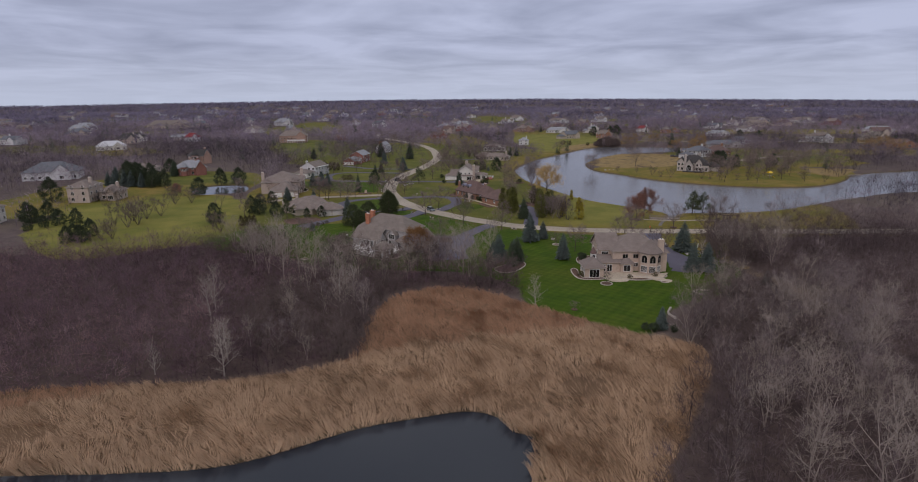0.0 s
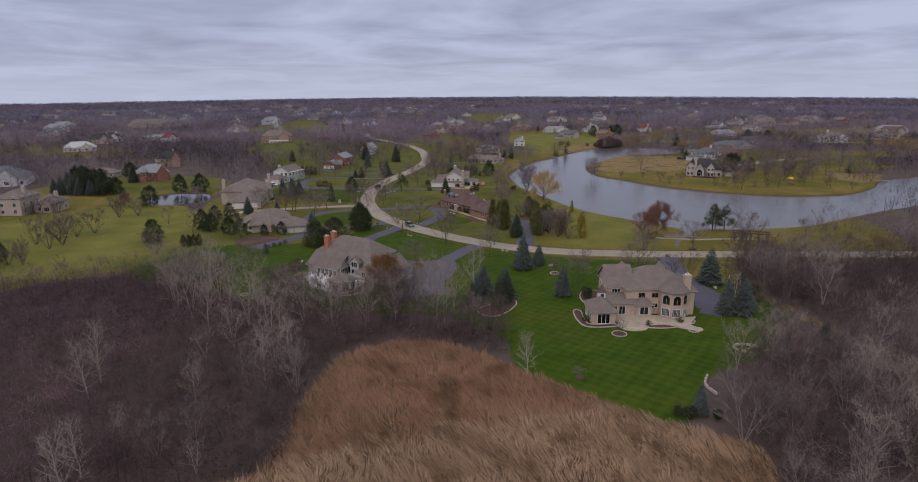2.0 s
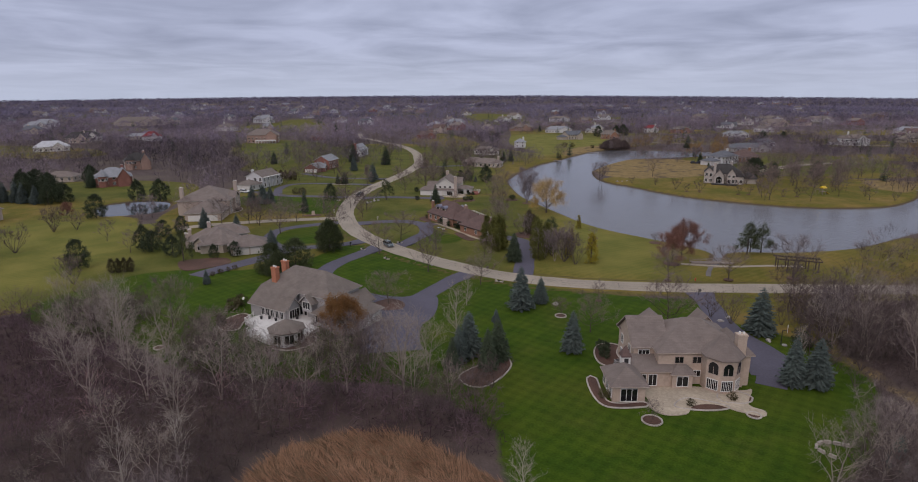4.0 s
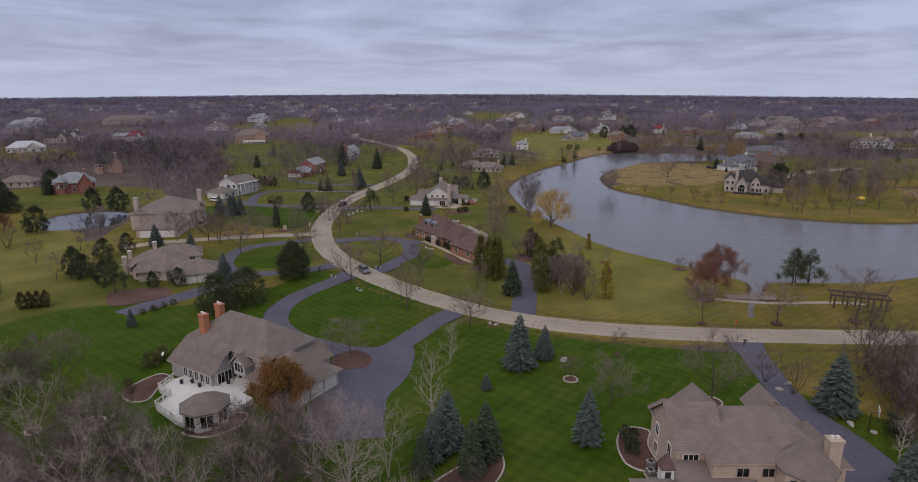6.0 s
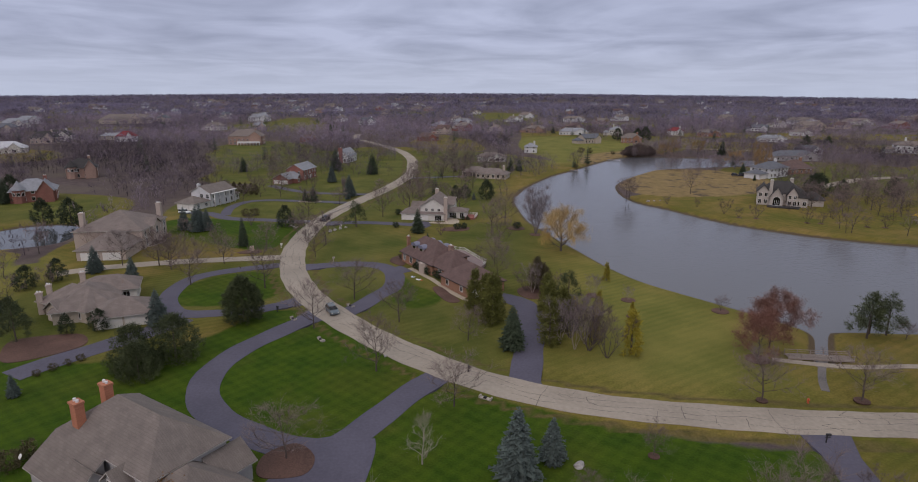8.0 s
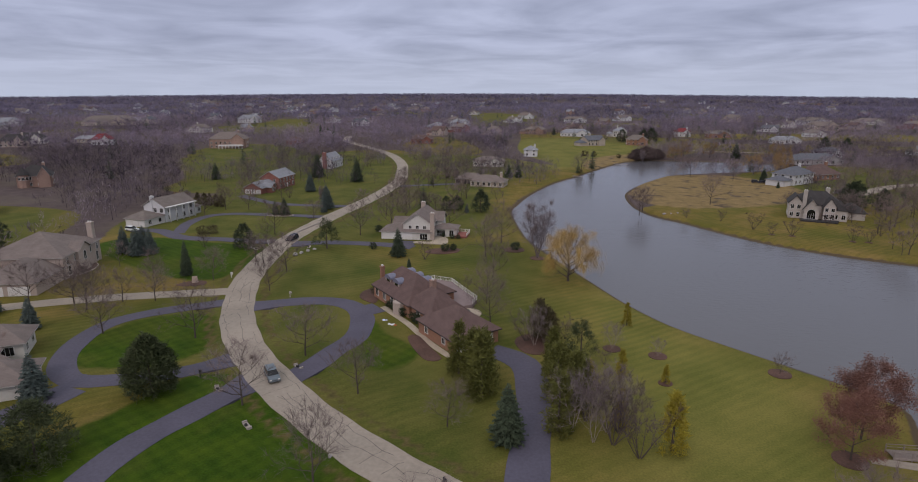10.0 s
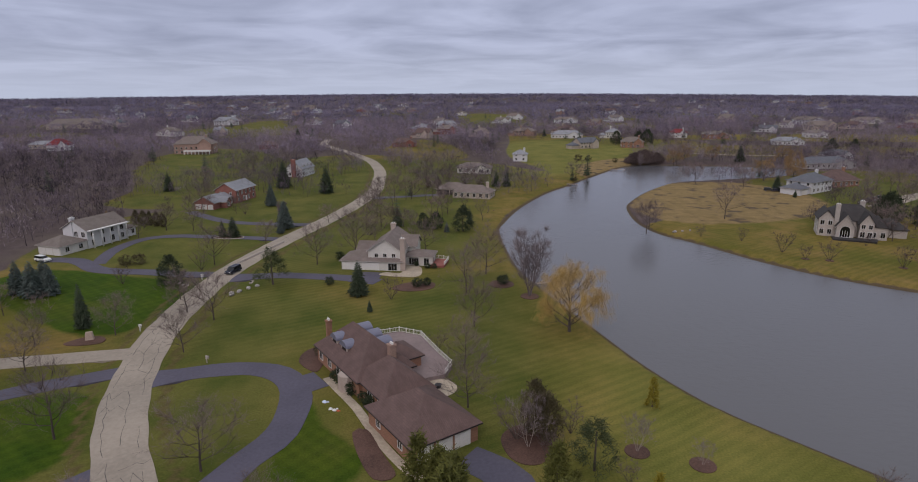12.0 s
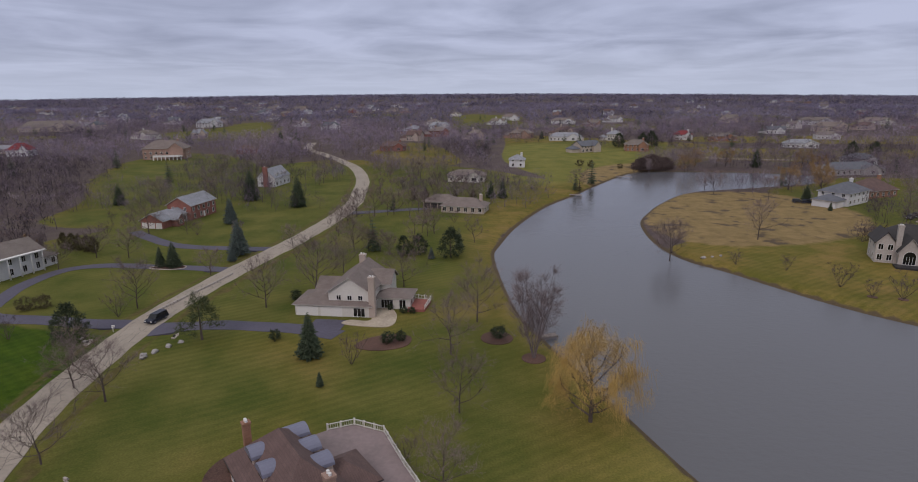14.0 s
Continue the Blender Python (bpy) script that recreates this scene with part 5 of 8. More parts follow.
def grey_roof_house():
    e = house("house", -58.9, 242.6, 24, "low beige house with taupe hip roofs and an angled garage")
    S, R = SIDING_BEIGE, ROOF_TAUPE
    gar = wing(e, (0, 10.8, 0, 8.6), 2.8, "hip", 2.3, S, R, 0.7)
    wing(e, (-8.5, 3, 6.5, 21), 3.0, "hip", 3.2, S, R, 0.7)
    back = wing(e, (-6, 6.4, 17, 25), 3.4, "hip", 2.3, SIDING_CREAM, R, 0.7)
    turned = pose(-2, 4.8, 0, 0, 0, -47)
    wing(e, (-15.5, 0, 0, 9.5), 3.0, "hip", 3.0, S, R, 0.7, m=turned)
    wing(e, (-9.5, -4.5, -2.2, 4), 2.8, "gy", 1.9, S, R, 0.6, m=turned)
    for u, v, w in ((-12.4, -0.02, 1.6), (-7, -2.22, 2.4), (-2.6, -0.02, 1.4)):
        q = turned @ Vector((u, v, 0.8))
        window(e, q.x, q.y, 0.8, w, 1.6, -47, 2)
    slab(e, "garage_door", 2.9, -0.02, 0, 4.6, 2.2, 0, SIDING_CREAM, "beige panelled garage door", 4)
    slab(e, "garage_door", 7.9, -0.02, 0, 4.6, 2.2, 0, SIDING_CREAM, "beige panelled garage door", 4)
    row(e, gar, "E", 2, 1.0, 1.0, 1.3)
    row(e, back, "S", 1, 0.9, 2.0, 1.6, 2, 0.6, 1.0)
    row(e, back, "E", 2, 1.0, 1.1, 1.4)
    chimney(e, -12.2, 15.2, 5.0, STUCCO, 1.1, 1.1, label="cream chimney")
    chimney(e, -11.2, 19.4, 5.4, STUCCO, 1.0, 1.0, label="cream chimney")
    chimney(e, -5.2, 23.6, 6.4, STUCCO, 1.1, 1.0, label="cream chimney")


grey_roof_house()


def lake_house():
    e = house("house", 142.8, 387.5, -24, "pale lakeside house with steep dark roofs and tall chimney")
    S, R = STONE_GREY, ROOF_DARK
    main = wing(e, (1, 18, 5, 16), 5.6, "hip", 4.2, S, R, fascia=None)
    west = wing(e, (0, 4.5, 3, 12), 6.0, "gy", 2.6, S, R, fascia=None)
    front = wing(e, (5, 10, 0.6, 8), 4.2, "gy", 3.6, S, R)
    east = wing(e, (11.5, 15.5, 1.5, 8), 5.4, "gy", 3.0, S, R, fascia=None)
    side = wing(e, (14.5, 19.5, 2.5, 10), 4.6, "hip", 2.6, S, R, fascia=None)
    window(e, 7.5, 0.58, 0.6, 2.8, 2.2, 0, 3, True)
    row(e, east, "S", 2, 0.8, 1.2, 1.7)
    row(e, east, "S", 2, 3.6, 1.0, 1.3)
    row(e, side, "S", 2, 0.8, 1.2, 1.7)
    row(e, west, "W", 2, 3.8, 1.2, 1.5)
    row(e, west, "W", 2, 0.8, 1.2, 1.6)
    row(e, west, "S", 2, 3.8, 1.1, 1.5)
    row(e, west, "S", 2, 0.8, 1.1, 1.6)
    chimney(e, 5.0, 3.0, 11.0, S, 1.3, 1.1, label="tall pale chimney")
    chimney(e, 13, 11, 11.2, S, 1.4, 1.1, label="pale chimney")
    wing(e, (17, 26, 8, 16), 3.0, "hip", 2.8, S, R, fascia=None)
    flat_part(e, "terrace", [(4, -3), (16, -3), (17, 1.5), (4, 1)], -0.1, 0.5, DARK, "dark raised terrace", False)


lake_house()


def plain_house(x, y, yaw, w, d, h, rise, wall_mat, roof_mat, label, extra="gable", flue=None, storeys=2, roof="hip"):
    """A house farther off: a main block, a wing or gable, rows of windows and a chimney."""
    if y > 590:
        x, w, d = x + w * 0.15, w * 0.7, d * 0.85
    e = house("house", x, y, yaw, label)
    main = wing(e, (0, w, 0, d), h, roof, rise, wall_mat, roof_mat, 0.6)
    n = max(2, int(w / 3.4))
    for s in range(storeys):
        row(e, main, "S", n, 0.9 + 2.9 * s, 1.2, 1.5)
        row(e, main, "E", max(1, int(d / 4)), 0.9 + 2.9 * s, 1.1, 1.4)
        row(e, main, "W", max(1, int(d / 4)), 0.9 + 2.9 * s, 1.1, 1.4)
    if extra == "gable":
        g = wing(e, (w * 0.55, w * 0.88, -2.2, d * 0.6), h, "gy", rise * 0.8, wall_mat, roof_mat, 0.4)
        row(e, g, "S", 1, 0.9, 2.2, 1.7, 2)
    elif extra == "garage":
        g = wing(e, (-8.5, 0, 1, d * 0.85), 2.9, "hip", 2.0, wall_mat, roof_mat, 0.5)
        slab(e, "garage_door", -4.2, 0.98, 0, 5.0, 2.2, 0, TRIM, "white garage door", 4)
    elif extra == "turret":
        octagon_room(e, w * 0.2, 0.5, 2.4, h + 0.6, 4.0, wall_mat, roof_mat, (4, 5, 6, 7), wz=h - 2, wh=1.4)
        wing(e, (w * 0.6, w * 0.95, -3, d * 0.6), h, "gy", rise, wall_mat, roof_mat, 0.4)
    elif extra == "porch":
        wing(e, (w * 0.62, w * 0.96, -2.5, d * 0.6), h, "gy", rise * 0.8, wall_mat, roof_mat, 0.4)
        part("terrace", Build().box(w * 0.3, w * 0.95, -7.5, -2.6, 2.3, 2.8).mesh("terrace", TRIM), e, "white terrace deck")
        for k in range(8):
            x0 = w * (0.3 + 0.09 * k)
            part("column", Build().box(x0, x0 + 0.5, -7.4, -6.9, 0, 2.3).mesh("column", TRIM), e, "white column")
        part("balustrade", Build().box(w * 0.3, w * 0.95, -7.5, -7.35, 2.8, 3.7).mesh("balustrade", TRIM), e, "white balustrade")
    if flue:
        chimney(e, w * 0.78, d * 0.5, h + rise + 1.3, flue, 1.3, 1.1, label="chimney")
    return e


for spec in (
        (-181, 378, 32, 17, 13, 5.2, 4.2, BRICK_DULL, ROOF_PALE, "red brick house with a slate-grey hip roof by the pond", "turret", BRICK_DULL),
        (-205, 450, 32, 15, 12, 6.0, 4.4, BRICK_TAN, ROOF_DARK, "orange brick house with steep gables and a turret", "turret", BRICK_TAN),
        (-189, 280, 4, 10, 14, 7.6, 2.6, STUCCO, ROOF_TAUPE, "tall cream three-storey house above the lawn", "", STUCCO, 3),
        (-178, 287, 4, 9, 10, 4.6, 2.6, STUCCO, ROOF_TAUPE, "cream stucco house wing with a taupe roof", "gable", STUCCO),
        (-268, 358, 22, 30, 19, 5.0, 5.4, SIDING_WHITE, ROOF_SLATE, "wide white house with a slate hip roof", "gable", None, 1),
        (-200, 224, 14, 15, 12, 6.4, 3.0, SIDING_CREAM, ROOF_TAUPE, "cream two-storey house behind a row of round shrubs", "", None),
        (188, 470, 34, 19, 12, 5.4, 3.2, SIDING_WHITE, ROOF_SLATE, "white house with a slate-blue roof beyond the straw field", "garage", SIDING_WHITE),
        (209, 488, 20, 18, 13, 3.4, 4.4, BRICK_BROWN, ROOF_BROWN, "low brown brick house among bare trees", "", BRICK_BROWN, 1),
        (236, 560, 6, 34, 14, 3.4, 3.2, SIDING, ROOF_SLATE, "long low grey house with dormers", "gable", None, 1),
        (275, 610, -4, 26, 13, 3.6, 3.0, SIDING_WHITE, ROOF_SLATE, "long grey-roofed house behind evergreens", "gable", None, 1),
        (22, 546, -5, 20, 11, 3.4, 2.4, SIDING_CREAM, ROOF_TAUPE, "low cream house partly hidden by hedges", "gable", None, 1),
        (58, 606, -8, 14, 10, 5.0, 2.6, SIDING_WHITE, ROOF_PALE, "white two-storey house among bare trees", "", SIDING_WHITE),
        (-206, 660, 10, 42, 17, 8.0, 5.0, BRICK_TAN, ROOF_TAUPE, "large tan brick mansion with a white colonnade", "porch", BRICK_TAN),
        (-150, 700, 14, 22, 12, 3.6, 2.6, BRICK_DULL, ROOF_BROWN, "long dark red barn-like house", "", None, 1),
        (-321, 686, 16, 24, 13, 5.0, 4.4, SIDING_WHITE, ROOF_RED, "white cottage with a bright red roof", "gable", None, 1),
        (-505, 940, 14, 92, 24, 5.4, 7.0, SIDING_BEIGE, ROOF_GREY, "very large tan-roofed hall far among the trees", "gable", None, 1),
        (-326, 1030, 16, 46, 16, 6.0, 5.0, SIDING_WHITE, ROOF_PALE, "big white house on the far rise", "gable", SIDING_WHITE),
        (-250, 850, 14, 20, 14, 5.6, 4.0, STUCCO, ROOF_PALE, "pale stucco house among far trees", "turret", STUCCO),
        (-395, 690, 20, 34, 15, 5.0, 4.6, SIDING_CREAM, ROOF_DARK, "cream house with steep dark roofs", "gable", SIDING_CREAM),
        (-352, 574, 30, 26, 14, 4.0, 4.6, SIDING_CREAM, ROOF_WHITE, "house with a white steep roof among trees", "gable", None, 1),
        (-385, 660, 20, 30, 14, 5.6, 5.0, STUCCO, ROOF_DARK, "pink-walled house with dark hip roof", "gable", STUCCO),
        (-352, 705, 12, 40, 12, 3.6, 2.6, SIDING_BEIGE, ROOF_PALE, "long low pale-roofed house", "", None, 1),
        (-223, 398, 8, 16, 10, 3.0, 2.4, SIDING_BEIGE, ROOF_TAUPE, "small beige house behind evergreens", "", None, 1),
        (-150, 990, 8, 34, 14, 6.0, 4.0, SIDING_WHITE, ROOF_SLATE, "white house on the far side of the woods", "gable", SIDING_WHITE),
        (-15, 1000, 0, 40, 15, 5.6, 4.4, SIDING_WHITE, ROOF_PALE, "wide white house on the far side of the woods", "gable", None),
        (-40, 716, 4, 30, 12, 4.4, 3.0, BRICK_RED, ROOF_BROWN, "brick house hidden by bare trees", "gable", BRICK_RED, 1),
        (96, 1220, -4, 40, 16, 6.0, 4.4, SIDING_WHITE, ROOF_TAUPE, "pale house near the horizon", "gable", None),
        (112, 822, -6, 46, 15, 4.0, 3.6, SIDING_WHITE, ROOF_PALE, "long white ranch house on a rise above the lake", "gable", None, 1),
        (160, 1120, -6, 50, 16, 5.6, 3.6, SIDING_WHITE, ROOF_TAUPE, "long pale house near the horizon", "gable", None),
        (158, 706, -8, 26, 12, 5.4, 3.4, BRICK_BROWN, ROOF_GREY, "brick house between dark evergreens", "gable", BRICK_BROWN),
        (238, 818, -10, 24, 13, 5.4, 3.4, SIDING_WHITE, ROOF_RED, "white house with a red roof", "gable", SIDING_WHITE),
        (264, 800, -10, 34, 13, 4.8, 2.8, BRICK_BROWN, ROOF_GREY, "long brick house with white columns", "gable", None),
        (296, 726, -12, 36, 13, 3.8, 3.0, SIDING_WHITE, ROOF_PALE, "long pale house above the lake", "gable", None, 1),
        (470, 1020, -20, 60, 18, 6.0, 4.0, SIDING_WHITE, ROOF_GREY, "wide white mansion far off", "gable", None),
        (370, 806, -14, 30, 13, 4.6, 2.8, SIDING_WHITE, ROOF_GREY, "white house among bare trees", "gable", None, 1),
        (548, 1014, -20, 54, 17, 4.6, 4.2, SIDING_CREAM, ROOF_TAUPE, "long cream house far off", "gable", None, 1),
        (420, 900, -14, 50, 16, 6.2, 4.6, STUCCO, ROOF_TAUPE, "large tan house among bare trees", "turret", STUCCO),
        (500, 750, -20, 46, 15, 4.4, 4.0, SIDING_CREAM, ROOF_PALE, "long cream house with a pale roof", "gable", None, 1),
        (398, 556, -14, 26, 13, 4.0, 3.2, BRICK_BROWN, ROOF_BROWN, "brown house hidden by golden trees", "gable", None, 1),
        (-560, 845, 24, 40, 18, 6.5, 5.0, SIDING_CREAM, ROOF_PALE, "large pale house at the edge of the woods", "gable", None),
        (-610, 934, 26, 44, 18, 6.0, 5.0, SIDING_WHITE, ROOF_PALE, "large white house at the edge of the woods", "gable", None)):
    plain_house(*spec)


def far_town():
    """Houses scattered through the woods toward the horizon."""
    rng = random.Random(11)
    walls = (SIDING_WHITE, SIDING_CREAM, STUCCO, SIDING_BEIGE, BRICK_TAN, BRICK_DULL, SIDING)
    roofs = (ROOF_GREY, ROOF_TAUPE, ROOF_BROWN, ROOF_SLATE, ROOF_GREY, ROOF_PALE)
    for k in range(150):
        near = k < 60
        y = rng.uniform(620, 1150) if near else rng.uniform(1150, 2600)
        x = rng.uniform(-0.8, 0.8) * y
        if k % 4 == 3:
            x, y = rng.uniform(-0.75, -0.1) * y, rng.uniform(1250, 1900)
            w, pale = rng.uniform(13, 20), True
        else:
            w, pale = rng.uniform(14, 24), rng.random() < 0.3
        if any(math.hypot(x - o[0], y - o[1]) < 34 for o in TOWN) or (-130 < x < 70 and y < 720) or (60 < x < 260 and y < 660):
            continue
        TOWN.append((x, y))
        d = rng.uniform(10, 14)
        wall, roof = rng.choice(walls[:3] if pale else walls), rng.choice(roofs)
        label = {True: "pale house far off among bare trees", False: "brown-roofed house far off among bare trees"}[pale]
        e = house("house", x, y, rng.uniform(-35, 35), label)
        h = rng.uniform(4.5, 6.5)
        main = (0, w, 0, d)
        wing(e, main, h, rng.choice(("hip", "gx")), rng.uniform(3, 5), wall, roof, 0.6, fascia=None)
        wing(e, (w * 0.58, w * 0.9, -3, d * 0.5), h, "gy", 3.0, wall, roof, 0.4, fascia=None)
        if near:
            wing(e, (-7, 0.1, 1.5, d * 0.9), 3.0, "hip", 2.2, wall, roof, 0.5, fascia=None)
            row(e, main, "S", 4, 3.6, 1.2, 1.5, 1, 0.0, 0.6)
            row(e, main, "S", 3, 0.8, 1.4, 1.8, 1, 0.0, 0.6)
            chimney(e, w * 0.3, d * 0.5, h + 5.6, wall, 1.2, 1.0, label="chimney")


TOWN = [(o.matrix_basis.translation.x + 9, o.matrix_basis.translation.y + 5) for o in scene.objects if o.name.split(".")[0] == "house"]
far_town()

# ---- trees ----


def blades(starts, ends, width, rng):
    """Thin triangles from each start to its end."""
    a, b = np.asarray(starts, float), np.asarray(ends, float)
    d = b - a
    side = np.cross(d, rng.normal(size=a.shape))
    side /= np.linalg.norm(side, axis=1, keepdims=True) + 1e-9
    w = np.asarray(width)
    w = w[:, None] if w.ndim else w
    return np.stack([a - side * w, a + side * w, b], 1)


def limb_tris(a, b, r0, r1, n=3):
    a, b = np.asarray(a, float), np.asarray(b, float)
    d = b - a
    d /= np.linalg.norm(d) + 1e-9
    s = np.cross(d, (0.31, 0.85, 0.42))
    s /= np.linalg.norm(s)
    t = np.cross(d, s)
    out = []
    for k in range(n):
        c0, c1 = k * math.tau / n, (k + 1) * math.tau / n
        u, v = s * math.cos(c0) + t * math.sin(c0), s * math.cos(c1) + t * math.sin(c1)
        out += [(a + u * r0, a + v * r0, b + v * r1), (a + u * r0, b + v * r1, b + u * r1)]
    return out


def bare_skeleton(seed, h=10.0, trunk=0.25, limbs=13, crown=0.4, stems=1, lean=0.0, rise=0.8, subs=6, twigs=900, twig_len=1.1, twig_w=0.012, droop=0.0, thick=1.0, peak=0.74):
    """Limbs and twigs of a leafless tree of height h: stems with limbs that curve upward, branches on the limbs, twigs on the branches. Also gives the branches back."""
    rng = np.random.default_rng(seed)
    wood, ends = [], []
    r0 = h * 0.0135 * thick * (1 if stems == 1 else 0.62)
    up = np.array((0, 0, 1.0))

    def blade(p, q, w):
        for a in ((0.3, 0.5, 0.8), (0.7, -0.6, 0.2)):
            n = np.cross(q - p, a)
            n *= w / (np.linalg.norm(n) + 1e-9)
            wood.append((p - n, p + n, q))

    for k in range(stems):
        a0 = k * math.tau / stems + rng.uniform(-0.5, 0.5)
        tilt = lean * rng.uniform(0.35, 1.0)
        d = np.array((math.cos(a0) * tilt, math.sin(a0) * tilt, 1.0))
        d /= np.linalg.norm(d)
        size = h * (peak if stems == 1 else rng.uniform(0.72, 0.95))
        pts = [np.array((d[0] * 0.3, d[1] * 0.3, -0.15))]
        for i in range(5):
            pts.append(pts[-1] + d * size / 5)
            d = d + rng.normal(size=3) * 0.09 + up * 0.05
            d /= np.linalg.norm(d)
        for i in range(5):
            wood.extend(limb_tris(pts[i], pts[i + 1], r0 * (1 - 0.18 * i), r0 * (1 - 0.18 * (i + 1)), 5 if i < 3 else 3))
        ends.append((pts[3], pts[5]))
        for i in range(limbs):
            t = trunk + (0.97 - trunk) * (i + rng.uniform(0, 1)) / limbs
            j = min(int(t * 5), 4)
            p = pts[j] + (pts[j + 1] - pts[j]) * (t * 5 - j)
            a = i * 2.4 + k + rng.uniform(-0.5, 0.5)
            n = np.array((math.cos(a), math.sin(a), rise * rng.uniform(0.55, 1.3) * (0.55 + 0.9 * t)))
            n /= np.linalg.norm(n)
            size_l = h * crown * (0.62 + 0.5 * math.sin(math.pi * min(1.0, t + 0.12))) * rng.uniform(0.75, 1.15)
            r = r0 * (1 - 0.85 * t) * 0.55 + 0.012
            line = [p]
            for m in range(3):
                line.append(line[-1] + n * size_l / 3)
                n = n + up * (0.16 - droop * 0.3) + rng.normal(size=3) * 0.16
                n /= np.linalg.norm(n)
            for m in range(2):
                wood.extend(limb_tris(line[m], line[m + 1], r * (1 - 0.33 * m), r * (0.67 - 0.33 * m), 3))
            blade(line[2], line[3], r * 0.5)
            ends.append((line[2], line[3]))
            for m in range(subs):
                u = rng.uniform(0.25, 1.0) * 2.98
                g = int(u)
                c = line[g] + (line[g + 1] - line[g]) * (u - g)
                e = (line[g + 1] - line[g]) / size_l * 3 * 0.65 + rng.normal(size=3) * 0.5 + up * (0.28 - droop)
                e /= np.linalg.norm(e)
                q = c + e * size_l * (0.62 - 0.11 * u) * rng.uniform(0.7, 1.2)
                blade(c, q, max(0.02, r * 0.36))
                ends.append((c, q))
                for _ in range(2):
                    f = e * 0.75 + rng.normal(size=3) * 0.5 + up * (0.15 - droop)
                    f /= np.linalg.norm(f)
                    v = c + (q - c) * rng.uniform(0.35, 1.0)
                    w = v + f * np.linalg.norm(q - c) * rng.uniform(0.45, 0.75)
                    s = np.cross(f, (0.3, 0.5, 0.8))
                    s *= 0.016 * h / 10 / (np.linalg.norm(s) + 1e-9)
                    wood.append((v - s, v + s, w))
                    ends.append((v, w))
    pick = rng.integers(0, len(ends), twigs)
    p = np.array([ends[i][0] for i in pick])
    q = np.array([ends[i][1] for i in pick])
    d = q - p
    d /= np.linalg.norm(d, axis=1, keepdims=True) + 1e-9
    n = d * 0.75 + rng.normal(size=(twigs, 3)) * 0.5 + up * (0.25 - droop)
    n /= np.linalg.norm(n, axis=1, keepdims=True)
    start = p + (q - p) * rng.uniform(0.2, 1.0, (twigs, 1))
    tw = blades(start, start + n * rng.uniform(0.45, 1.3, (twigs, 1)) * twig_len, twig_w, rng)
    return np.array(wood), tw, ends


class Kind:
    """A kind of tree: a few variants, each a trunk and a crown, planted as separate things."""

    def __init__(self, name, label, category, variants):
        self.name, self.label, self.category, self.variants, self.count = name, label, category, variants, 0

    def plant(self, x, y, h, turn=None, wide=1.0, group="", label=""):
        k = self.count % len(self.variants)
        self.count += 1
        trunk, crown, base = self.variants[k]
        e = new(self.name)
        s = h / base
        a = (self.count * 137.5) % 360 if turn is None else turn
        e.matrix_basis = pose(x, y, float(land(x, y)), 0, 0, a) @ Matrix.Diagonal((s * wide, s * wide, s, 1))
        tagged(e, label or self.label, self.category, group)
        if trunk is not None:
            part("trunk", trunk, e)
        part("crown", crown, e)
        return e


def bare_kind(name, label, bark, twig, seeds, base=10.0, **kw):
    out = []
    for s in seeds:
        wood, tw, _ = bare_skeleton(s, base, **kw)
        out.append((tri_mesh("trunk", wood, bark), tri_mesh("crown", tw, twig), base))
    return Kind(name, label, "tree", out)


def spruce_mesh(seed, mat, h=10.0, wide=0.305, rows=24, arms=14, sprays=7, full=0.72):
    """A spruce: dense whorls of boughs, each a ridged fan of broad sprays with lifted tips."""
    rng = np.random.default_rng(seed)
    tris = []
    for i in range(rows):
        t = (i + 0.2) / rows
        z = h * (0.05 + 0.93 * t)
        r = h * wide * (1 - t) ** full * min(1.0, 0.8 + 2.2 * t) + 0.06
        n = max(4, int(arms * (1 - 0.6 * t)))
        for k in range(n):
            a = (k + rng.uniform(-0.4, 0.4)) * math.tau / n + i * 1.1
            rr = r * rng.uniform(0.82, 1.1)
            o = np.array((math.cos(a), math.sin(a), 0))
            s = np.array((-math.sin(a), math.cos(a), 0))
            root = o * rr * 0.1 + np.array((0, 0, z + 0.1 * rr))
            tip = o * rr + np.array((0, 0, z - rr * rng.uniform(0.12, 0.28)))
            w = rr * math.pi / n * 0.75
            mid = root * 0.42 + tip * 0.58 + np.array((0, 0, 0.07 * rr))
            low = np.array((0, 0, -0.1 * rr))
            tris += [(root, mid + s * w + low, mid), (root, mid, mid - s * w + low), (mid, mid + s * w + low, tip), (mid, tip, mid - s * w + low)]
            for m in range(sprays):
                u = rng.uniform(0.3, 1.0)
                c = root * (1 - u) + tip * u + np.array((0, 0, 0.05 * rr))
                side = s * (1 if m % 2 else -1) * w * rng.uniform(0.5, 1.25) * (1.15 - 0.5 * u) + o * rr * rng.uniform(0.06, 0.2)
                e = c + side + np.array((0, 0, rng.uniform(-0.1, 0.06) * rr))
                f = c + o * (0.09 * rr + 0.05) + np.array((0, 0, rr * rng.uniform(0.0, 0.08)))
                tris.append((c - o * 0.05 * rr, e, f))
    return tri_mesh("crown", tris, mat)


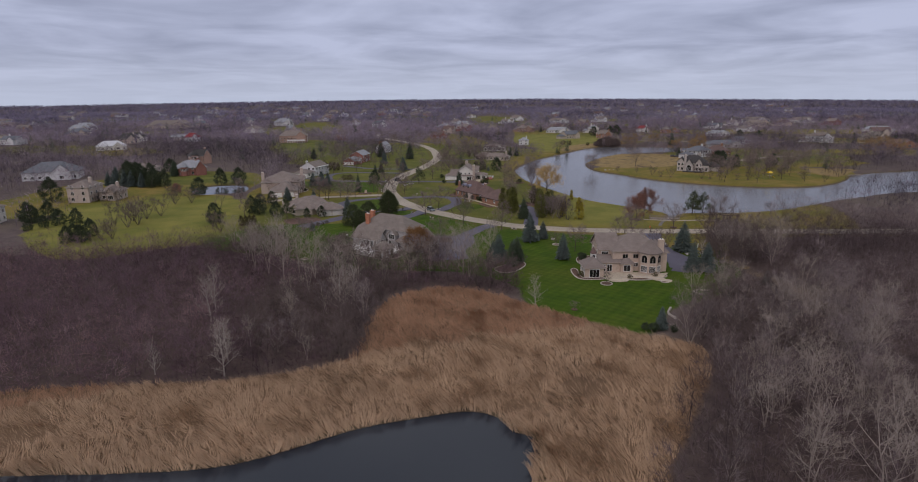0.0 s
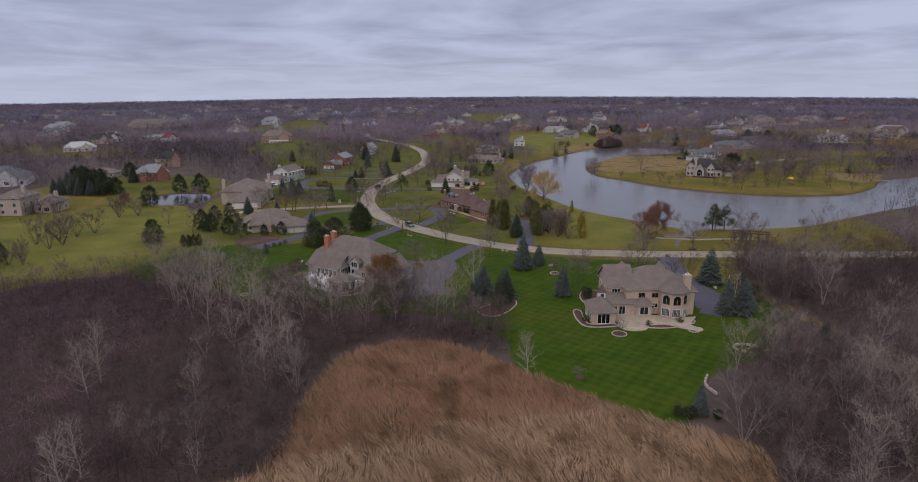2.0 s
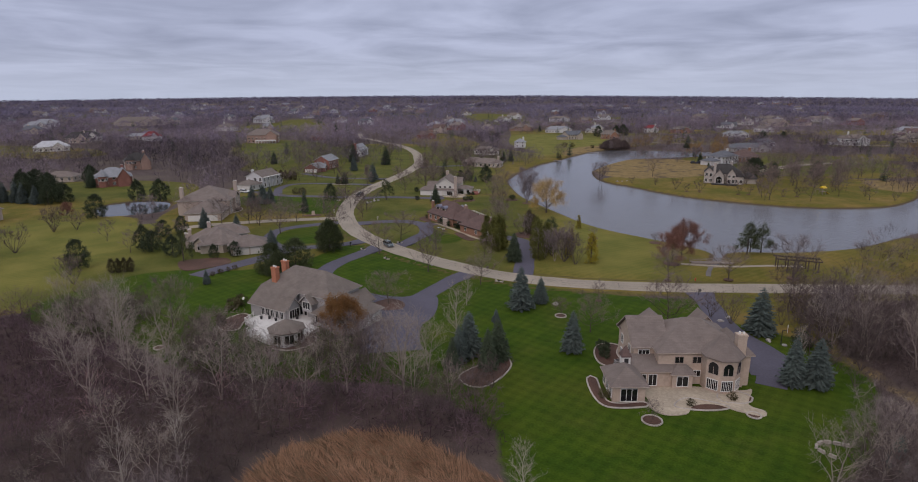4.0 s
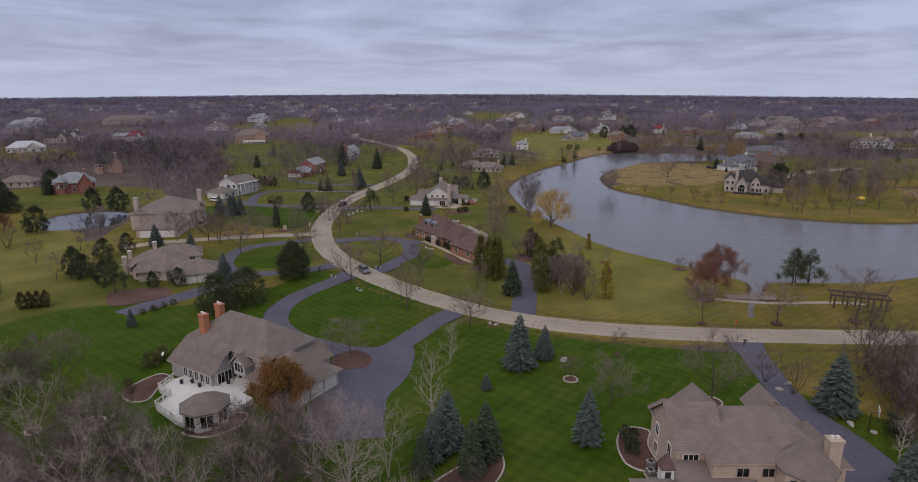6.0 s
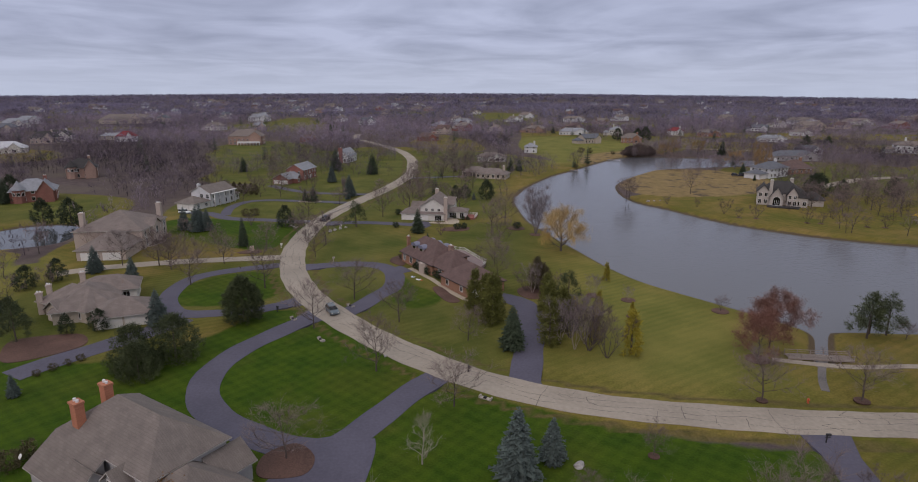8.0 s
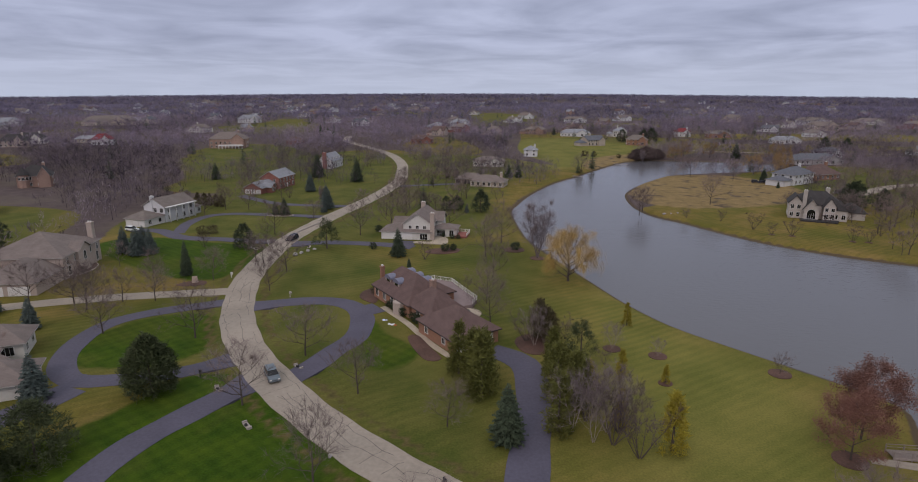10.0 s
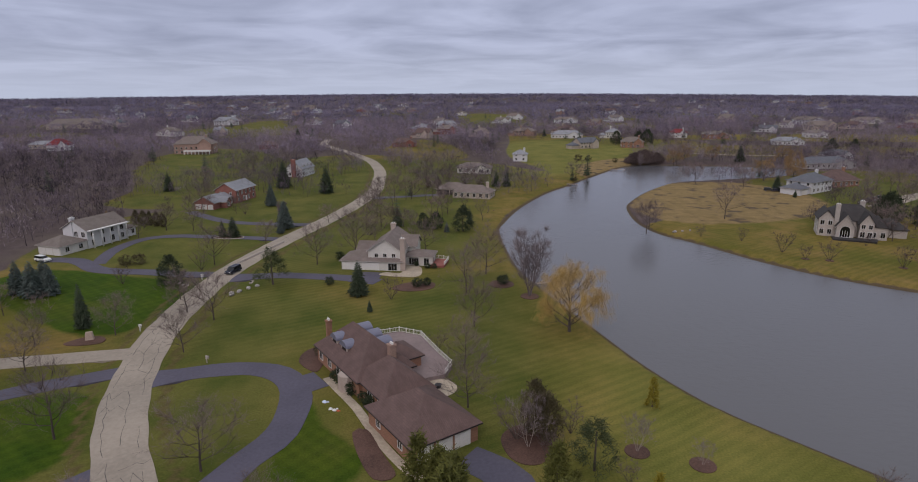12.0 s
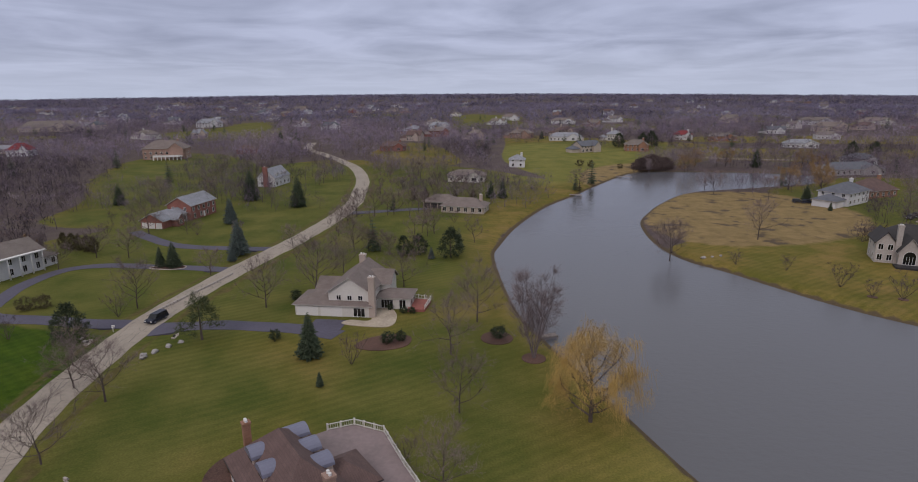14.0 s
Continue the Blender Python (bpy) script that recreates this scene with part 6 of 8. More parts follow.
def spruce_kind(name, label, mat, seeds, **kw):
    stem = Build().tube((0, 0, -0.1), (0, 0, 9.2), 0.2, 0.03, 6).mesh("trunk", BARK)
    return Kind(name, label, "tree", [(stem, spruce_mesh(s, mat, **kw), 10.0) for s in seeds])


def clump_mesh(seed, mat, h=10.0, radius=0.34, low=0.15, clumps=70, sprays=16, size=0.55, shape="round", leaf=0.1):
    """A crown of many small tufts with an uneven outline and gaps."""
    rng = np.random.default_rng(seed)
    a_all, b_all = [], []
    for _ in range(clumps):
        t = rng.uniform(0, 1)
        z = h * (low + (0.97 - low) * t)
        if shape == "round":
            r = h * radius * math.sqrt(max(0.02, 1 - (2 * t - 1) ** 2)) ** 0.9
        elif shape == "column":
            r = h * radius * min(1.0, 0.55 + t * 1.4, (1.02 - t) * 2.2 + 0.06)
        elif shape == "egg":
            t = 0.03 + 0.97 * t ** 1.1
            z = h * (0.03 + 0.95 * t)
            r = h * radius * math.sin(math.pi * min(1.0, 0.22 + 0.78 * t ** 0.9)) ** 0.75 + 0.1
        elif shape == "dome":
            t = t ** 1.2
            z = h * (0.04 + 0.93 * t)
            r = h * radius * min(1.0, 0.75 + 1.5 * t) * (1 - t * t) ** 0.6 + 0.1
        else:
            r = h * radius * (1 - t) ** 0.7 + 0.1
        a = rng.uniform(0, math.tau)
        r *= rng.uniform(0.45, 1.1) if shape == "round" else rng.uniform(0.35, 1.08) if shape == "dome" else math.sqrt(rng.uniform(0.2, 1.12)) if shape == "egg" else rng.uniform(0.5, 1.15)
        c = np.array((r * math.cos(a), r * math.sin(a), z + rng.uniform(-0.3, 0.3)))
        out = np.array((math.cos(a), math.sin(a), 0.7 if shape != "column" else 1.6))
        n = rng.normal(size=(sprays, 3)) * 0.8 + out * 0.8
        n /= np.linalg.norm(n, axis=1, keepdims=True)
        s = size * h / 10
        st = c + rng.normal(size=(sprays, 3)) * s * 0.45
        a_all.append(st)
        b_all.append(st + n * s * rng.uniform(0.6, 1.4, (sprays, 1)))
    a, b = np.concatenate(a_all), np.concatenate(b_all)
    return tri_mesh("crown", blades(a, b, leaf * h / 10, rng), mat)


def clump_kind(name, label, mat, seeds, category="tree", stem=True, base=10.0, **kw):
    t = Build().tube((0, 0, -0.1), (0, 0, base * 0.75), base * 0.024, base * 0.006, 6).mesh("trunk", BARK) if stem else None
    return Kind(name, label, category, [(t, clump_mesh(s, mat, base, **kw), base) for s in seeds])


OAK = bare_kind("bare_tree", "leafless grey-brown deciduous tree in the grass", BARK, TWIG, (1, 2, 3, 4), limbs=15, crown=0.47, trunk=0.2, rise=0.75, twigs=1900, twig_len=1.25, twig_w=0.013, thick=1.15)
LAWN_TREE = bare_kind("bare_tree", "leafless young lawn tree with upswept branches", BARK, TWIG, (11, 12, 13), limbs=15, crown=0.47, trunk=0.18, rise=0.85, twigs=2100, twig_len=1.35, twig_w=0.011)
VASE = bare_kind("bare_tree", "leafless multi-stemmed vase-shaped tree", TWIG_HAZY, TWIG_HAZY, (21, 22), stems=8, lean=0.32, limbs=8, crown=0.22, rise=1.9, trunk=0.14, subs=5, twigs=6000, twig_len=1.2, twig_w=0.01, thick=0.75)
PALE = bare_kind("woodland_tree", "pale leafless tree at the edge of the thicket", TWIG_PALE, TWIG_PALE, (31, 32, 33), stems=2, lean=0.22, limbs=9, crown=0.36, rise=1.0, trunk=0.18, subs=5, twigs=650, twig_len=1.2, twig_w=0.013, thick=1.3)
BIRCHES = bare_kind("birch_tree", "white-barked leafless birch with fine twigs", BIRCH, TWIG_PALE, (41, 42), limbs=20, crown=0.27, rise=1.15, trunk=0.12, peak=0.9, thick=1.05, twigs=650, twig_len=1.0, twig_w=0.011)
THICKET = bare_kind("woodland_tree", "leafless plum-grey tree in the thicket", BARK, TWIG_DARK, (51, 52, 53, 54, 55), stems=3, lean=0.34, limbs=6, crown=0.36, rise=0.8, subs=5, trunk=0.15, twigs=850, twig_len=1.3, twig_w=0.018)
HAZE = bare_kind("woodland_tree", "leafless tree with a pale lilac haze of fine twigs", TWIG_PALE, TWIG_HAZY, (56, 57, 58), stems=4, lean=0.5, limbs=6, crown=0.34, rise=0.95, subs=4, trunk=0.2, twigs=1700, twig_len=1.3, twig_w=0.014, thick=0.75)
FAR_BARE = bare_kind("bare_tree", "leafless tree with a soft plum-grey crown", BARK, TWIG, (14, 15, 16, 17), limbs=10, crown=0.4, subs=3, rise=0.9, trunk=0.2, twigs=420, twig_len=1.4, twig_w=0.03)
SHRUB = bare_kind("bare_shrub", "leafless brown shrub with many stems", BARK, TWIG_DARK, (61, 62, 63), stems=7, lean=0.75, limbs=4, crown=0.3, rise=1.2, subs=2, trunk=0.2, twigs=680, twig_len=1.5, twig_w=0.028)
SHRUB.category = "shrub"
BLUE = spruce_kind("spruce_tree", "dense blue-green spruce with layered boughs", SPRUCE_BLUE, (71, 72, 73))
GREEN = spruce_kind("spruce_tree", "dark green spruce with drooping boughs", SPRUCE_GREEN, (74, 75), wide=0.28)
PINE = clump_kind("pine_tree", "dark rounded pine with tufted needles", SPRUCE, (81, 82, 83), radius=0.38, clumps=190, sprays=16, size=0.7, leaf=0.11, low=0.0, shape="egg")
NEAR_PINE = clump_kind("pine_tree", "dense rounded green pine with tufted needles", PINE_GREEN, (89, 90), radius=0.4, clumps=520, sprays=24, size=0.6, leaf=0.085, low=0.0, shape="egg")
SPREAD_PINE = clump_kind("pine_tree", "broad dark pine with spreading tufted boughs", PINE_GREEN, (98, 99), radius=0.56, clumps=330, sprays=22, size=0.75, leaf=0.07, low=0.0, shape="dome")
FAR_PINE = spruce_kind("spruce_tree", "dark evergreen standing among bare woods", SPRUCE_GREEN, (86, 87, 88), wide=0.24, rows=11, arms=8, sprays=2)
LOOSE_PINE = clump_kind("pine_tree", "open-crowned green pine by the water", PINE_GREEN, (84, 85), radius=0.36, clumps=58, sprays=36, size=0.85, low=0.2, leaf=0.055, shape="cone")
CEDARS = clump_kind("cedar_tree", "olive-green feathery cedar by the drive", CEDAR, (91, 92, 93), radius=0.2, clumps=130, sprays=20, size=0.75, shape="cone", low=0.03, leaf=0.1)
CEDAR_BROWN = clump_kind("cedar_tree", "dark bronze-green columnar cedar hedge plant", CEDAR_DARK, (94, 95), radius=0.24, clumps=130, sprays=20, size=0.75, shape="column", low=0.03)
CEDAR_YELLOW = clump_kind("cedar_tree", "yellow-green cedar with pointed top", CEDAR_GOLD, (96, 97), radius=0.17, clumps=90, sprays=20, size=0.7, shape="cone", low=0.05, leaf=0.09)
BUSH = clump_kind("shrub", "clipped dark evergreen shrub", SPRUCE, (101, 102), "shrub", False, radius=0.55, clumps=60, sprays=14, size=1.6, low=0.05, leaf=0.3)
BUSH_BROWN = clump_kind("shrub", "low brown winter shrub in mulch", CEDAR_DARK, (103, 104), "shrub", False, radius=0.6, clumps=60, sprays=14, size=1.6, low=0.05, leaf=0.22)


MOUND = clump_kind("bare_shrub", "dense plum-brown shrub mass at the lake edge", TWIG_DARK, (105, 106), "shrub", False, radius=1.0, clumps=420, sprays=16, size=1.5, low=0.0, leaf=0.16, shape="dome")


def leafy(name, label, mat, seeds, crown, rise, leaves, size, loose):
    """A tree that has kept its leaves: small leaf blades along all its branches."""
    out = []
    for s in seeds:
        rng = np.random.default_rng(s + 500)
        wood, tw, ends = bare_skeleton(s, 10.0, limbs=18, crown=crown, rise=rise, trunk=0.12, twigs=300, twig_w=0.01)
        pick = rng.integers(0, len(ends), leaves)
        p, q = (np.array([ends[i][k] for i in pick]) for k in (0, 1))
        c = p + (q - p) * rng.uniform(0.15, 1.1, (leaves, 1)) + rng.normal(size=(leaves, 3)) * loose
        n = rng.normal(size=(leaves, 3)) + np.array((0, 0, -0.3))
        n /= np.linalg.norm(n, axis=1, keepdims=True)
        out.append((tri_mesh("trunk", wood, BARK), tri_mesh("crown", blades(c, c + n * size * 2.2 * rng.uniform(0.6, 1.3, (leaves, 1)), size, rng), mat), 10.0))
    return Kind(name, label, "tree", out)


RED_OAK = leafy("oak_tree", "oak holding a dense crown of russet winter leaves", RUSSET, (111, 112), 0.42, 0.9, 21000, 0.06, 0.3)
MAPLE = leafy("maple_tree", "rounded tree with dense orange-brown leaves", ORANGE_LEAF, (113,), 0.5, 0.8, 21000, 0.115, 0.6)


def willow_kind(seeds, n, wide, limbs, mat, label):
    """A weeping willow: arching limbs from a low fork, with long strands hanging from every branch."""
    out = []
    for s in seeds:
        rng = np.random.default_rng(s)
        wood, tw, ends = bare_skeleton(s, 9.6, limbs=limbs, crown=0.52, rise=1.0, trunk=0.1, twigs=300, thick=1.8)
        pick = rng.integers(0, len(ends), n)
        p, q = (np.array([ends[i][k] for i in pick]) for k in (0, 1))
        st = p + (q - p) * rng.uniform(0.1, 1.05, (n, 1)) + rng.normal(size=(n, 3)) * 0.22
        r = np.hypot(st[:, 0], st[:, 1])
        k = np.clip(r / 4.2, 0, 1)
        drop = rng.uniform(0.2, 1.0, n) * (0.35 + 2.2 * k ** 2)
        a = np.arctan2(st[:, 1], st[:, 0])
        en = st + np.stack([np.cos(a) * 0.35, np.sin(a) * 0.35, -np.clip(drop, 0, np.maximum(st[:, 2] - 0.7, 0.1)) + 0.5 * (1 - k)], -1) + rng.normal(size=(n, 3)) * 0.28
        out.append((tri_mesh("trunk", wood, BARK), tri_mesh("crown", blades(st, en, wide, rng), mat), 10.0))
    return Kind("willow_tree", label, "tree", out)


WILLOW = willow_kind((121,), 13000, 0.0105, 24, GOLD, "weeping willow with golden hanging strands at the lake edge")
FAR_WILLOW = willow_kind((122, 123), 1900, 0.032, 12, GOLD_DULL, "weeping willow with dull bronze strands on the far shore")

for kind, rows in (
        (BLUE, ((24.5, 196.9, 10.8), (29.6, 201, 6.8), (32, 173.8, 8.9), (12.3, 172.6, 9.2), (10.4, 169.6, 7.6), (18.4, 189, 3.2), (-55.2, 215.7, 4.2), (-47.5, 246.2, 8.4), (-83.4, 281.9, 8), (-68.6, 274, 7.4), (72, 182.5, 10.4), (66.8, 160.6, 9.4), (70.6, 160.2, 9), (43.7, 117.6, 5.6), (68, 137.5, 5.4), (81.3, 147.4, 4.5), (-83, 332.3, 9), (-77.7, 330, 9.4), (-74.5, 331.4, 8.6), (-79, 336, 8.2), (-56.7, 444.7, 10.5), (-38.5, 402, 11), (-38, 395, 5), (19.4, 395.9, 3.9), (-218, 372, 8), (-206, 376, 7), (-197.7, 335.4, 10.4), (-192, 335.1, 10.6), (-187, 333, 10), (-180, 331, 9.4), (-203, 338, 9))),
        (GREEN, ((213, 598, 13), (179, 484, 8), (15.6, 166.6, 8.4), (17.6, 170.6, 8.6), (9.2, 166.6, 6.8), (26.5, 236.5, 9.3), (-40.2, 477.3, 14.5), (-65.4, 493.3, 15), (-0.2, 331.0, 9.1), (4.1, 319.9, 2.9), (-52.1, 389.2, 7.7), (-55.8, 389.3, 6.4), (42.2, 495.7, 8.6), (47.5, 495.6, 9), (-119.3, 483.7, 10), (114.7, 848, 9), (-138.8, 794, 13.6), (-183.5, 378.2, 11.4), (176, 462, 4))),
        (NEAR_PINE, ((-30.3, 248.9, 9.8),)),
        (SPREAD_PINE, ((-41.5, 226.5, 8), (-36, 230.5, 8.4), (-38.5, 222.5, 6.6))),
        (PINE, ((-134, 299.5, 9.6), (-77.1, 243.5, 6.4), (-90.5, 252, 7.6), (-86, 248.5, 6.6), (-63.6, 241, 4.2), (-58, 243, 4.6), (-88.7, 274.7, 6.0), (25, 397.1, 8.8), (-49.2, 339.1, 7.6), (11.1, 399.9, 6), (15.4, 401.1, 6), (-136.6, 198.3, 6.2), (-132.5, 199.9, 6.4), (-134.2, 208, 6.8), (-137, 203, 6), (-173.2, 232.1, 8), (-169, 237, 8.4), (-177, 236, 8), (-162.3, 224, 5), (-159.7, 229.4, 6.4), (-154, 231, 6.4), (-165, 219, 4.2), (-200.2, 284.7, 11.5), (-184.7, 336, 11.5), (-189, 342, 13), (-196, 346, 13), (-181, 343, 12), (-173.7, 329.7, 9), (-168.9, 334, 9), (-176, 336, 10), (-97.9, 230.5, 8.4), (-195.5, 397.4, 9.4), (-201.6, 371.1, 8.8), (-216.5, 384.8, 9.1), (-138.1, 338.6, 9.6), (-127.3, 338, 10), (166, 742, 12), (186, 740, 12), (196, 748, 13), (176, 404, 12), (182, 410, 11), (189, 404, 9), (218, 412, 9), (300, 640, 12), (330, 660, 10), (-92, 268, 6))),
        (LOOSE_PINE, ((98.4, 243.5, 9.8), (103.6, 245.5, 8.9), (100.5, 246, 8), (41.5, 263.4, 7.6), (-70.7, 236.6, 9.4), (-23.4, 339.2, 9.6))),
        (CEDARS, ((23.1, 249, 11), (21.8, 254.5, 9.5), (19.3, 256.6, 9.6), (23.4, 252, 10.2), (35.3, 255.5, 9.4), (37.4, 246, 9.2), (34, 239, 9.6), (35, 248, 10), (37.7, 256.2, 5), (39.5, 249, 6.4))),
        (CEDAR_BROWN, ((35, 272.4, 8.0), (36.4, 270.4, 7), (-95.8, 409.7, 5.2), (-92.5, 408.5, 5.2), (-89.5, 407.4, 5.2), (-86.3, 406.1, 5.2), (-83.5, 405, 5), (8, 492, 5), (13, 492, 5), (26, 490, 4.5), (34, 489, 4.5), (-84, 226, 4), (-82.5, 226.5, 4), (-81, 227, 4), (-85.5, 225.6, 4))),
        (CEDAR_YELLOW, ((53.9, 279.2, 5.0), (54, 254, 3.4), (46.9, 255.1, 5.6), (48.8, 234.7, 8.8), (43, 240, 6.5), (41, 252, 5))),
        (OAK, ((91, 401, 10), (147, 503.5, 11), (124.3, 416.2, 13), (168, 368, 9), (174, 374, 10), (181, 366, 9), (178, 385, 10), (186, 378, 11), (194, 372, 10), (192, 390, 11), (201, 382, 11), (206, 394, 12), (212, 380, 10), (218, 392, 11), (224, 402, 11), (200, 402, 10), (172, 392, 9), (168, 398, 8), (232, 396, 10), (25.4, 279.1, 8.6), (27.1, 311.3, 10), (-6.8, 364.6, 14), (25.6, 331.8, 11.4), (-45.6, 357.4, 11), (-78.9, 428.7, 12), (-101.2, 483.1, 12.5), (-12, 456.1, 10.5), (-5.1, 455.9, 12), (2, 460, 10), (87.5, 392.8, 10.5), (164, 486.8, 10), (163.5, 578.8, 12), (33.3, 477.4, 9.5), (-36.4, 319.8, 8), (146, 512, 10), (25, 292, 9), (18, 240, 7), (-79.8, 288.6, 10), (-40, 178.5, 7), (-50, 186, 11), (-32, 168, 10), (-6, 168, 9), (-12, 164, 10))),
        (LAWN_TREE, ((-14.3, 245.6, 9.4), (16, 214.8, 8.0), (1.8, 226.7, 9.4), (-6.2, 200.5, 7.5), (43.6, 202.5, 4.4), (33.1, 192.7, 3.9), (54.1, 185.2, 11), (37.6, 183.4, 7.6), (65.5, 218, 8.5), (99.1, 219.5, 11), (81.6, 218.3, 8.5), (105.7, 242.8, 3.7), (-9.3, 263.5, 9), (3.1, 249.5, 8.6), (-52.8, 272.4, 9.4), (-64.3, 285.3, 9.6), (-57.8, 302, 7), (-52.1, 291.4, 7.2), (-59.3, 290.6, 7.4), (-66.3, 288.4, 7.4), (-45.4, 307.5, 8), (-69.5, 288.8, 9.6), (-3.6, 382.6, 8.6), (-16.3, 356.9, 11), (13.6, 370.7, 9), (31, 347.4, 12), (-28.8, 315.6, 9.6), (-28, 299.5, 8.4), (-41.7, 328, 7), (-25.1, 411.7, 6.6), (26.8, 493.2, 9.6), (-4.4, 404.2, 9), (0.1, 404.1, 7.3), (3.6, 404, 6.4), (6.7, 400.6, 6.3), (-38.7, 381.4, 7.2), (-83.2, 387.7, 7), (-79.6, 399.4, 9), (-70, 399.2, 8.6), (-65.7, 428.4, 7), (86.9, 517.5, 10), (39.6, 149.4, 3.2), (27.4, 130, 2.0), (74.9, 257.8, 3.4), (-33.3, 270.9, 10.4))),
        (FAR_BARE, ((-92, 247, 8), (-88, 257, 8), (-84, 264, 8), (-104, 276, 8), (-99, 304, 8.4), (-72, 299, 8), (-64, 313, 8), (-92, 300, 7.4), (-108, 262, 8), (-76, 318, 8), (-112, 300, 9), (-116, 308, 9))),
        (VASE, ((40.7, 329.9, 15.5), (-96, 400, 8), (-44, 416, 7), (139.6, 575.8, 8))),
        (SHRUB, ((84, 172, 7), (86, 178, 7.5), (88, 184, 7), (83, 184, 6.5), (87, 168, 7), (90, 175, 8), (76, 164, 5), (78, 168, 6), (76.5, 172, 6), (79, 176, 6.5), (80, 181, 7), (79, 187, 6), (77, 160, 5), (80, 158, 5), (82, 166, 7), (5, 148, 7), (9, 150, 8), (13, 152, 7.5), (7, 154, 8), (12, 157, 7), (3, 152, 7), (15, 147, 5), (16, 160, 6), (-133, 446, 5), (-139, 462, 5), (-141, 478, 5.5), (-146, 492, 5), (-153, 508, 5.5), (-161, 524, 6), (-131.1, 213, 7), (-127.5, 209, 6.6), (-129, 205, 6), (-124.5, 205, 6), (-172, 284, 7.4), (-167.5, 286.5, 7.8), (-176.5, 282.5, 5), (-186, 276.6, 3.6), (-129.6, 224.1, 9.6), (-128.2, 229, 9.4), (7.9, 328, 6.2), (32.1, 270.7, 6.4), (41.1, 236, 10), (42.6, 239, 9), (44, 233, 9), (38.5, 242, 8), (45.3, 260.8, 3.4), (115.3, 382.6, 4.6), (104.4, 388.5, 4.2), (123.9, 361.3, 4.6), (121.1, 368.8, 6.5), (129.8, 359.4, 6.6), (145.5, 352.1, 6.8), (150, 351, 5), (164, 346, 5), (170, 345, 5.5), (68.6, 187.8, 7.6), (66, 192, 6), (-135.3, 275.8, 10), (-138, 280, 9), (-129, 279, 8), (-138.2, 230.2, 11), (-134, 236, 10.5), (-131, 241, 10), (-128, 247, 9.6), (-138.4, 246, 9), (-47, 352, 6), (-62, 340, 5), (36, 266, 5), (40, 272, 5), (150, 578, 7), (132, 580, 6), (-96, 224, 7), (-90, 216, 8), (20, 300, 4))),
        (RED_OAK, ((71.8, 233.1, 10.4), (76.4, 238.2, 12.2), (-146, 300, 7), (-64, 262, 5))),
        (MAPLE, ((-12.9, 181.2, 8.4),)),
        (MOUND, ((140.5, 592.5, 6.6), (148, 596.5, 8), (155.5, 596, 6.4))),
        (WILLOW, ((46.3, 308.6, 14.5),)),
        (FAR_WILLOW, ((-100, 402, 7), (187, 513, 13), (200, 508, 13), (208, 522, 12), (222, 546, 14), (161, 577, 11), (176, 600, 12), (196, 602, 12), (236, 588, 13), (330, 480, 16), (346, 470, 15), (352, 492, 16))),
        (BIRCHES, ((18.3, 131.4, 8.4), (12.2, 199.8, 7.8), (-26.9, 126.5, 13), (-25.6, 136.7, 10), (-57, 129.6, 12), (-55.7, 123.7, 11), (-42.2, 96.7, 11), (-55.2, 97.5, 7), (-44, 103, 9), (73, 170, 7), (10, 178, 12))),
        (HAZE, ((55.9, 264.5, 3.6), (48.2, 267.5, 5.6), (33.6, 268.6, 8), (36, 239, 9.4), (38.5, 236.5, 9), (41, 239, 9.6), (43.4, 242, 8.6), (40.5, 246, 8), (56, 96, 10), (62, 104, 10.5), (52, 84, 9.6), (70, 98, 11), (80, 106, 12), (66, 86, 11), (46, 88, 7), (44, 82, 6), (40, 74, 6), (36, 67, 6), (48, 98, 7), (50, 112, 7), (33, 60, 5.5), (54, 110, 8.5), (74, 128, 10), (86, 124, 11), (92, 132, 11), (60, 118, 8), (64, 128, 8))),
        (PALE, ((44, 63, 11), (51, 60, 15), (58, 64, 15), (48.5, 70, 9.5), (64, 60, 13), (1.4, 158, 15), (-57, 177.5, 15), (-45, 173, 12), (-52, 171, 13), (-14, 154, 11), (-20, 150, 12), (-34, 152, 12), (-40, 156, 12), (-48, 154, 12), (-54, 160, 12), (-60, 166, 12), (-64, 172, 11), (-30, 146, 11), (-8, 158, 10), (46, 78, 11), (52, 74, 13), (56, 84, 12), (60, 70, 13), (64, 80, 12), (68, 90, 13), (72, 76, 13), (58, 100, 11), (66, 104, 12), (76, 100, 13), (80, 88, 13), (74, 114, 12), (86, 112, 13), (-22, 160, 11), (-28, 156, 12), (-46, 162, 12), (-56, 172, 12), (-66, 184, 11), (-76, 192, 11), (3, 156, 10), (9, 154, 9), (-8.5, 168, 10), (-4, 170, 10), (0, 166, 12), (-14, 164, 9), (5, 166, 10), (-33, 166, 9), (-42, 168, 9), (-62, 186, 9), (-70, 192, 9), (50, 92, 9), (54, 86, 10), (58, 78, 9), (48, 80, 8), (62, 92, 10), (86, 172, 13), (92, 166, 12), (100, 178, 13), (96, 190, 12))),
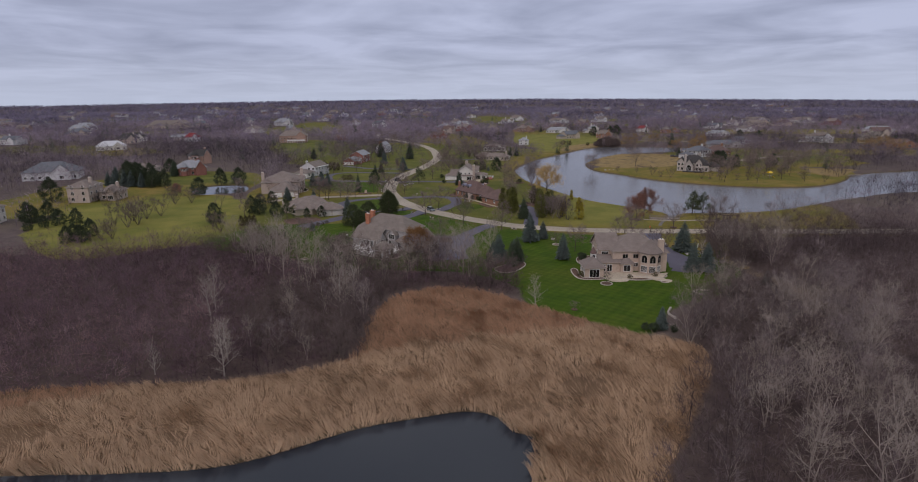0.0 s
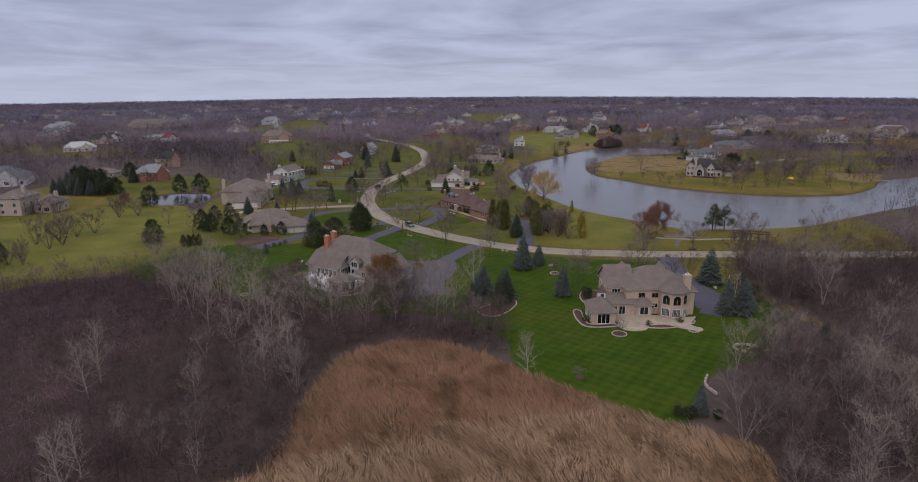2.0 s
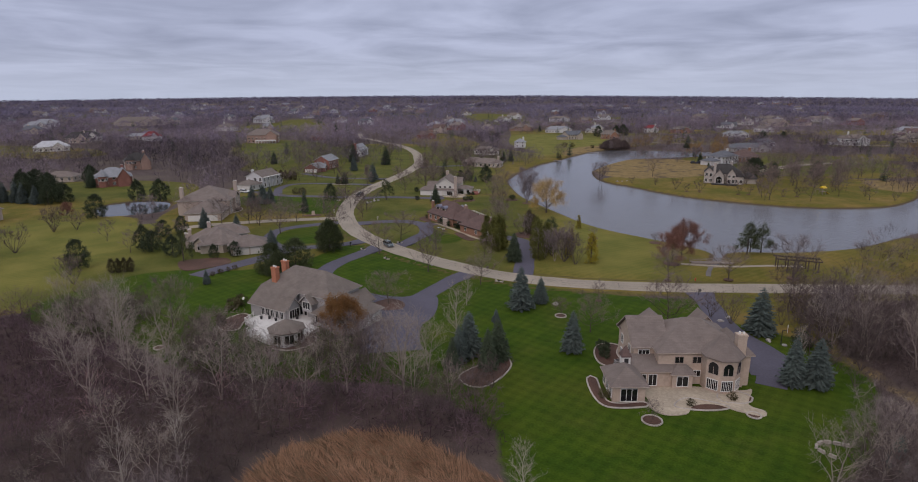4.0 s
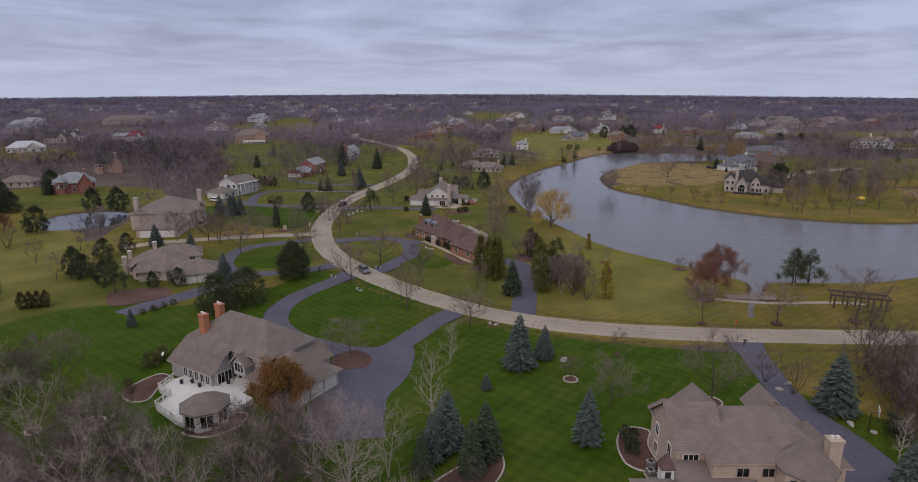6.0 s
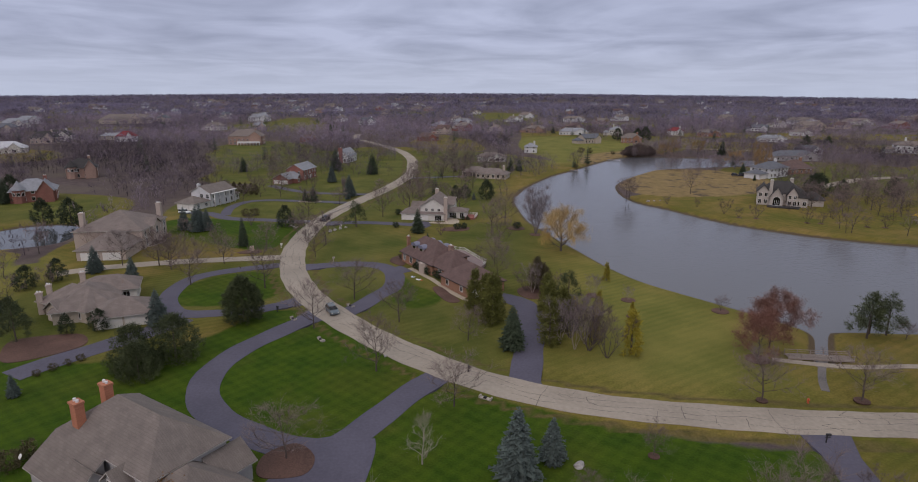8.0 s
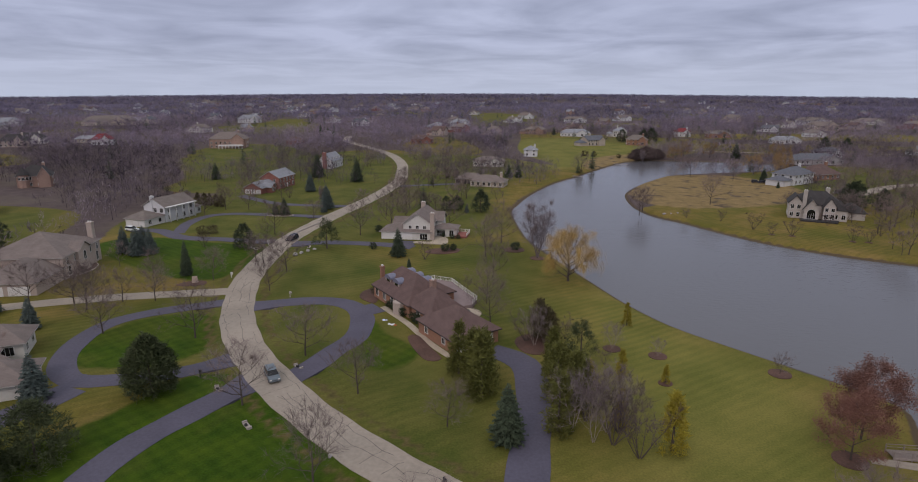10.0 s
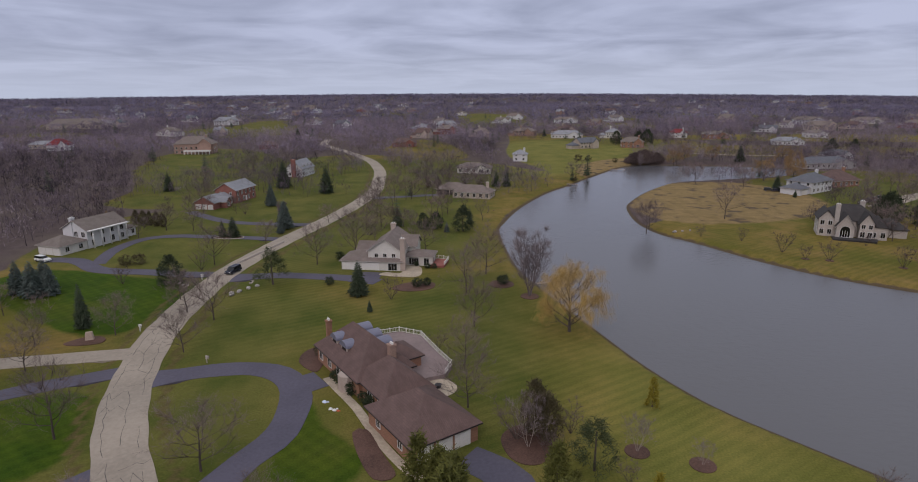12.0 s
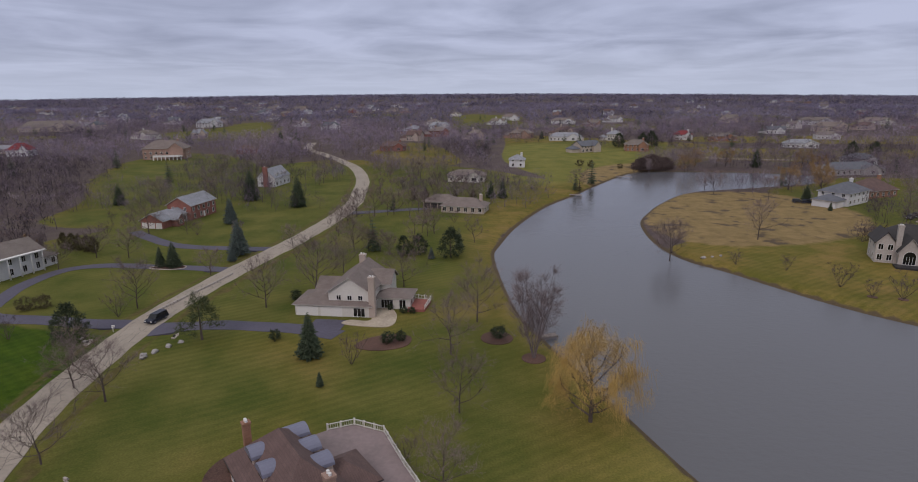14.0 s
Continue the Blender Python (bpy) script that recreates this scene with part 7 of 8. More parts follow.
        (BUSH, ((40.2, 117.4, 1.5), (41.6, 116.4, 1.9), (46, 116, 1.6), (38, 174.6, 2.0), (37.6, 171.2, 2.2), (77, 176, 3), (80, 174, 2.4), (3.3, 288.3, 1.8), (4.5, 286.6, 1.9), (5.7, 285.0, 1.8), (6.9, 283.3, 1.9), (9.2, 280.3, 2.0), (10.4, 278.7, 1.9), (11.5, 277.0, 1.8), (12.5, 275.3, 1.8), (13.5, 337, 2.2), (15.8, 338, 2.0), (35, 339, 2.4), (12, 354.8, 1.4), (15, 353, 1.4), (17, 352.6, 1.4), (-9, 339, 2), (-11, 362, 2.2), (-87, 311, 1.5), (-83, 313, 1.4))),
        (BUSH_BROWN, ((-40.6, 199.6, 2.6), (-41.4, 197.2, 2.6), (-56.6, 222.7, 1.2), (-55.3, 225, 1.2), (-53.9, 227, 1.2), (-52.7, 228.8, 1.2), (-70, 356, 3), (-67, 357.4, 3), (-25, 176, 1.5), (-21, 176, 1.5), (-40, 187, 1.6), (-41.5, 189.5, 1.5), (34, 156.4, 1.5), (47, 153.6, 1.2), (54.5, 155.6, 1.3), (-2, 298, 1.6), (0, 301, 1.8), (86, 514, 2), (112, 606, 4), (106, 610, 4), (128, 596, 3)))):
    for i, (x, y, h) in enumerate(rows):
        kind.plant(x, y, h * (1.1 if kind in (OAK, LAWN_TREE, VASE, THICKET) else 1.0), wide=(1.22 if kind is LAWN_TREE else 1.0) + 0.12 * math.sin(i * 2.7))
GREEN.plant(-53.8, 310.7, 10.5, wide=0.62)


# ---- the woods ----
def scatter(ring, gap, seed):
    """Points spread unevenly but with some distance between them inside a ring."""
    rng = np.random.default_rng(seed)
    xs, ys = [p[0] for p in ring], [p[1] for p in ring]
    gx, gy = np.meshgrid(np.arange(min(xs), max(xs), gap), np.arange(min(ys), max(ys), gap))
    px = gx.ravel() + rng.uniform(-0.48, 0.48, gx.size) * gap
    py = gy.ravel() + rng.uniform(-0.48, 0.48, gx.size) * gap
    keep = inside(px, py, ring)
    return px[keep], py[keep], rng


def plant_wood(ring, gap, low, high, seed, limit, close, group, pale=False):
    """Trees of a wood: the ones that the flight passes nearest stand singly, the others are given back."""
    px, py, rng = scatter(ring, gap, seed)
    d = np.hypot(px - close[0], py - close[1])
    order = np.argsort(d)
    for n, i in enumerate(order[:limit]):
        k = rng.random()
        kind = SHRUB if k < 0.24 else PALE if k < 0.34 else HAZE if k < (0.52 if pale else 0.38) else THICKET
        h = rng.uniform(low, high) * (0.6 if kind is SHRUB else 1.0)
        kind.plant(px[i], py[i], h, group=group)
    rest = order[limit:]
    return px[rest], py[rest], rng.uniform(low, high, len(rest))


rest_w = plant_wood(WEST_WOOD, 4.3, 5.5, 9.5, 201, 66, (-25, 125), "thicket beside the reeds")
rest_e = plant_wood(EAST_WOOD, 4.6, 6.5, 12.0, 202, 66, (65, 125), "woodland east of the lawn", True)


def tree_cloud(name, label, px, py, hs, twigs, width, length, seed, mat, low=0.12, ratio=0.42, shade=0.5, rise=0.75, lift=0.0, even=0.19, mix=0.08):
    """Many leafless trees in one mesh: a stem and a haze of twigs each."""
    rng = np.random.default_rng(seed)
    n = len(px)
    base = np.stack([px, py, land(px, py)], -1)
    stem = blades(base, base + np.stack([rng.normal(size=n) * 0.3, rng.normal(size=n) * 0.3, hs * 0.8], -1), hs * 0.009, rng)
    m = n * twigs
    idx = np.repeat(np.arange(n), twigs)
    boughs = 7
    pick = idx * boughs + rng.integers(0, boughs, m)
    ct, ca = rng.uniform(0.12, 0.95, n * boughs), rng.uniform(0, math.tau, n * boughs)
    cr = np.sqrt(rng.uniform(0.05, 1, n * boughs))
    t = np.clip(ct[pick] + rng.normal(size=m) * 0.13, 0, 1)
    z = hs[idx] * (low + (0.98 - low) * t ** 0.8)
    r = hs[idx] * ratio * np.sqrt(np.clip(1 - (1.6 * t - 0.75) ** 2, 0.05, 1)) * np.clip(cr[pick] + rng.normal(size=m) * 0.16, 0, 1.1)
    a = ca[pick] + rng.normal(size=m) * 0.4
    st = base[idx] + np.stack([r * np.cos(a), r * np.sin(a), z], -1)
    d = np.stack([np.cos(a) * 0.5, np.sin(a) * 0.5, np.full(m, rise)], -1) + rng.normal(size=(m, 3)) * 0.45
    d /= np.linalg.norm(d, axis=1, keepdims=True)
    face = np.stack([r * np.cos(a), r * np.sin(a), hs[idx] * ((t - 0.3) * 0.8 + lift)], -1) / hs[idx][:, None] + rng.normal(size=(m, 3)) * 0.16
    side = np.cross(d, face)
    side *= width / (np.linalg.norm(side, axis=1, keepdims=True) + 1e-9)
    half = d * (length * hs[idx] / 20)[:, None]
    tw = np.stack([st - half - side, st - half + side, st + half], 1)
    me = tri_mesh(name, np.concatenate([stem, tw]), mat)
    patch = np.array([noise.noise((x * 0.02, y * 0.02, 7.0)) for x, y in zip(px, py)])
    broad = np.array([noise.noise((x * 0.0045, y * 0.0045, 2.0)) for x, y in zip(px, py)])
    tone = np.clip(shade + 0.5 * patch + 0.35 * broad + rng.normal(size=n) * even, 0, 1)
    tones = np.concatenate([tone * 0.55, np.clip(tone[idx] + rng.normal(size=m) * mix, 0, 1)])
    me.attributes.new("tone", "FLOAT", "POINT").data.foreach_set("value", np.repeat(tones, 3).astype(np.float32))
    ob = new(name, me)
    return tagged(ob, label, "woods", kind="stuff")


for ring, gap, low, high, seed, pale, group in (
        ([(-62, 160), (-40, 157), (-10, 157), (6, 157), (4, 167), (-14, 169), (-30, 170), (-46, 178), (-62, 186)], 3.9, 7.0, 10.5, 203, True, "thicket beside the reeds"),
        ([(-84, 178), (-60, 172), (-53, 182), (-58, 198), (-72, 204), (-88, 200)], 4.2, 6.5, 10.0, 204, True, "thicket beside the reeds"),
        ([(81, 168), (100, 164), (120, 174), (122, 205), (86, 205), (81.5, 188)], 4.2, 9.0, 13.0, 205, False, "woodland east of the lawn")):
    plant_wood(ring, gap, low, high, seed, {203: 34, 204: 14, 205: 26}[seed], {203: (-22, 164), 204: (-60, 185), 205: (82, 184)}[seed], group, pale)


tree_cloud("thicket", "leafless thicket behind the reed bed", *rest_w, 95, 0.036, 2.3, 301, TWIG_STUFF, 0.1, 0.5, 0.58, 0.4, 0.4, 0.18)
tree_cloud("thicket", "leafless woodland beside the road", *rest_e, 95, 0.036, 2.3, 302, TWIG_TALL, 0.1, 0.5, 0.56, 0.4, 0.4, 0.2)
for ring, low, high, seed, label in (
        ([(97, 174), (108, 203), (150, 204), (250, 206), (330, 212), (330, 180), (200, 172), (120, 165)], 9, 12.5, 321, "tall leafless trees along the road"),
        ([(114, 217), (122, 230), (138, 242), (160, 246), (170, 228), (330, 232), (330, 222), (160, 217)], 6, 10, 322, "leafless trees between the road and the lake")):
    px, py, rng = scatter(ring, 5.4, seed)
    tree_cloud("thicket", label, px, py, rng.uniform(low, high, len(px)), 120, 0.034, 2.2, seed, TWIG_TALL, 0.2, 0.4, 0.56, 0.5, 0.1, 0.24)


def undergrowth(ring, gap, seed, name, label, mat):
    px, py, rng = scatter(ring, gap, seed)
    hs = rng.uniform(1.2, 3.4, len(px))
    tree_cloud(name, label, px, py, hs, 11, 0.04, 5.0, seed + 1, mat, 0.05, 0.75, 0.28, 0.4)


undergrowth(WEST_WOOD, 1.6, 311, "undergrowth", "dense plum-brown brush under the thicket", TWIG_STUFF)
undergrowth(EAST_WOOD, 1.8, 313, "undergrowth", "dense brown brush under the woodland", TWIG_TALL)

# open ground that the far woods leave free
OPEN = LAWN + LUSH + STRAW + FRESH[2:] + [spline([(-222, 262), (-140, 262), (-120, 300), (-118, 345), (-140, 394), (-190, 388), (-212, 366), (-226, 330)], 8, True), LAKE, WEST_POND, spline([(-130, 180), (-60, 205), (-100, 300), (-115, 420), (-105, 560), (-60, 620), (20, 600), (90, 590), (100, 520), (60, 440), (60, 250), (100, 200), (60, 100), (-60, 60)], 6, True)]


SLOPE = [spline([(64, 530), (84, 532), (118, 585), (150, 630), (200, 690), (150, 740), (110, 790), (70, 760), (52, 680), (48, 600)], 8, True)]
OPEN += SLOPE + [spline([(-216, 436), (-208, 468), (-186, 470), (-166, 440), (-160, 404), (-190, 408)], 8, True)]


def far_woods():
    rng = np.random.default_rng(401)

    def spread(y0, y1, gap, wide):
        ys = np.arange(y0, y1, gap)
        px, py = [], []
        for y in ys:
            half = wide(y)
            n = int(2 * half / gap)
            px.append(np.linspace(-half, half, n) + rng.uniform(-0.5, 0.5, n) * gap + 20)
            py.append(np.full(n, y) + rng.uniform(-0.5, 0.5, n) * gap)
        px, py = np.concatenate(px), np.concatenate(py)
        keep = np.ones(len(px), bool)
        stray = np.where(py > 400, 22, 0) * np.array([noise.noise((x * 0.05, y * 0.05, 5.0)) for x, y in zip(px, py)])
        for ring in OPEN:
            keep &= ~inside(px + stray, py + stray, ring)
        keep &= ~inside(px, py, LAKE) & (away(px, py, [tuple(p) for p in road_line[::6]], False) > 9) & (away(px, py, LAKE) > 4) & ~((px > 60) & (px < 180) & (py > 205) & (py < 285))
        for o in HOUSES:
            keep &= np.hypot(px - o[0], py + 6 - o[1]) > o[2]
        gaps = np.array([noise.noise((x * 0.006, y * 0.006, 3.0)) for x, y in zip(px, py)])
        keep &= gaps < MEADOW + 0.04
        return px[keep], py[keep]

    px, py = spread(225, 620, 6.8, lambda y: 25 + y * 0.8)
    tree_cloud("woods", "leafless winter woods round the houses", px, py, rng.uniform(7, 13.5, len(px)), 64, 0.089, 2.0, 402, TWIG_LILAC_HAZE, 0.12, 0.5, 0.3, 0.4, 0.8, 0.26, 0.03)
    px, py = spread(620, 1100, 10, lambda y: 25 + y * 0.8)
    tree_cloud("woods", "leafless winter woods beyond the lake", px, py, rng.uniform(7, 13, len(px)), 44, 0.26, 1.9, 403, TWIG_MID_HAZE, 0.12, 0.55, 0.5, 0.3, 1.6, 0.11, 0.02)
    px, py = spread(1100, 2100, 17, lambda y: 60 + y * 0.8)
    tree_cloud("woods", "far leafless woods", px, py, rng.uniform(8, 13, len(px)), 20, 0.75, 2.6, 404, TWIG_FAR_HAZE, 0.12, 0.7, 0.47, 0.15, 2.5, 0.08, 0.015)
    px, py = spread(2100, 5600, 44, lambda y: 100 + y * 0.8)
    tree_cloud("woods", "woods along the horizon", px, py, rng.uniform(8, 14, len(px)), 12, 1.3, 9.0, 405, TWIG_FAR_HAZE, 0.1, 1.6, 0.34, 0.1, 4.0, 0.05, 0.01)


def trees_between():
    """Soft bare trees that stand in groups between the farther houses."""
    rng = np.random.default_rng(451)
    for name, label, box, seed in (("woods", "groups of leafless trees between the far houses", (-135, 85, 470, 720), 452), ("woods", "leafless trees round the houses beyond the lake", (150, 330, 418, 640), 453), ("woods", "leafless trees on the slope above the lake", (60, 420, 600, 900), 454)):
        x0, x1, y0, y1 = box
        gx, gy = np.meshgrid(np.arange(x0, x1, 7.5), np.arange(y0, y1, 7.5))
        px, py = (g.ravel() + rng.uniform(-0.5, 0.5, g.size) * 7.5 for g in (gx, gy))
        crowd = np.array([noise.noise((x * 0.016, y * 0.016, 11.0)) for x, y in zip(px, py)])
        keep = (crowd > (-0.1 if seed != 454 else 0.14)) & ~inside(px, py, LAKE) & (away(px, py, LAKE) > 5) & (away(px, py, [tuple(p) for p in road_line[::5]], False) > 8)
        for ring in STRAW + SLOPE:
            keep &= ~inside(px, py, ring)
        for o in HOUSES:
            keep &= np.hypot(px - o[0], py - o[1]) > 11
        px, py = px[keep], py[keep]
        tree_cloud(name, label, px, py, rng.uniform(6, 12, len(px)), 90, 0.06, 2.6, seed, TWIG_LILAC_HAZE, 0.14, 0.46, 0.42, 0.4, 0.8, 0.14, 0.03)


HOUSES = [(o.matrix_basis.translation.x + 8, o.matrix_basis.translation.y + 4, 17) for o in scene.objects if o.name.split(".")[0] == "house"]
far_woods()
trees_between()


def scattered_trees():
    """Single bare trees and evergreens between the houses, and along the far shores."""
    rng = random.Random(77)
    spots = []
    for k in range(95):
        x, y = rng.uniform(-120, 75), rng.uniform(400, 700)
        spots.append((x, y))
    for k in range(110):
        spots.append((rng.uniform(150, 262), rng.uniform(332, 480)))
    for k in range(34):
        spots.append((rng.uniform(-14, 22), rng.uniform(388, 565)))
    for k in range(60):
        spots.append((rng.uniform(90, 240), rng.uniform(620, 860)))
    px, py = np.array([p[0] for p in spots]), np.array([p[1] for p in spots])
    ok = ~inside(px, py, LAKE) & (away(px, py, LAKE) > 2) & (away(px, py, [tuple(p) for p in road_line[::4]], False) > 7)
    ok &= ~inside(px, py, STRAW[0]) & ~inside(px, py, SLOPE[0])
    for o in HOUSES:
        ok &= np.hypot(px - o[0], py - o[1]) > 12
    for (x, y), good in zip(spots, ok):
        if good:
            k = rng.random()
            kind = FAR_BARE if k < 0.8 else SHRUB if k < 0.96 else FAR_PINE
            kind.plant(x, y, rng.uniform(7, 12.5) * (0.6 if kind is SHRUB else 1.0), group="trees between the far houses")
    far = np.random.default_rng(78)
    for k in range(195):
        y = far.uniform(480, 1300)
        x = far.uniform(-0.8, 0.8) * y
        if any(inside(np.array([x]), np.array([y]), r)[0] for r in (LAKE, STRAW[0], SLOPE[0])) or any(math.hypot(x - o[0], y - o[1]) < 14 for o in HOUSES) or (-120 < x < 60 and y < 620):
            continue
        FAR_PINE.plant(x, y, far.uniform(8, 15), group="evergreens in the far woods")


scattered_trees()

# ---- reeds ----


def reed_bed():
    rng = np.random.default_rng(501)
    xs, ys = [p[0] for p in REEDS], [p[1] for p in REEDS]
    n = 520000
    px, py = rng.uniform(-112, max(xs), n), rng.uniform(34, max(ys), n)
    keep = inside(px, py, REEDS) & ~(inside(px, py, MARSH_POND) & (away(px, py, MARSH_POND) > 0.8))
    px, py = px[keep], py[keep]
    thin = np.array([noise.noise((x * 0.09, y * 0.09, 0.5)) for x, y in zip(px[::1], py[::1])])
    keep = (rng.uniform(0, 1, len(px)) < 0.85) & ((thin < 0.42) | (rng.uniform(0, 1, len(px)) < 0.15))
    px, py, thin = px[keep], py[keep], thin[keep]
    h = rng.uniform(0.9, 1.9, len(px)) * (1 - 0.25 * thin)
    lean = np.array([noise.noise((x * 0.13 + 9, y * 0.13, 4.0)) for x, y in zip(px, py)])
    swirl = np.array([noise.noise((x * 0.33, y * 0.33 + 5, 8.0)) for x, y in zip(px, py)])
    cell = np.floor(px / 1.3) * 17.0 + np.floor(py / 1.1) * 31.0
    tuft = np.modf(np.abs(np.sin(cell * 12.9898) * 43758.5453))[0]
    a = 2.6 + lean * 2.4 + swirl * 1.0 + (tuft - 0.5) * 2.2
    bow = 0.25 + 0.65 * np.abs(swirl) + rng.uniform(0, 0.35, len(px)) + 0.35 * tuft
    h *= 0.72 + 0.4 * tuft
    base = np.stack([px, py, np.full(len(px), -0.35)], -1)
    tip = base + np.stack([np.cos(a) * bow * h, np.sin(a) * bow * h, h], -1)
    tris = blades(base, tip, rng.uniform(0.026, 0.06, len(px)), rng)
    far = py > 112 + 0.35 * px + 6 * lean
    for name, label, sel, mat in (("reeds", "pale straw-coloured reed bed round the pond", ~far, REED), ("reeds", "rust-brown tall reeds along the lawn edge", far, REED_RED)):
        tagged(new(name, tri_mesh(name, tris[sel], mat)), label, "reeds", kind="stuff")


reed_bed()

# ---- small things ----
POTS = ((-32.4, 189.4), (-30.7, 189.6), (-28.9, 188.3), (-24.6, 189.4))
DISH = (-38.0, 195.6, 2.7, -31)
CONDENSERS = ((39.2, 168.2), (38.6, 166.4))
SUV_AT, VAN_AT = (-12.4, 254.2), (-37.2, 349.2)


def car(x, y, yaw, paint, label, van=False):
    """A parked car: body, cabin, windows, wheels and lamps. Its front points to -y."""
    e = new("car")
    e.matrix_basis = pose(x, y, 0.07, 0, 0, yaw)
    tagged(e, label, "car")
    L, W, H = (5.0, 1.95, 1.75) if van else (4.7, 1.85, 1.65)
    b = Build()
    prof = [(-L / 2, 0.35), (-L / 2, 0.75), (-L / 2 + 0.25, 0.92), (-L * 0.22, 1.02), (L * 0.47, 1.05), (L / 2, 0.9), (L / 2, 0.35)]
    n = len(prof)
    b.add([(-W / 2, p, q) for p, q in prof] + [(W / 2, p, q) for p, q in prof], [tuple(range(n)), tuple(reversed(range(n, 2 * n)))] + [(i, n + i, n + (i + 1) % n, (i + 1) % n) for i in range(n)])
    body = part("body", b.mesh("body", paint), e)
    c = Build()
    roof0, roof1 = (-L * 0.08, L * 0.44) if not van else (-L * 0.14, L * 0.46)
    w = W / 2
    c.add([(-w, -L * 0.24, 1.0), (w, -L * 0.24, 1.0), (w, L * 0.48, 1.0), (-w, L * 0.48, 1.0), (-w + 0.18, roof0, H), (w - 0.18, roof0, H), (w - 0.18, roof1, H), (-w + 0.18, roof1, H)],
          [(4, 5, 6, 7), (0, 1, 5, 4), (1, 2, 6, 5), (2, 3, 7, 6), (3, 0, 4, 7)])
    cab = part("cabin", c.mesh("cabin", GLASS), e, "dark glazed cabin")
    part("roof", Build().add([(-w + 0.16, roof0 - 0.05, H + 0.01), (w - 0.16, roof0 - 0.05, H + 0.01), (w - 0.16, roof1 + 0.03, H + 0.01), (-w + 0.16, roof1 + 0.03, H + 0.01), (-w + 0.22, roof0 + 0.02, H + 0.06), (w - 0.22, roof0 + 0.02, H + 0.06), (w - 0.22, roof1, H + 0.06), (-w + 0.22, roof1, H + 0.06)],
                            [(4, 5, 6, 7), (0, 1, 5, 4), (1, 2, 6, 5), (2, 3, 7, 6), (3, 0, 4, 7), (3, 2, 1, 0)]).mesh("roof", paint), cab)
    for sx in (-1, 1):
        for sy in (-0.31, 0.31):
            wh = Build()
            wh.tube((sx * (w - 0.2), sy * L, 0.33), (sx * (w + 0.02), sy * L, 0.33), 0.33, 0.33, 14)
            wheel = part("wheel", wh.mesh("wheel", DARK), e)
            part("rim", Build().tube((sx * (w + 0.0), sy * L, 0.33), (sx * (w + 0.03), sy * L, 0.33), 0.2, 0.18, 10).mesh("rim", METAL), wheel)
        part("headlight", Build().box(sx * (w - 0.42), sx * (w - 0.08), -L / 2 - 0.02, -L / 2 + 0.1, 0.62, 0.8).mesh("headlight", TRIM), e) if sx > 0 else part("headlight", Build().box(-(w - 0.08), -(w - 0.42), -L / 2 - 0.02, -L / 2 + 0.1, 0.62, 0.8).mesh("headlight", TRIM), e)
        part("mirror", Build().box(min(sx * w, sx * (w + 0.18)), max(sx * w, sx * (w + 0.18)), -L * 0.2, -L * 0.17, 1.02, 1.15).mesh("mirror", paint), e)
    return e


SILVER = material("silver_paint", (0.17, 0.2, 0.225), rough=0.35, vary=0.03, metal=0.3, by=None)
NAVY = material("dark_blue_paint", (0.018, 0.02, 0.035), rough=0.25, vary=0.03, by=None)
WHITE_PAINT = material("white_paint", (0.72, 0.72, 0.72), rough=0.35, vary=0.03, by=None)
YELLOW = material("yellow_plastic", (0.62, 0.42, 0.02), rough=0.5, by=None)
HYDRANT = material("red_orange_paint", (0.5, 0.10, 0.04), rough=0.5, by=None)
TIMBER = material("weathered_timber", (0.27, 0.225, 0.20), vary=0.2, by=None)
TIMBER_DARK = material("dark_stained_timber", (0.105, 0.08, 0.068), vary=0.2, by=None)
FABRIC_BLUE = material("pale_blue_plastic_sheet", (0.60, 0.66, 0.80), rough=0.5, vary=0.1, by=None)
WET_STONE = material("wet_grey_stones", (0.15, 0.135, 0.128), vary=0.4, grain=4.0, by=None, bump=0.4)
ROCK = material("pale_rock", (0.36, 0.335, 0.32), vary=0.25, by=None)

car(*SUV_AT, 30, SILVER, "silver sport utility car on the concrete road")
car(*VAN_AT, -14, NAVY, "dark blue van on the concrete road", True)
car(-96.6, 360.6, 70, WHITE_PAINT, "white car parked before the garage")
car(176.5, 478, 70, NAVY, "dark car parked by the white house")
car(173, 479.5, 70, DARK, "black car parked by the white house")
for k in range(4):
    car(196 + 4.4 * k, 446 + 3.2 * k, -50, (DARK, NAVY, SILVER, DARK)[k], "dark car parked along the lakeside drive")


def mailbox(x, y, yaw=0, mat=TRIM, label="white mailbox on a post at the roadside"):
    e = new("mailbox")
    e.matrix_basis = pose(x, y, 0, 0, 0, yaw)
    tagged(e, label, "mailbox")
    part("post", Build().box(-0.07, 0.07, -0.07, 0.07, -0.1, 1.15).box(-0.06, 0.06, -0.5, 0.3, 0.85, 0.95).mesh("post", mat), e)
    ring = [(-0.15, 1.15), (0.15, 1.15), (0.15, 1.35), (0.08, 1.45), (-0.08, 1.45), (-0.15, 1.35)]
    b = Build()
    b.add([(p, -0.5, q) for p, q in ring] + [(p, 0.15, q) for p, q in ring], [tuple(range(6)), tuple(reversed(range(6, 12)))] + [(i, 6 + i, 6 + (i + 1) % 6, (i + 1) % 6) for i in range(6)])
    part("box", b.mesh("box", mat), e)


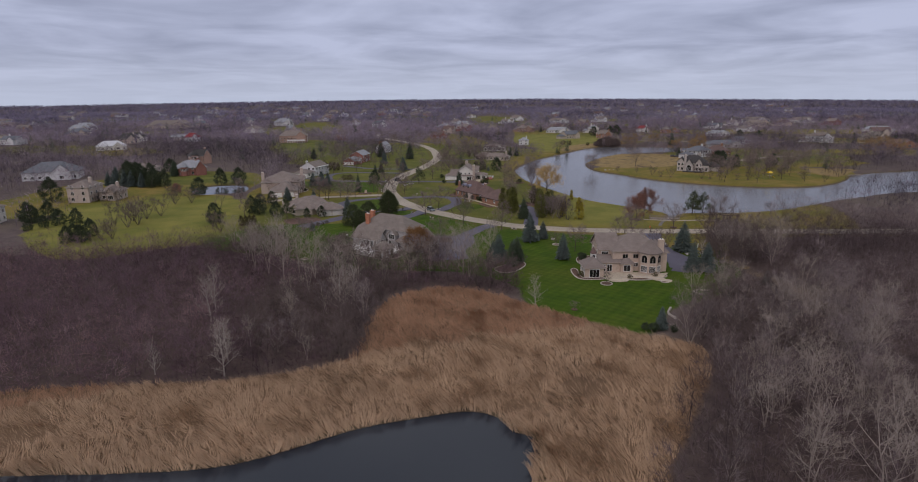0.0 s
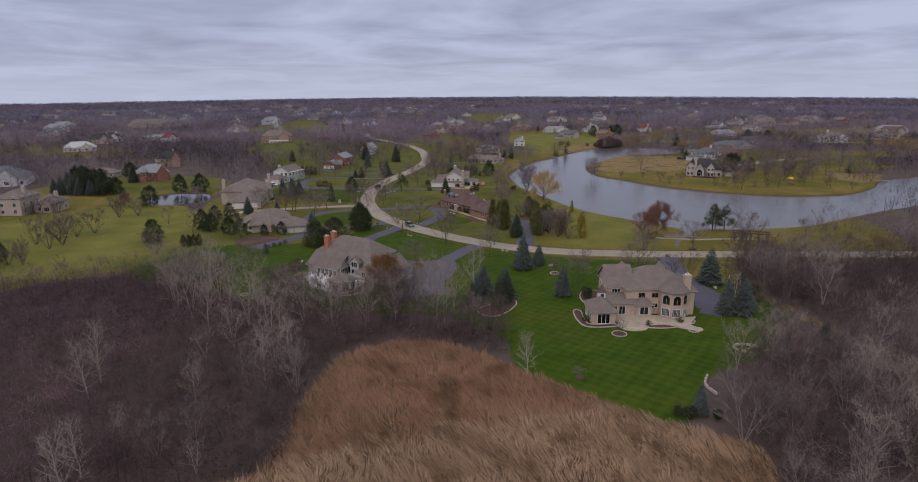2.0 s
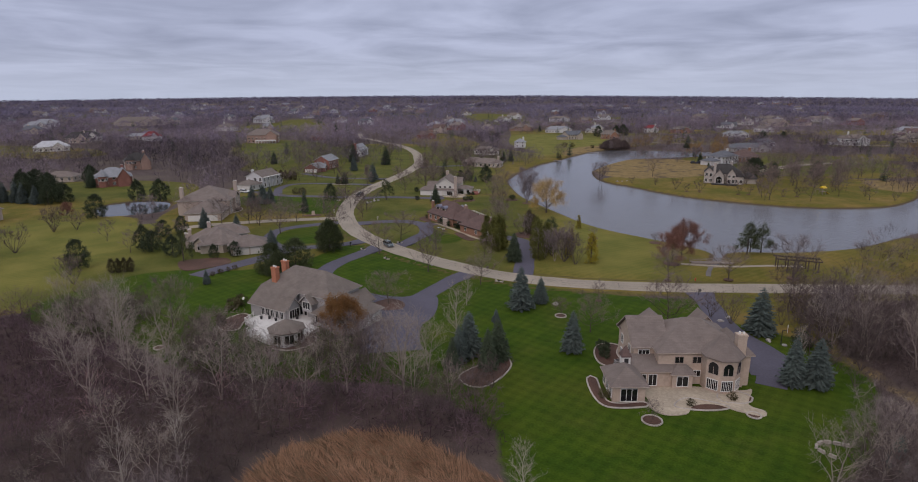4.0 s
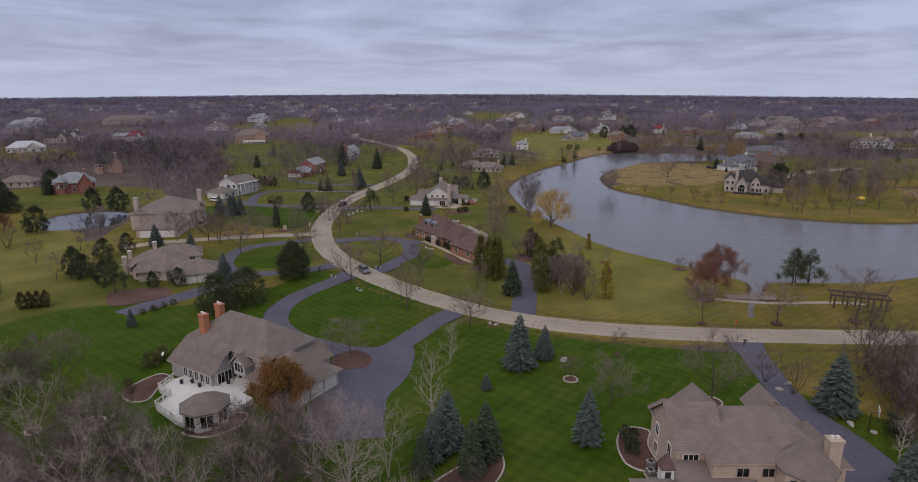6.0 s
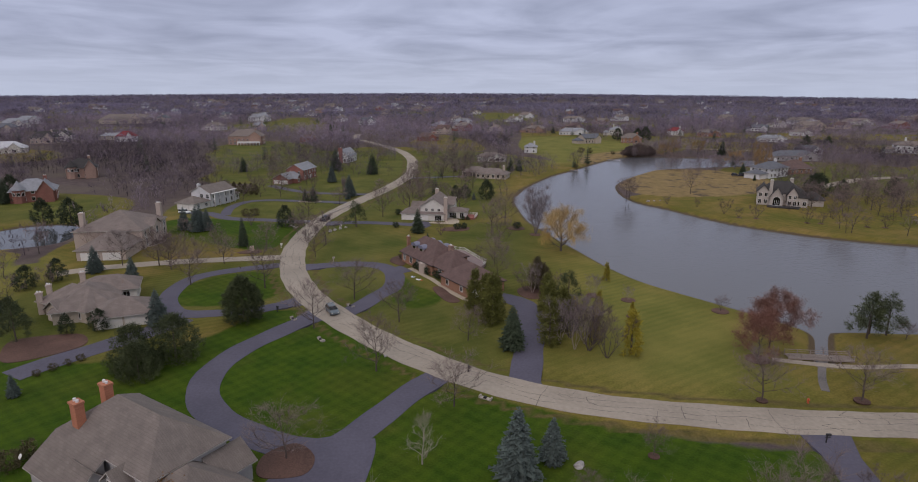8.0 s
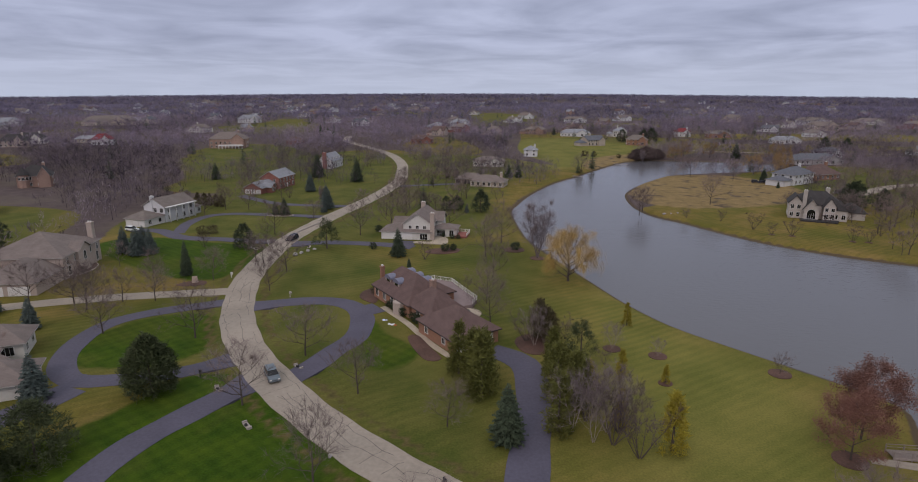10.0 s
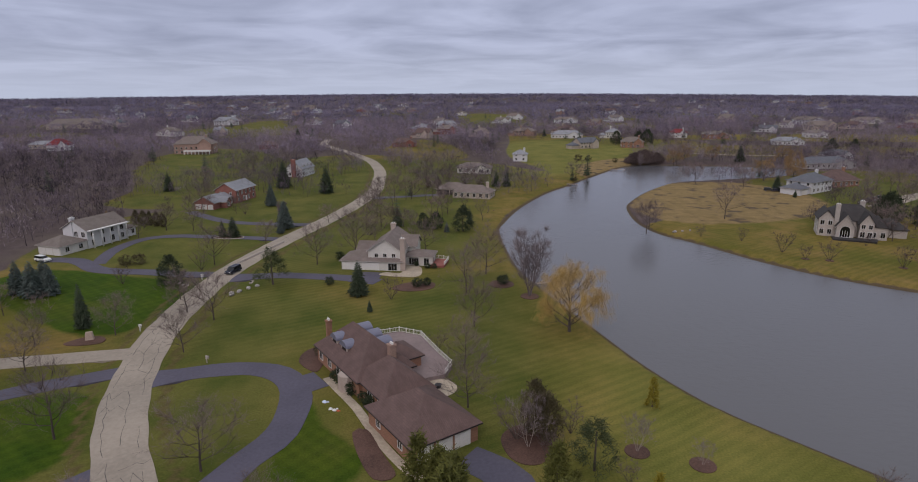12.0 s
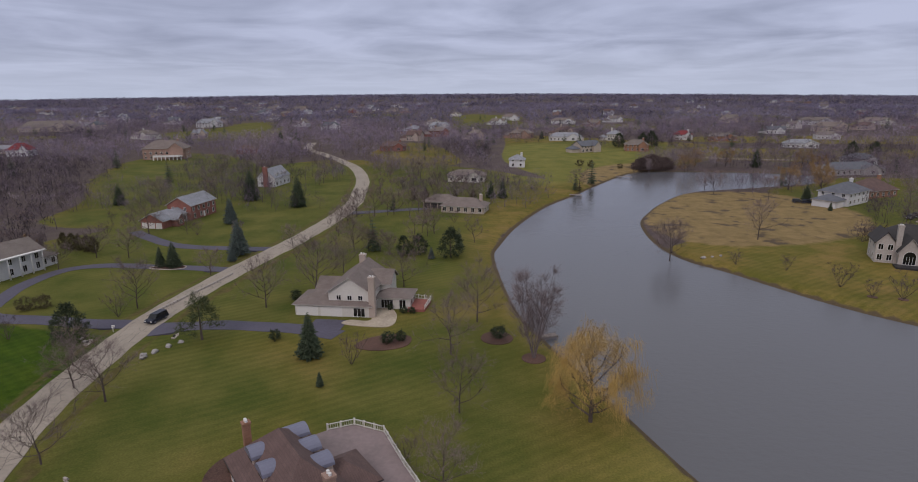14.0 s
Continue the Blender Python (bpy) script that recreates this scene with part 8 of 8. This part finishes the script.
for x, y, a, mat in ((-43.2, 343.4, 80, TRIM), (-41.4, 309.4, 70, TRIM), (-24.8, 254.3, 60, DARK), (69, 206.3, 90, DARK), (18.2, 226.4, 30, DARK), (-21.5, 294.6, 70, EDGING)):
    mailbox(x, y, a, mat, "white mailbox on a post at the roadside" if mat is TRIM else "dark mailbox on a post beside a driveway")


def hydrant(x, y):
    e = new("fire_hydrant")
    e.matrix_basis = pose(x, y, 0)
    tagged(e, "red-orange fire hydrant at the road edge", "fire hydrant")
    b = Build().prism(circle(0, 0, 0.2, 10), 0, 0.08).prism(circle(0, 0, 0.15, 10), 0.08, 0.65).prism(circle(0, 0, 0.18, 10), 0.65, 0.72).prism(circle(0, 0, 0.14, 10), 0.72, 0.9, 0.4)
    part("barrel", b.mesh("barrel", HYDRANT), e)
    for s in (-1, 1):
        part("nozzle", Build().tube((s * 0.12, 0, 0.5), (s * 0.27, 0, 0.5), 0.07, 0.07, 8).mesh("nozzle", HYDRANT), e)


hydrant(72.5, 217.4)


def footbridge():
    e = new("footbridge")
    e.matrix_basis = pose(77.6, 234.2, 0, 0, 0, -5)
    tagged(e, "low grey timber footbridge over the inlet", "bridge")
    n = 30
    plank = Build().box(-0.16, 0.16, -0.9, 0.9, 0.34, 0.42).mesh("plank", TIMBER)
    for k in range(n):
        part("plank", plank, e, m=pose(k * 11.5 / n + 0.2, 0, 0))
    for s in (-0.95, 0.95):
        part("beam", Build().box(0, 11.5, s - 0.08, s + 0.08, 0.1, 0.4).mesh("beam", TIMBER), e)
        part("handrail", Build().tube((0, s, 1.25), (11.5, s, 1.25), 0.06, 0.06, 4).tube((0, s, 0.85), (11.5, s, 0.85), 0.04, 0.04, 4).mesh("handrail", TIMBER), e)
        for k in range(6):
            part("post", Build().box(k * 2.3 - 0.06, k * 2.3 + 0.06, s - 0.06, s + 0.06, -1.2, 1.3).mesh("post", TIMBER), e)


footbridge()
strip("stream", [(84.6, 234.4), (82.1, 230.4), (79.6, 226), (78.4, 223.4), (77.6, 221.4)], 1.3, WET_STONE, 0.03, label="stony trickle running down to the inlet under the footbridge", category="stream")


def pavilion():
    e = new("pavilion")
    e.matrix_basis = pose(104.5, 227.4, 0, 0, 0, -20)
    tagged(e, "dark timber lakeside pergola on posts", "pavilion")
    for x in (-5, -2.5, 0, 2.5, 5):
        for y in (-1.8, 1.8):
            part("post", Build().box(x - 0.14, x + 0.14, y - 0.14, y + 0.14, 0, 2.9).mesh("post", TIMBER_DARK), e)
    for y in (-1.8, 1.8):
        part("beam", Build().box(-5.8, 5.8, y - 0.12, y + 0.12, 2.9, 3.25).mesh("beam", TIMBER_DARK), e)
    for k in range(16):
        x = -5.6 + k * 0.75
        part("rafter", Build().box(x - 0.05, x + 0.05, -2.5, 2.5, 3.25, 3.45).mesh("rafter", TIMBER_DARK), e)


pavilion()


def dock(x, y, yaw, length, label):
    e = new("dock")
    e.matrix_basis = pose(x, y, -0.8, 0, 0, yaw)
    tagged(e, label, "dock")
    n = int(length / 0.35)
    plank = Build().box(-0.15, 0.15, -0.8, 0.8, 0.3, 0.38).mesh("plank", TIMBER)
    for k in range(n):
        part("plank", plank, e, m=pose(k * 0.35, 0, 0))
    for s in (-0.7, 0.7):
        part("beam", Build().box(-0.2, length, s - 0.06, s + 0.06, 0.12, 0.3).mesh("beam", TIMBER), e)
        for t in (0.2, 0.95):
            part("pile", Build().tube((length * t, s, -1.6), (length * t, s, 0.6), 0.09, 0.09, 7).mesh("pile", TIMBER), e)


dock(43.5, 341, 12, 3.5, "small timber dock under the vase-shaped tree")
dock(80, 507, -20, 6, "short timber dock on the far shore")
dock(118, 567, -25, 9, "timber dock on the far shore")
dock(252, 368, 190, 12, "long timber dock at the end of the peninsula")


def playset():
    e = new("playset")
    e.matrix_basis = pose(186, 352, 0, 0, 0, 20)
    tagged(e, "timber swing set with a bright yellow slide", "playset")
    for x, y in ((-1, -1), (1, -1), (1, 1), (-1, 1)):
        part("post", Build().box(x - 0.08, x + 0.08, y - 0.08, y + 0.08, 0, 3.2).mesh("post", TIMBER), e)
    part("platform", Build().box(-1.1, 1.1, -1.1, 1.1, 1.4, 1.52).mesh("platform", TIMBER), e)
    part("canopy", Build().add([(-1.3, -1.3, 3.1), (1.3, -1.3, 3.1), (1.3, 1.3, 3.1), (-1.3, 1.3, 3.1), (-1.3, 0, 4.1), (1.3, 0, 4.1)], [(0, 1, 5, 4), (2, 3, 4, 5), (3, 0, 4), (1, 2, 5), (3, 2, 1, 0)]).mesh("canopy", YELLOW), e, "yellow canopy")
    part("slide", Build().add([(1.1, -0.5, 1.5), (1.1, 0.5, 1.5), (4.2, 0.5, 0.2), (4.2, -0.5, 0.2), (1.1, -0.5, 1.3), (1.1, 0.5, 1.3), (4.2, 0.5, 0.0), (4.2, -0.5, 0.0)], [(0, 3, 2, 1), (4, 5, 6, 7), (0, 4, 7, 3), (1, 2, 6, 5), (2, 3, 7, 6)]).mesh("slide", YELLOW), e, "yellow slide")
    part("beam", Build().tube((-5, 0, 2.6), (-1, 0, 2.6), 0.08, 0.08, 6).tube((-5, -1, 0), (-5, 0, 2.6), 0.07, 0.07, 6).tube((-5, 1, 0), (-5, 0, 2.6), 0.07, 0.07, 6).mesh("beam", TIMBER), e)


playset()


def hoop(x, y, yaw):
    e = new("basketball_hoop")
    e.matrix_basis = pose(x, y, 0, 0, 0, yaw)
    tagged(e, "white backboard on a dark pole beside the drive", "basketball hoop")
    part("pole", Build().tube((0, 0, 0), (0, 0, 3.0), 0.08, 0.07, 8).tube((0, 0, 2.9), (0, -0.8, 3.2), 0.06, 0.05, 6).mesh("pole", DARK), e)
    part("backboard", Build().box(-0.9, 0.9, -0.86, -0.8, 2.9, 4.0).mesh("backboard", WHITE_PAINT), e)
    ring = Build()
    pts = circle(0, -1.1, 0.23, 10)
    for p, q in zip(pts, pts[1:] + pts[:1]):
        ring.tube((*p, 3.05), (*q, 3.05), 0.02, 0.02, 4)
    part("rim", ring.mesh("rim", HYDRANT), e)


hoop(73.6, 177, 60)


def bundle(x, y, seed, mat, label, r=0.7):
    """A loose heap on the lawn."""
    rng = random.Random(seed)
    b = Build()
    for k in range(4):
        cx, cy, s = rng.uniform(-r, r), rng.uniform(-r, r) * 0.6, rng.uniform(0.3, 0.6) * r
        b.prism([(cx + s * 1.3 * math.cos(a), cy + s * math.sin(a)) for a in (0, 0.8, 1.7, 2.5, 3.3, 4.2, 5.1, 5.8)], 0, s * 0.9, 0.45)
    e = new("bundle", b.mesh("bundle", mat))
    e.matrix_basis = pose(x, y, 0)
    tagged(e, label, "bundle")


bundle(3.2, 280.6, 1, FABRIC_BLUE, "pale blue plastic bundle lying on the lawn", 0.55)
bundle(4.7, 278.4, 2, WHITE_PAINT, "white plastic bundle lying on the lawn", 0.55)
bundle(5.7, 278, 3, HYDRANT, "small red bag beside the bundles", 0.35)


def rock(x, y, s, seed):
    me = bpy.data.meshes.new("rock")
    bm = bmesh.new()
    bmesh.ops.create_icosphere(bm, subdivisions=2, radius=1.0)
    rng = random.Random(seed)
    for v in bm.verts:
        v.co *= 0.8 + 0.4 * noise.noise(v.co * 1.3 + Vector((seed, 0, 0))) + rng.uniform(-0.04, 0.04)
        v.co.z *= 0.55
    bm.to_mesh(me)
    bm.free()
    me.materials.append(ROCK)
    e = new("rock", me)
    e.matrix_basis = pose(x, y, 0.2 * s, 0, 0, seed * 40) @ Matrix.Diagonal((s, s * 0.7, s, 1))
    tagged(e, "pale boulder on the grass", "rock")


for i, (x, y, s) in enumerate(((33, 199.8, 1.0), (72, 178.6, 0.9), (74, 176.4, 0.7), (67, 189, 0.8), (69.5, 191, 0.8), (-29.8, 333.5, 0.9), (-31, 331.5, 1.2), (-28.5, 336, 0.9), (-27, 338, 0.8), (-46, 338.6, 0.6), (-47.5, 340, 0.6), (2.6, 232.4, 0.5), (98, 395, 0.9), (101, 396, 0.6), (104, 397, 0.7))):
    rock(x, y, s, i + 1)


def wall_line(points, h, w, label):
    """A low dry-laid stone edge."""
    line = spline(points, 1.0)
    e = new("stone_edge")
    tagged(e, label, "stone wall")
    block = Build().prism([(-0.5, -w / 2), (0.42, -w / 2), (0.5, 0), (0.42, w / 2), (-0.5, w / 2)], -0.05, h, 0.92).mesh("stone", EDGING)
    for p, q in zip(line, line[1:]):
        a = math.degrees(math.atan2(q[1] - p[1], q[0] - p[0]))
        part("stone", block, e, m=pose((p[0] + q[0]) / 2, (p[1] + q[1]) / 2, 0, 0, 0, a))


wall_line([(-40.5, 352), (-38, 362), (-35, 374), (-33.2, 382)], 0.45, 0.5, "low pale stone edging along the road")
wall_line([(61.6, 139.6), (60, 142), (62, 143.6), (65, 142.5)], 0.4, 0.4, "pale stone edge of a bed in the trees")
wall_line([(50.2, 130.4), (48.4, 127), (49, 123.6)], 0.4, 0.4, "pale stone edge at the corner of the lawn")


def culvert(x, y, yaw):
    """The pale concrete end of a ditch pipe: an apron, two cheeks and the dark pipe mouth."""
    e = new("culvert")
    e.matrix_basis = pose(x, y, -0.12, 0, 0, yaw)
    tagged(e, "pale concrete culvert end in the grass ditch", "culvert")
    part("apron", Build().box(-1.1, 1.1, -0.35, 0.35, 0, 0.16).mesh("apron", EDGING), e)
    for k in (-1.0, 1.0):
        part("cheek", Build().box(k - 0.12, k + 0.12, -0.35, 0.35, 0.16, 0.42).mesh("cheek", EDGING), e)
    part("pipe", Build().tube((0, 0, 0.3), (0, 0.34, 0.3), 0.26, 0.26, 10).mesh("pipe", DARK), e)


for x, y, a in ((-20, 250.3, 130), (-11.3, 239.6, 130), (-9.2, 258.6, 135), (-29.4, 340.8, 95), (-45, 338, 95), (21, 217.5, 150)):
    culvert(x, y, a)


def planter(x, y, z, s=0.35):
    """A round dark pot with a dried plant."""
    e = new("planter")
    e.matrix_basis = pose(x, y, z)
    tagged(e, "dark round planter pot with dried stems", "planter")
    part("pot", Build().prism(circle(0, 0, s * 0.75, 10), 0, 0.12).prism([(p * 1.0, q * 1.0) for p, q in circle(0, 0, s * 0.8, 10)], 0.12, 0.5).prism(circle(0, 0, s, 10), 0.5, 0.58).mesh("pot", DARK), e)
    b = Build()
    for k in range(7):
        b.tube((0.1 * math.cos(k), 0.1 * math.sin(k), 0.55), (0.3 * math.cos(k * 2.3), 0.3 * math.sin(k * 2.3), 1.0), 0.02, 0.006, 4)
    part("stems", b.mesh("stems", BARK), e)


for x, y in POTS:
    planter(x, y, 0.7)
planter(20.6, 285.2, 0.12, 0.6)


def sign_stone(x, y):
    e = new("entrance_stone", Build().prism([(-0.8, -0.35), (0.7, -0.4), (0.85, 0.3), (-0.6, 0.4)], 0, 1.7, 0.72).mesh("entrance_stone", STONE_TAN))
    e.matrix_basis = pose(x, y, 0, 0, 0, 25)
    tagged(e, "upright tan entrance stone in a planting bed", "stone")


sign_stone(-49, 304.9)
bed([(-53, 303), (-50, 306.5), (-46.5, 305.8), (-46, 303.2), (-50, 302)], "brown mulch bed round the entrance stone", False)


def dish(x, y, z, yaw):
    """A small satellite dish on a bent arm."""
    e = new("satellite_dish")
    e.matrix_basis = pose(x, y, z, 0, 0, yaw)
    tagged(e, "small pale satellite dish on a bent arm", "satellite dish")
    part("arm", Build().tube((0, 0, 0), (0, -0.3, 0.1), 0.03, 0.03, 6).tube((0, -0.3, 0.1), (0, -0.35, 0.55), 0.03, 0.03, 6).mesh("arm", DARK), e)
    part("reflector", Build().prism(circle(0, 0, 0.36, 14), 0, 0.07, 0.55).mesh("reflector", TRIM), e, m=pose(0, -0.36, 0.6, 60, 0, 0))


dish(*DISH)


def condenser(x, y, yaw):
    """An air-conditioning unit on a slab beside the wall."""
    e = new("condenser")
    e.matrix_basis = pose(x, y, 0, 0, 0, yaw)
    tagged(e, "grey air-conditioning condenser on a small slab", "air conditioner")
    part("slab", Build().box(-0.6, 0.6, -0.6, 0.6, -0.05, 0.1).mesh("slab", EDGING), e)
    part("case", Build().box(-0.45, 0.45, -0.45, 0.45, 0.1, 1.0).mesh("case", SIDING), e)
    for k in range(6):
        part("louvre", Build().box(-0.47, 0.47, -0.47, 0.47, 0.2 + 0.12 * k, 0.23 + 0.12 * k).mesh("louvre", DARK), e)
    part("fan_guard", Build().prism(circle(0, 0, 0.36, 12), 1.0, 1.04).mesh("fan_guard", DARK), e)


for x, y in CONDENSERS:
    condenser(x, y, 10)
